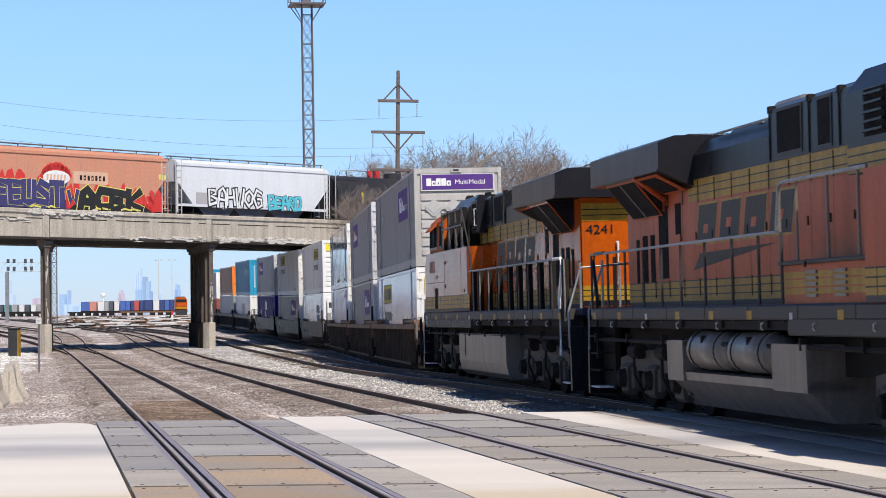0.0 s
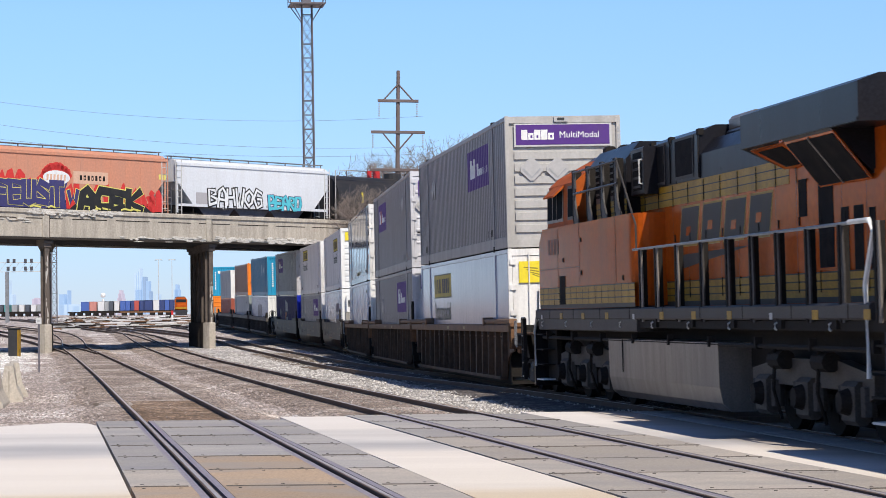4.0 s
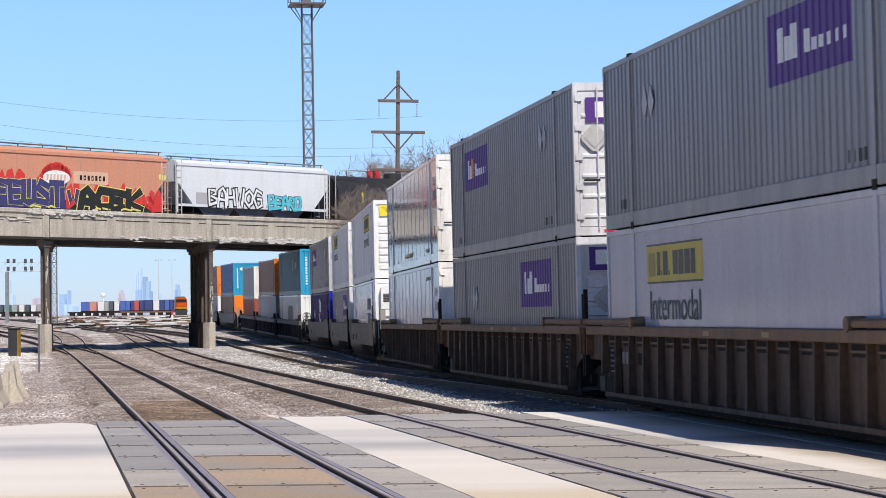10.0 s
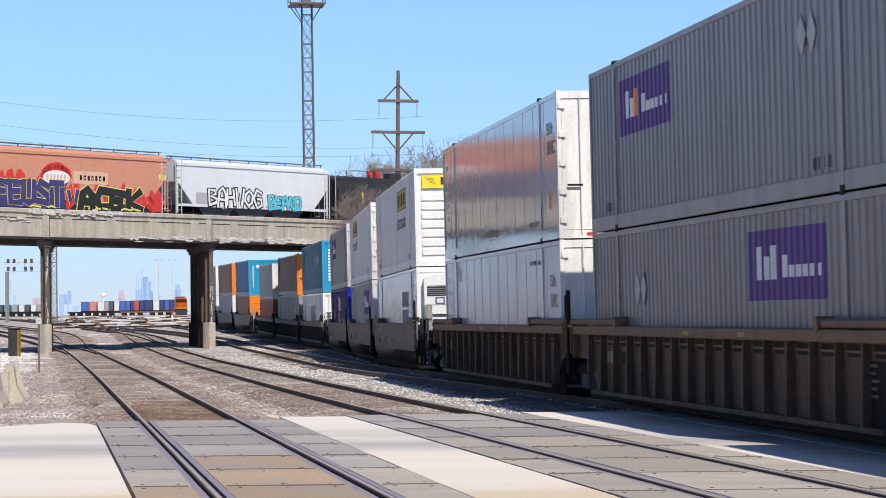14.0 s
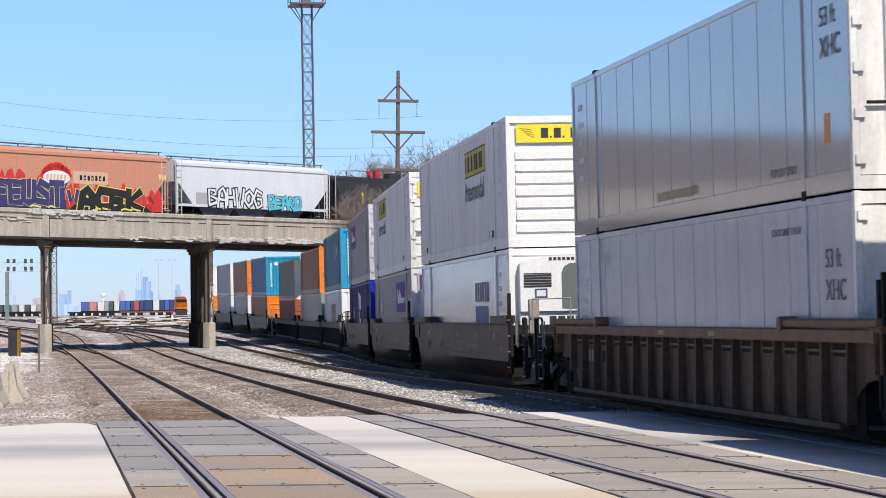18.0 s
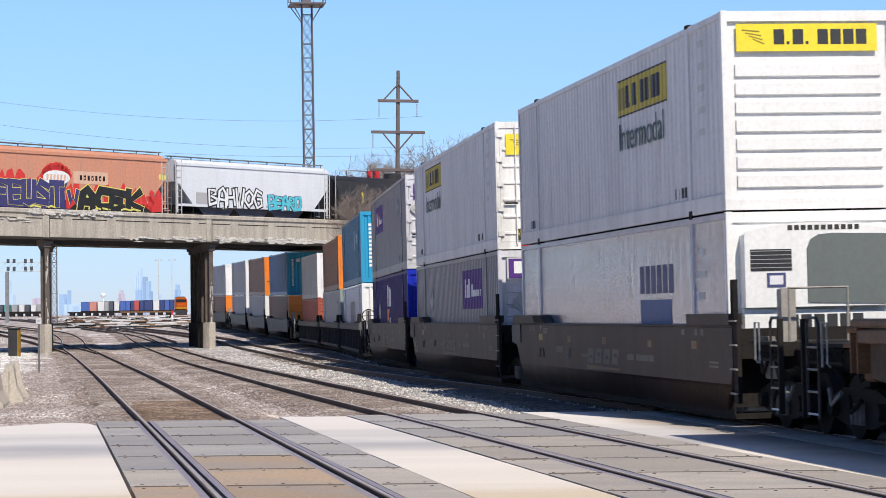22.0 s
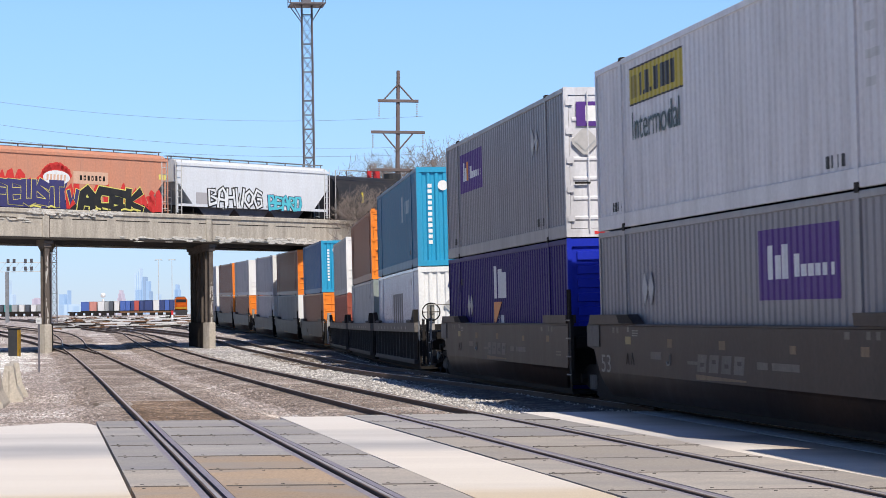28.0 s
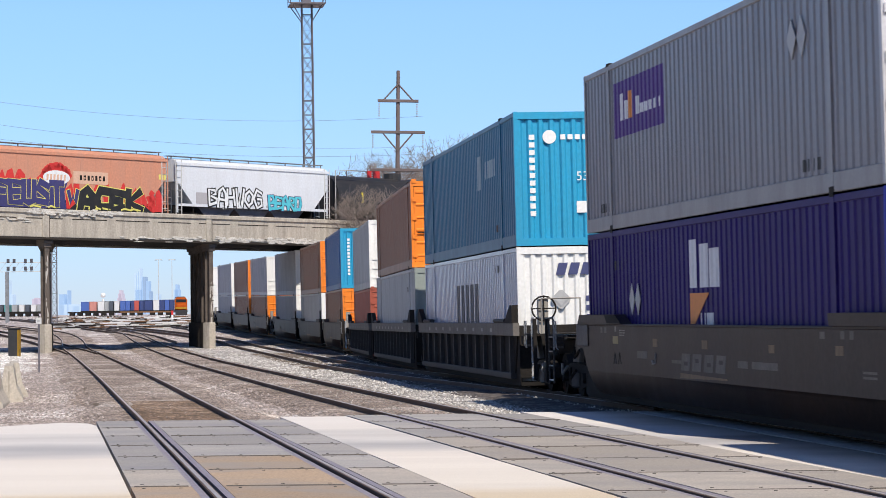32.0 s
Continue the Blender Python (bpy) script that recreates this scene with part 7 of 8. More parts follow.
def stroke(pts, wide, y, deep):
    """A flat painted stroke along a broken line."""
    v, f, n = [], [], len(pts)
    for i, (x, z) in enumerate(pts):
        (xa, za), (xb, zb) = pts[max(0, i - 1)], pts[min(n - 1, i + 1)]
        l = max(1e-3, math.hypot(xb - xa, zb - za))
        ux, uz = (xb - xa) / l * wide, (zb - za) / l * wide
        e = -0.9 if i == 0 else 0.9 if i == n - 1 else 0.0
        k = 1.0 if e else 1.18
        for d in (deep + 0.001 * i, 0.0):
            v += [(x + ux * e - uz * k, y - d, z + uz * e + ux * k), (x + ux * e + uz * k, y - d, z + uz * e - ux * k)]
        if i:
            o = 4 * i
            f += [(o - 4, o - 3, o + 1, o), (o - 2, o + 2, o + 3, o - 1), (o - 4, o, o + 2, o - 2), (o - 3, o - 1, o + 3, o + 1)]
    f += [(0, 2, 3, 1), (4 * n - 4, 4 * n - 3, 4 * n - 1, 4 * n - 2)]
    return quads(bmn(), v, f)


def tag_letter(t, x, z, w, h, y, outer, inner, seed, sign="E", fat=0.13, rim=1.38):
    """One spray-painted letter: broad strokes with an outline round them."""
    random.seed(seed)
    lean = random.uniform(-0.1, 0.14)
    runs, run = [], []
    for p in STROKES[sign] + (None,):
        if p is None:
            runs.append(run)
            run = []
        else:
            u, v = (p[0] - 0.5) * w * 0.84, (p[1] - 0.5) * h * 0.84
            run.append((x + u + lean * v + random.uniform(-0.03, 0.03), z + v + random.uniform(-0.05, 0.05)))
    for k, r in enumerate(runs):
        o = part("sprayed_stroke", stroke(r, fat * rim * w, y, 0.006), M[outer], t)
        part("stroke_fill", stroke(r, fat * w, y, 0.022), M[inner], o)


def build_bridge_cars():
    t, b = hopper(-0.95, 14.4, "hop_orange", "faded orange covered hopper car with navy and red graffiti")
    t.matrix_world = t.matrix_world @ Matrix.Diagonal((1, 1, 1.035, 1))
    c, y = 5.07, -1.505
    zz = lambda z: z - RAIL_TOP
    random.seed(3)
    # red flames behind the letters
    bm, x = bmn(), -2.3
    while x < 12.4:
        w, top = random.uniform(0.35, 0.75), random.uniform(9.35, 10.15) - 0.05 * max(0, x - 3)
        slab(bm, [(x - c, zz(7.95)), (x + w - c, zz(7.95)), (x + w * 1.05 - c, zz(top - random.uniform(0.3, 0.6))), (x + w * random.uniform(0.5, 0.8) - c, zz(top)), (x + w * 0.25 - c, zz(top - random.uniform(0.05, 0.25))), (x - 0.08 - c, zz(top - random.uniform(0.3, 0.7)))], y - 0.004 - 0.002 * (int(x * 3) % 3), y)
        x += w * random.uniform(0.75, 1.5)
    for k in range(26):
        blob(bm, random.uniform(4.6, 12.6) - c, zz(random.uniform(7.95, 9.1)), random.uniform(0.25, 0.6), random.uniform(0.2, 0.5), y, k % 3, 0.5, 7)
    tagged(part("red_spray", bm, M["spray_red"], b, "flames and splashes of red spray paint"), kind="stuff")
    part("navy_band", slab(bmn(), [(-2.3 - c, zz(7.93)), (4.5 - c, zz(7.93)), (4.35 - c, zz(8.9)), (4.6 - c, zz(9.42)), (2.6 - c, zz(9.5)), (-2.3 - c, zz(9.48))], y - 0.014, y), M["spray_navy"], b, "navy block of spray paint")
    part("black_band", slab(bmn(), [(4.7 - c, zz(7.9)), (11.3 - c, zz(7.9)), (10.6 - c, zz(8.35)), (8.8 - c, zz(8.3)), (6.4 - c, zz(8.2)), (5.2 - c, zz(8.25))], y - 0.014, y), M["spray_black"], b, "black band of spray paint")
    for k in range(5):
        tag_letter(b, -0.35 + 1.03 * k - c, zz(8.78), 1.02, 1.4, y - 0.016, "spray_yellow", "spray_navy", 40 + k, "FEUST"[k], 0.17, 1.22)
    tag_letter(b, 5.0 - c, zz(8.6), 0.8, 0.75, y - 0.016, "spray_yellow", "spray_navy", 55, "W", 0.17, 1.3)
    for k in range(4):
        tag_letter(b, (6.05, 7.35, 8.5, 9.85)[k] - c, zz(8.52 + 0.04 * (k % 2)), 1.2, 1.22, y - 0.016, "spray_yellow", "spray_black", 60 + k, "ACEK"[k], 0.19, 1.26)
    for k in range(9):
        x = random.uniform(-0.5, 10.5)
        part("paint_highlight", stroke([(x - c, zz(8.0)), (x + 0.25 - c, zz(8.06)), (x + random.uniform(0.4, 0.8) - c, zz(7.99))], 0.045, y, 0.04), M["spray_yellow"], b)
    bm = bmn()
    for k in range(9):
        a = math.pi * k / 8
        blob(bm, 3.75 - c + 0.85 * math.cos(a), zz(9.8) + 0.5 * math.sin(a), 0.62, 0.5, y, 3, 0.35)
    tagged(part("red_spray", bm, M["spray_red"], b), kind="stuff")
    bm = bmn()
    slab(bm, [(3.75 - c + 1.02 * math.cos(a), zz(9.66) + 0.4 * math.sin(a)) for a in [i * math.pi / 12 for i in range(24)]], y - 0.03, y)
    ov = part("oval_emblem", bm, M["spray_white"], b, "white oval emblem with red marks")
    for k in range(6):
        part("letter_block", slab(bmn(), [(2.98 - c + 0.26 * k, zz(9.5)), (3.12 - c + 0.26 * k, zz(9.48)), (3.16 - c + 0.26 * k, zz(9.84)), (3.0 - c + 0.26 * k, zz(9.82))], y - 0.034, y - 0.028), M["cream"], ov)
    pl = part("pale_panel", box(bmn(), 5.05 - c, 7.75 - c, y - 0.010, y, zz(9.38), zz(10.08)), M["cream"], b)
    for k in range(7):
        x = 5.55 - c + 0.3 * k
        lb = part("letter_block", box(bmn(), x, x + 0.17, y - 0.014, y - 0.008, zz(9.58), zz(9.86)), M["grime"], pl)
        if k % 2:
            part("letter_gap", box(bmn(), x + 0.05, x + 0.12, y - 0.017, y - 0.014, zz(9.64), zz(9.76)), M["cream"], lb)
    for k in range(3):
        part("number_digit", box(bmn(), 11.9 - c + 0.22 * k, 12.05 - c + 0.22 * k, y - 0.012, y, zz(9.85), zz(10.15)), M["spray_yellow"], b)
    for k in range(12):
        part("side_rib", box(bmn(), -1.6 + 1.2 * k - c, -1.57 + 1.2 * k - c, y - 0.006, y, 1.3, 4.0), M["hop_orange"], b)
    t, b = hopper(14.85, 29.05, "hop_white", "pale grey covered hopper car with black and cyan graffiti")
    c = 20.25
    random.seed(8)
    for k in range(6):
        tag_letter(b, 16.45 + 0.8 * k - c, zz(9.06), 0.86, 1.1 + 0.3 * (k % 2), y - 0.01, "spray_black", "spray_white", 80 + k, "BAHWOG"[k], 0.085, 2.2)
    for k in range(5):
        tag_letter(b, 21.75 + 0.62 * k - c, zz(8.88), 0.66, 0.95, y - 0.01, "spray_black" if k % 2 else "spray_navy", "spray_cyan", 100 + k, "BEARD"[k], 0.14, 1.5)
    bm = bmn()
    for k in range(10):
        blob(bm, random.uniform(15.9, 26.4) - c, zz(random.uniform(8.4, 9.2)), 0.6, 0.3, y, k % 4, 0.5)
    tagged(part("grey_spray", bm, M["shade_grey"], b), kind="stuff")
    part("spray_shape", box(bmn(), 15.0 - c, 16.1 - c, y - 0.01, y, zz(8.6), zz(9.3)), M["lavender"], b)
    # black tank car
    m = BRIDGE @ pose(37.1, 2.92, RAIL_TOP)
    t = thing("tank_car", "black tank car with a yellow mark", "tank car", "freight cars on the bridge", m=m)
    part("tank", tube(bmn(), (-7.2, 0, 2.55), (7.2, 0, 2.55), 1.5, None, 28), M["black"], t, smooth=False)
    part("frame", box(bmn(), -7.6, 7.6, -1.3, 1.3, 0.85, 1.1), M["black"], t)
    part("dome", tube(bmn(), (0, 0, 3.9), (0, 0, 4.4), 0.6, None, 16), M["black"], t)
    part("yellow_mark", box(bmn(), -4.9, -4.75, -1.52, -1.42, 2.2, 2.9), M["yellow"], t)
    part("grab_rail", pipe(bmn(), [(-7.4, -1.4, 1.1), (-7.4, -1.4, 4.3), (-5.2, -1.4, 4.3)], 0.03), M["pale_grey"], t)
    for x in (-5.6, 5.6):
        part("truck", box(bmn(), x - 1.1, x + 1.1, -1.2, 1.2, 0.2, 0.8, 0.1), M["grime"], t)
    # signal box with a red flag board beyond
    s = thing("warning_board", "dark steel frame with a red board above the embankment", "signal", m=BRIDGE @ pose(38.3, 7.0, RAIL_TOP))
    part("frame", pipe(bmn(), [(-1.3, 0, 0), (-1.3, 0, 4.85), (1.9, 0, 4.85), (1.9, 0, 0)], 0.05), M["tower"], s)
    part("red_board", box(bmn(), 0.9, 2.2, -0.06, 0.0, 4.3, 4.9), M["red"], s)


# ---- trees ----
def bare_tree(label, x, y, height, spread, seed, levels=8):
    """A leafless tree: bent limbs that fork until they reach the outline of a rounded crown."""
    random.seed(seed)
    t = thing("bare_tree", label, "tree", "leafless trees behind the train", m=pose(x, y, lift(y) - 0.2))
    wood, twigs = bmn(), bmn()
    mid, wide, tall = 0.60 * height, 0.34 * height * spread, 0.40 * height

    def grow(p, d, length, r, depth):
        q = p
        for k in range(2):
            d = (d + Vector((random.gauss(0, 0.17), random.gauss(0, 0.17), random.gauss(0.05, 0.12)))).normalized()
            n = q + d * length * 0.5
            tube(wood if depth > levels - 3 else twigs, q, n, max(r * (1 - 0.16 * k), 0.011), max(r * (0.84 - 0.16 * k), 0.009), 6 if depth > levels - 3 else 3, False)
            q = n
        out = (q.x / wide) ** 2 + (q.y / wide) ** 2 + ((q.z - mid) / tall) ** 2
        if depth == 0 or (out > 1 and q.z > mid * 0.5):
            return
        for _ in range(3 if depth > 2 or random.random() < 0.45 else 2):
            side = Vector((random.gauss(0, 1), random.gauss(0, 1), random.gauss(0.1, 0.5))).normalized()
            grow(q, (d * 0.8 + side * 0.72).normalized(), length * random.uniform(0.66, 0.9), r * 0.62, depth - 1)

    grow(Vector((0, 0, 0)), Vector((random.gauss(0, 0.05), 0, 1)).normalized(), height * 0.24, height * 0.011, levels)
    top = max(v.co.z for b in (wood, twigs) for v in b.verts)
    for b in (wood, twigs):
        for v in b.verts:
            v.co.z *= height / top
    part("trunk", wood, M["bark"], t)
    part("crown", twigs, M["bark"], t, "bare brown twigs")
    return t


TREES = [(-0.7, 184, 16.1, 0.80, 21), (0.7, 187, 16.7, 0.80, 22), (2.5, 192, 16.4, 0.85, 29), (4.0, 196, 17.2, 0.80, 23), (5.5, 200, 17.9, 0.80, 28), (7.6, 203, 17.2, 0.85, 32), (9.2, 206, 16.0, 0.85, 33), (14.6, 215, 17.1, 0.80, 25), (16.5, 218, 17.4, 0.80, 30), (-4.7, 172, 13.9, 0.80, 24), (-3.6, 176, 14.5, 0.85, 31), (-2.6, 178, 14.0, 0.85, 34), (-4.7, 151, 10.3, 0.85, 26), (-4.0, 153, 10.6, 0.90, 27)]
M["woods"] = mat("leafless_woods", (0.15, 0.125, 0.11), 0.95, scale=0.25, fine=1.2, vary=0.35, bump=0.0, dirty=0.5, dirt=(0.08, 0.07, 0.06), spec=0.0)


def build_trees():
    tall, fine = "tall leafless tree with fine brown twigs", "leafless tree with many thin branches"
    for x, y, h, spread, seed in TREES:
        bare_tree(tall if h > 16 else fine, x, y, h, spread, seed)
    # wooded rise round the yard, outside the view
    random.seed(77)
    bm, prev = bmn(), None
    for k in range(121):
        a = math.radians(-15.5 - 2.55 * k)
        r = 230 + 25 * noise.noise((k * 0.21, 3.1, 0))
        h = 18 + 7.5 * noise.noise((k * 0.16, 9.7, 0)) + 2.2 * noise.noise((k * 0.9, 5.2, 0)) + random.uniform(0, 0.8)
        ring = [bm.verts.new((q * math.sin(a), q * math.cos(a), lift(q * math.cos(a)) + z)) for q, z in ((r - 6, -0.5), (r - 4, h * 0.55), (r - 1, h * 0.88), (r + 2, h), (r + 8, h * 0.7), (r + 10, -0.5))]
        if prev:
            for i in range(5):
                bm.faces.new((prev[i], ring[i], ring[i + 1], prev[i + 1]))
        prev = ring
    tagged(part("backdrop", bm, M["woods"], None), "grey-brown leafless woods along a low rise round the yard", "woods", kind="structure")


# ---- small things beside the tracks ----
M["barrier"] = mat("stained_barrier_concrete", (0.50, 0.45, 0.38), 0.9, scale=2.5, fine=18, bump=0.4, vary=0.15, dirty=0.45, dirt=(0.22, 0.19, 0.16), streak=True)
def barrier(x, y, turn):
    t = thing("concrete_barrier", "stained pale concrete traffic barrier", "barrier", "concrete barriers by the crossing", m=pose(x, y, lift(y) - 0.2, 0, 0, turn))
    pr = [(-0.3, 0), (0.3, 0), (0.3, 0.08), (0.17, 0.33), (0.09, 0.81), (-0.09, 0.81), (-0.17, 0.33), (-0.3, 0.08)]
    b = part("body", prism(bmn(), pr, -1.5, 1.5), M["barrier"], t)
    for e in (-1, 1):
        part("joint_key", box(bmn(), *sorted((e * 1.5, e * 1.51)), -0.02, 0.02, 0.1, 0.7), M["concrete"], b)
    return t


def build_trackside():
    barrier(-9.45, 48.8, 98)
    barrier(-9.75, 52.4, 100)
    barrier(-10.4, 48.2, 95)
    barrier(-10.3, 56.0, 101)
    t = thing("signal_cabinet", "black trackside cabinet with a yellow edge", "cabinet", m=pose(-22.3, 122, lift(122) - 0.2))
    part("body", box(bmn(), -0.38, 0.1, -0.4, 0.4, 0.0, 1.45, 0.03), M["black"], t)
    part("yellow_panel", box(bmn(), 0.1, 0.15, -0.42, 0.3, 0.0, 1.4), M["loco_yellow"], t)
    part("lid", box(bmn(), -0.42, 0.14, -0.44, 0.44, 1.45, 1.5), M["black"], t)
    t = thing("sign_post", "thin dark post with a small white sign", "sign", m=pose(-14.3, 82.5, lift(82.5) - 0.2))
    part("post", tube(bmn(), (0, 0, 0), (0, 0, 2.0), 0.035, None, 8), M["tower"], t)
    sg = part("sign_plate", box(bmn(), -0.1, 0.1, -0.05, -0.035, 1.72, 1.95), M["pale_grey"], t)
    part("mark", box(bmn(), -0.05, 0.05, -0.054, -0.05, 1.8, 1.86), M["shade_grey"], sg)
    t = thing("signal_gantry", "grey steel signal gantry with dark signal heads", "signal gantry", m=pose(-64.6, 350, lift(350)))
    for z in (7.36, 8.73):
        part("chord", box(bmn(), -12, 5.2, -0.1, 0.1, z, z + 0.09), M["pale_grey"], t)
    for k in range(17):
        part("lacing", tube(bmn(), (-12 + k, 0, 7.36), (-11 + k, 0, 8.73), 0.025, None, 4), M["pale_grey"], t)
    for x in (-11.5, -0.8):
        part("mast", box(bmn(), x - 0.25, x + 0.25, -0.25, 0.25, -0.6, 7.36), M["steel"], t)
    for x in (-0.6, 0.3, 2.0, 2.9):
        for z in (7.56, 8.72):
            part("signal_head", box(bmn(), x - 0.2, x + 0.2, -0.35, -0.1, z, z + 0.62, 0.1), M["far_slate"], t)
    # pale stones by the tracks
    rng = np.random.default_rng(4)
    for name, m, n, y0, y1, side in (("loose_stones", "stone", 20000, 39.5, 125, 0), ("loose_stones", "stone_brown", 22000, 38.2, 120, 1)):
        vs, fs = [], []
        base = [(1, 0, 0), (0, 1, 0), (-1, 0, 0), (0, -1, 0), (0, 0, 0.7), (0, 0, -0.5)]
        tri = [(0, 1, 4), (1, 2, 4), (2, 3, 4), (3, 0, 4), (1, 0, 5), (2, 1, 5), (3, 2, 5), (0, 3, 5)]
        for _ in range(n):
            y = y0 + (y1 - y0) * rng.random() ** 1.6
            c2, c3, c1 = mid_x(TRACK_2, y), float(np.interp(y, LINE_Y, LINE_X)), mid_x(TRACK_1, y)
            x = rng.uniform(c2 - 0.6, c3 + 0.6) if side == 0 else rng.uniform(c1 - 5.5, c2 + 0.7)
            if min(abs(x - c + s) for c in (c1, c2, c3) for s in (-0.7525, 0.7525)) < 0.09:
                continue
            near = min(abs(x - c) for c in (c1, c2, c3))
            gauge = near < 1.3
            bed_top = -0.088 if near < 1.33 else -0.088 - 0.1 * min(1, (near - 1.33) / 0.42)
            if side == 0:
                bed_top = max(bed_top, -0.143)
            if gauge and rng.random() < 0.82:
                continue
            r = rng.uniform(0.014, 0.045 if side == 0 else 0.038) * (1 + (y - 38) / 140) * (0.6 if gauge else 1)
            j = rng.uniform(0.6, 1.3, (6, 3))
            o, a = len(vs), rng.uniform(0, 6.28)
            ca, sa = math.cos(a), math.sin(a)
            for (u, v, w), q in zip(base, j):
                u, v, w = u * q[0] * r, v * q[1] * r, w * q[2] * r
                vs.append((x + ca * u - sa * v, y + sa * u + ca * v, lift(y) + bed_top + w))
            fs += [tuple(o + i for i in f) for f in tri]
        me = bpy.data.meshes.new(name)
        me.from_pydata(vs, [], fs)
        tagged(part_of(name, me, M[m], None), "scattered crushed ballast stones between the rails", "stones", kind="stuff")


# ---- far yard and skyline ----
for nm, col in (("far_blue", (0.06, 0.12, 0.38)), ("far_navy", (0.03, 0.05, 0.16)), ("far_red", (0.45, 0.08, 0.06)), ("far_salmon", (0.52, 0.22, 0.18)), ("far_white", (0.66, 0.66, 0.66)), ("far_grey", (0.32, 0.33, 0.34)), ("far_teal", (0.10, 0.36, 0.36)), ("far_dark", (0.07, 0.08, 0.1))):
    M[nm] = paint(nm + "_paint", col, 0.5, 0.2)


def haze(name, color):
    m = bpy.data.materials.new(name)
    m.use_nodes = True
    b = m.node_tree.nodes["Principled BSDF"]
    # Distance haze put into the material: dim base colour plus a pale glow.
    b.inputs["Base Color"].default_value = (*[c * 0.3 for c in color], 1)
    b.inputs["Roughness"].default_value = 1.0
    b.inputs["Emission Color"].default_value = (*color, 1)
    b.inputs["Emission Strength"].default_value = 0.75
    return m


def far_box(x, y, z, w, m, h=2.6, deep=6.0):
    t = thing("freight_container", "plain %s shipping container parked in the far yard" % m.split("_")[1], "container", "parked containers in the far yard", m=pose(x, y, z))
    part("body", box(bmn(), -w / 2, w / 2, 0, deep, 0, h, 0.04), M[m], t)
    part("end_frame", pipe(bmn(), [(-w / 2, -0.02, 0), (-w / 2, -0.02, h), (w / 2, -0.02, h), (w / 2, -0.02, 0), (-w / 2, -0.02, 0)], 0.05, 4), M[m], t)
    part("floor_beam", box(bmn(), -w / 2 - 0.1, w / 2 + 0.1, -0.1, deep, -0.25, -0.01), M["grime"], t)


def build_far():
    y = 650.0
    g = lift(y) - 0.2
    row = ((2, "dark", 6), (11, "teal", 8), (25, "grey", 10), (38, "white", 9), (48, "dark", 8), (59, "white", 10), (69, "grey", 8), (150, "blue", 15), (164, "salmon", 13), (178, "white", 12), (188, "grey", 8), (196, "dark", 8), (206, "white", 9), (217, "blue", 10), (226, "blue", 8), (234, "navy", 7), (241, "red", 9), (250, "navy", 8), (262, "navy", 15), (276, "white", 11), (286, "navy", 10), (295, "blue", 8), (303, "navy", 8))
    for k, (p, m, w) in enumerate(row):
        z = g + 1.4
        far_box((p - 784) / 4130 * y, y, z, (w - 0.8) * y / 4130, "far_" + m, 1.9 if p < 100 else 2.5 + 0.4 * max(0, (p - 150) / 150))
    for p0, p1 in ((0, 78), (120, 212), (212, 262), (262, 312)):
        x0, x1 = (p0 - 784) / 4130 * y, (p1 - 784) / 4130 * y
        t = thing("flat_car", "rusty brown flat cars parked in the far yard", "flat car", "parked flat cars in the far yard", m=pose(x0, y - 1, g))
        part("deck", box(bmn(), 0, x1 - x0, 0, 3, 0.75, 1.15), M["steel_rust"] if p0 > 200 else M["grime"], t)
        for k in range(int((x1 - x0) / 2.2)):
            part("truck", box(bmn(), 0.5 + 2.2 * k, 1.7 + 2.2 * k, 0, 2.5, 0.0, 0.75), M["grime"], t)
    # parked engine
    yl = 560.0
    t = thing("diesel_locomotive", "orange and black diesel locomotive parked in the far yard", "locomotive", m=pose((320 - 784) / 4130 * yl, yl, lift(yl) - 0.2, 0, 0, 8))
    part("frame", box(bmn(), -1.5, 1.5, 0, 18, 0.9, 1.5), M["black"], t)
    part("nose", box(bmn(), -1.1, 1.1, -0.2, 1.5, 1.5, 3.0, 0.25), M["loco_orange"], t)
    part("stripe", box(bmn(), -1.36, 1.36, -0.22, -0.2, 1.7, 2.1), M["loco_yellow"], t)
    part("cab", slab(bmn(), [(-1.5, 1.5), (1.5, 1.5), (1.5, 3.9), (1.05, 4.5), (-1.05, 4.5), (-1.5, 3.9)], 1.5, 4), M["loco_orange"], t)
    part("windshield", box(bmn(), -1.2, 1.2, 1.47, 1.5, 3.3, 4.0), M["glass"], t)
    part("roof", box(bmn(), -1.0, 1.0, 1.5, 17.5, 4.5, 4.68), M["far_slate"], t)
    part("long_hood", box(bmn(), -1.2, 1.2, 4, 17.5, 1.5, 4.4), M["loco_orange"], t)
    part("pilot", box(bmn(), -1.4, 1.4, -0.3, 0, 0.2, 1.3), M["black"], t)
    # stacks of pale beams and poles
    random.seed(31)
    for k in range(170):
        yy = random.choice((1, 1, 2)) * 0 + 235 + 260 * random.random() ** 1.3
        p = random.uniform(98, 330)
        x = (p - 784) / 4130 * yy
        t = thing("beam_stack", "untidy stack of pale concrete ties and poles", "stack", "stacks of track material in the yard", m=pose(x, yy, lift(yy) - 0.2, 0, 0, random.uniform(-30, 30)))
        n = random.randint(2, 5)
        for q in range(n):
            z = 0.16 * (q // 2)
            part("beam", box(bmn(), random.uniform(-1.7, -0.5), random.uniform(0.3, 1.7), 0.4 * (q % 2), 0.4 * (q % 2) + 0.15, z + 0.01, z + 0.12), M[random.choice(("far_white", "far_white", "pale_grey", "grime", "grime", "steel_rust"))], t)
    t = thing("marker_post", "red and white marker post in the yard", "post", m=pose((304 - 784) / 4130 * 330.0, 330, lift(330) - 0.2))
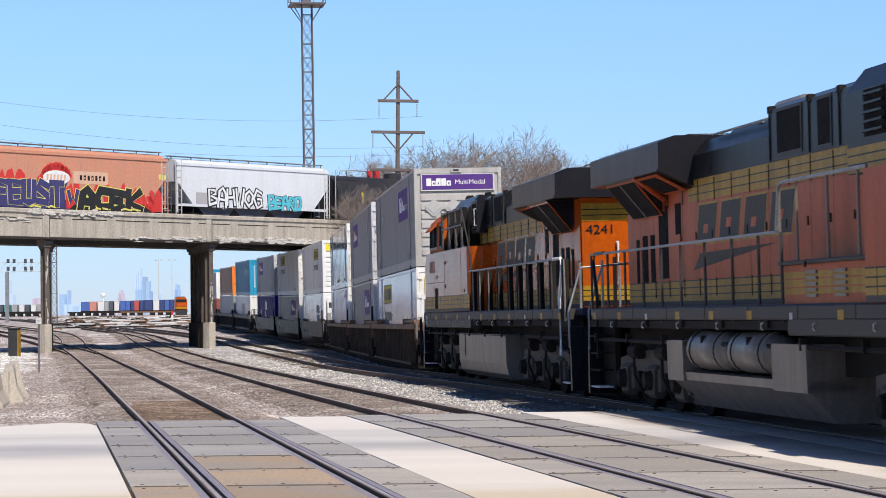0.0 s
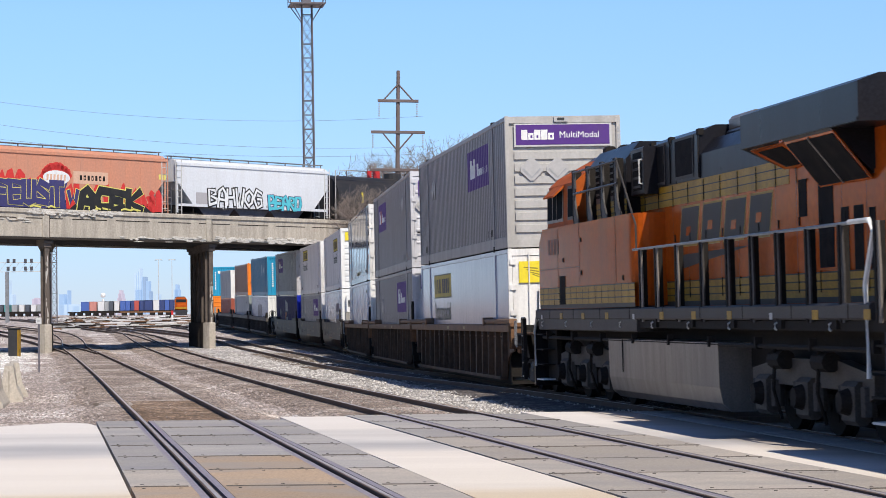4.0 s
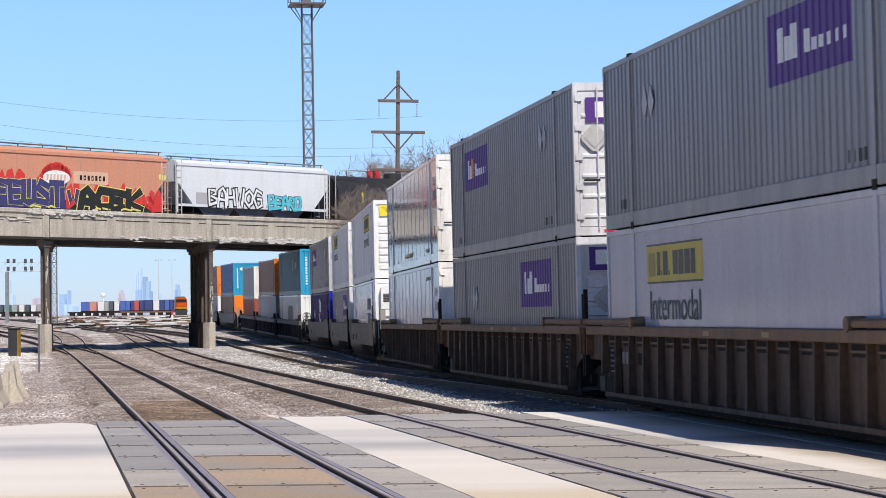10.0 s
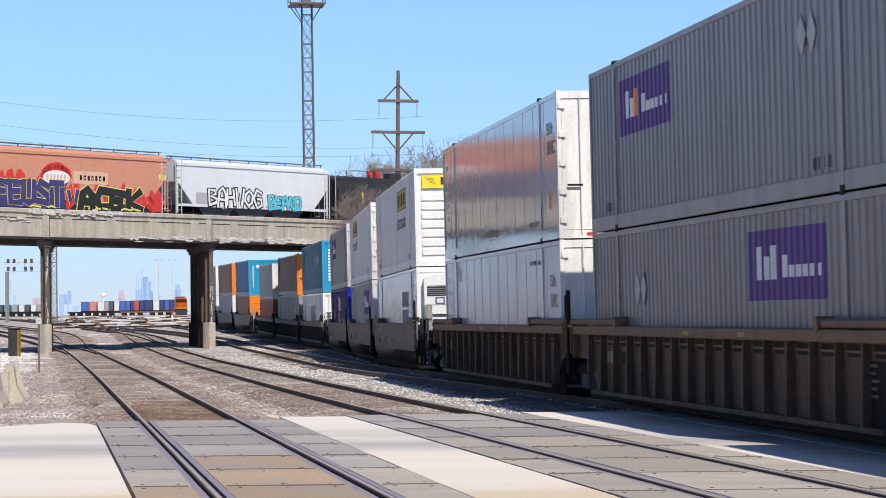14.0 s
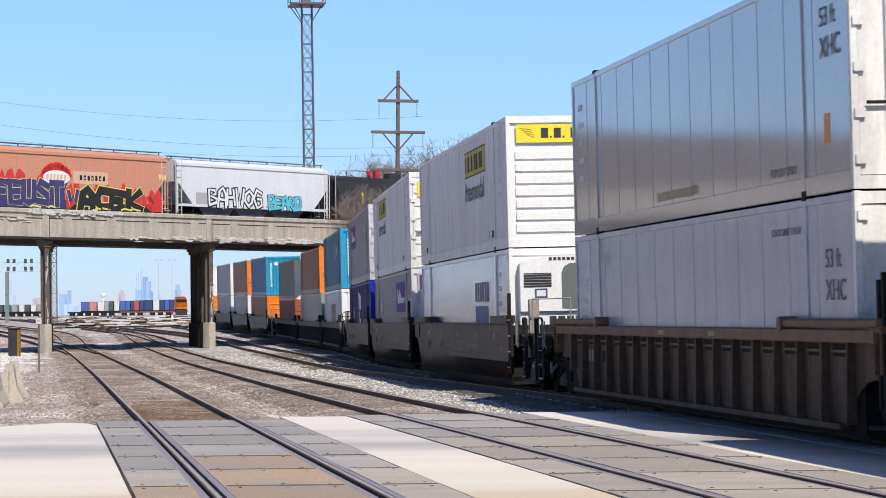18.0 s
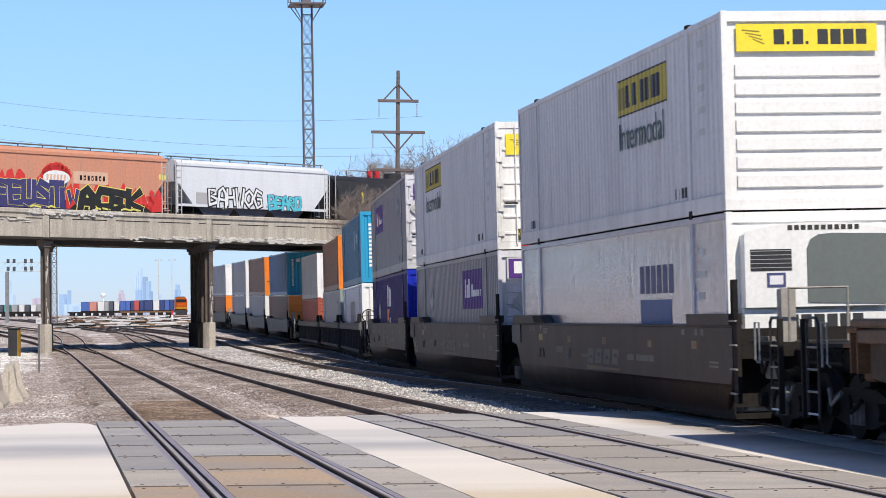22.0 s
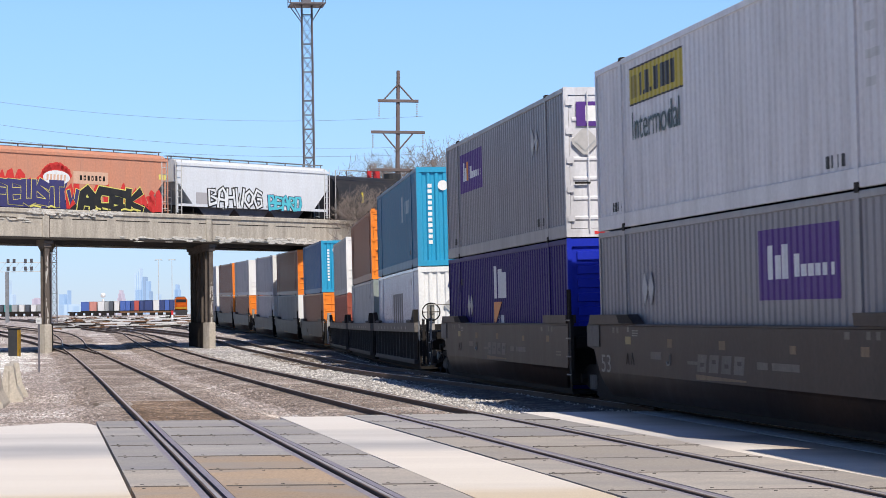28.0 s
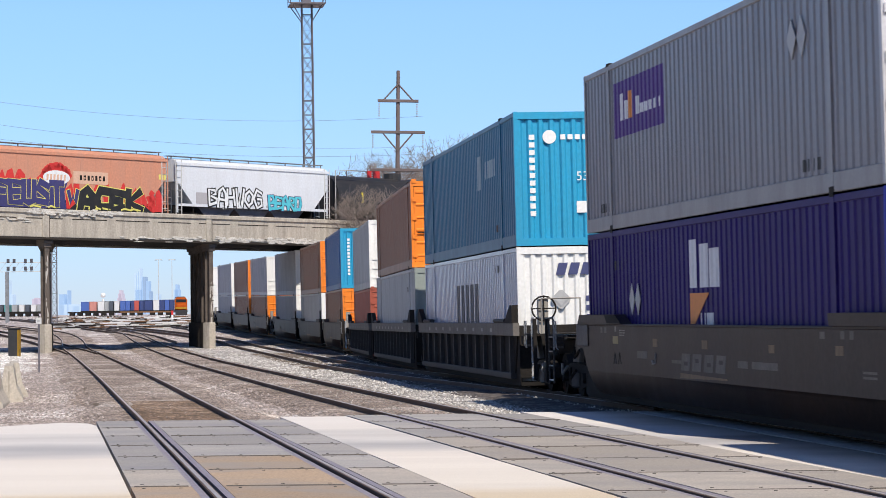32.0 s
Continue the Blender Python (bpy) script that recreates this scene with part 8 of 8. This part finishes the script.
    part("post", tube(bmn(), (0, 0, 0), (0, 0, 1.0), 0.16, None, 8), M["white"], t)
    part("red_top", tube(bmn(), (0, 0, 1.0), (0, 0, 1.6), 0.17, None, 8), M["red"], t)
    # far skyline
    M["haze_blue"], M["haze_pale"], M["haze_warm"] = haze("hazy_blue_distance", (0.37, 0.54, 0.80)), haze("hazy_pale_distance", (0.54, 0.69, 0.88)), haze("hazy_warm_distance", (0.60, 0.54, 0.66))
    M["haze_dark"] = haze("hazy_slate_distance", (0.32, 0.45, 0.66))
    yf = 3600.0
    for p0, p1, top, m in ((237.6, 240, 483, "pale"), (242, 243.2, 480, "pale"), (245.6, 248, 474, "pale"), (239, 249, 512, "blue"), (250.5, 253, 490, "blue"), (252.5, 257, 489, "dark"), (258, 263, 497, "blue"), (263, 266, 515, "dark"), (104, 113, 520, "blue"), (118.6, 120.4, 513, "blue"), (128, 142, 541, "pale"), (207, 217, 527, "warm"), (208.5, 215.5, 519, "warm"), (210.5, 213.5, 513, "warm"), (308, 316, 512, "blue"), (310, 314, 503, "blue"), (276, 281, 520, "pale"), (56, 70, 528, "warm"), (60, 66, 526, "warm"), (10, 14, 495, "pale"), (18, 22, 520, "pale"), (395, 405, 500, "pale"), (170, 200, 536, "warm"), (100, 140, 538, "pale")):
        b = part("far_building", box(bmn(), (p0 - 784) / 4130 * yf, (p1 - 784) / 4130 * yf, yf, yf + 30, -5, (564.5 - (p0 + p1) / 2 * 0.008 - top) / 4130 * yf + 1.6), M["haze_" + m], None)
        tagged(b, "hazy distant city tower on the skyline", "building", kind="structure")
    for p in (280.5, 304):
        t = thing("light_pole", "tall thin steel lighting pole in the far yard", "light pole", "lighting poles in the far yard", m=pose((p - 784) / 4130 * 800.0, 800, lift(800) - 0.3))
        part("pole", tube(bmn(), (0, 0, 0), (0, 0, 19.0), 0.14, 0.09, 8), M["pale_grey"], t)
        part("lamp_arm", box(bmn(), -1.1, 1.1, -0.06, 0.06, 18.9, 19.05), M["pale_grey"], t)
        for x in (-1.0, 1.0):
            part("lamp_head", box(bmn(), x - 0.35, x + 0.35, -0.25, 0.1, 18.7, 18.9, 0.05), M["steel"], t)
    t = thing("water_tower", "white water tower far on the skyline", "water tower", m=pose((182 - 784) / 4130 * 1200.0, 1200, lift(1200)))
    bm = bmn()
    for k in range(6):
        a0, a1 = -math.pi / 2 + k * math.pi / 6, -math.pi / 2 + (k + 1) * math.pi / 6
        tube(bm, (0, 0, 10.2 + 1.3 * math.sin(a0)), (0, 0, 10.2 + 1.3 * math.sin(a1)), max(0.01, 1.35 * math.cos(a0)), max(0.01, 1.35 * math.cos(a1)), 16, False)
    part("tank", bm, M["white"], t, smooth=True)
    part("stem", tube(bmn(), (0, 0, -3.5), (0, 0, 8.2), 0.6, None, 10), M["white"], t)


def build_beds():
    c1, c2 = (lambda y: mid_x(TRACK_1, y)), (lambda y: mid_x(TRACK_2, y))
    c3 = lambda y: float(np.interp(y, LINE_Y, LINE_X))

    def bed(ea, eb, y0, y1, z, m, label, wob):
        n = int((y1 - y0) / 1.2)
        bm, prev = bmn(), None
        for i in range(n + 1):
            y = y0 + (y1 - y0) * i / n
            a, b = ea(y) + wob * noise.noise((y * 0.5, 1.3, 0)), eb(y) + wob * noise.noise((y * 0.5, 7.7, 0))
            row = [bm.verts.new((a + (b - a) * u, y, lift(y) - 0.2 + z * h)) for u, h in ((0, 0), (0.12, 1), (0.5, 1), (0.88, 1), (1, 0))]
            if prev:
                for k in range(4):
                    bm.faces.new((prev[k], prev[k + 1], row[k + 1], row[k]))
            prev = row
        tagged(part("ballast_bed", bm, M[m], None), label, "ballast", kind="structure")

    bed(lambda y: c2(y) + 0.9, lambda y: c3(y) - 0.95, 39.3, 150, 0.05, "ballast", "pale crushed stone ballast between the tracks", 0.35)
    # Wider on the near side, out to where the train's shadow ends.
    bed(lambda y: c3(y) - 2.7, lambda y: c3(y) + 1.9, 39.3, 300, 0.105, "bed_dark", "ballast under the train's track, darkened by painted shade", 0.15)
    bed(lambda y: c1(y) - 1.75, lambda y: c1(y) + 1.75, 37.4, 300, 0.105, "bed", "brown stained ballast between the rails", 0.5)
    bed(lambda y: c1(y) - 0.85, lambda y: c1(y) + 0.95, 37.4, 48, 0.115, "bed_brown", "rust-brown dirt between the rails by the crossing", 0.25)
    bed(lambda y: -14.0 - 0.25 * y, lambda y: ramp(y, [(42, -8.6), (50, -9.2), (60, -11.0), (80, -14.0), (100, -17.0), (120, -20.0), (150, -26.5)]), 42, 150, 0.05, "lot", "bleached dusty lot beside the tracks", 1.2)
    bed(lambda y: -14.0, lambda y: -6.0 + 0.2 * (y - 37), 36.9, 38.6, 0.03, "lot", "strip of pale dusty ground beside the road", 0.5)
    bed(lambda y: c2(y) - 1.75, lambda y: c2(y) + 1.75, 38.7, 300, 0.108, "bed", "brown stained ballast between the rails", 0.25)


TRACK_S = [(28, float(np.interp(28, LINE_Y, LINE_X))), (44, float(np.interp(44, LINE_Y, LINE_X))), (56, float(np.interp(56, LINE_Y, LINE_X)) - 0.9), (72, -2.2), (104.6, -6.5), (168, -15.6), (190, -20.9), (217, -27.5), (255, -36), (370, -61), (600, -114)]
TRACK_F = [(69, -9.5), (106, -15.9), (125, -19.5), (153, -25.3), (184, -33), (227, -44.5), (300, -66)]
build_bridge_cars()
build_trees()
build_trackside()
build_beds()
build_far()
track(TRACK_S, 40, 330, "siding track that joins the train's track", (80, 120))
track(TRACK_F, 120, 300, "rusty branch track leaving to the yard", None)
track([(150, -17.2), (190, -24.4), (217, -31.4), (250, -39), (335, -58), (560, -112)], 160, 500, "distant yard track", None)
track([(215, -22.0), (255, -30.0), (370, -54), (600, -104)], 215, 560, "distant yard track", None)


# ---- what moves ----
def motions():
    for ob, mid, half, z, turn in TRAIN:
        walk(ob, [(t, train_pose(t, mid, half, z, turn)) for t in range(0, 33)])
    for ob, x, r in SPIN:
        way = -1 if ob.parent.parent in BACKWARD else 1
        rows = []
        for k in range(241):
            t = min(32.0, k * 4 / 30)
            rows.append((t, pose(x, 0, r, 0, way * math.degrees(travelled(t) / r), 0)))
        walk(ob, rows)


BACKWARD = [ob for ob, _, _, _, turn in TRAIN if turn]
motions()
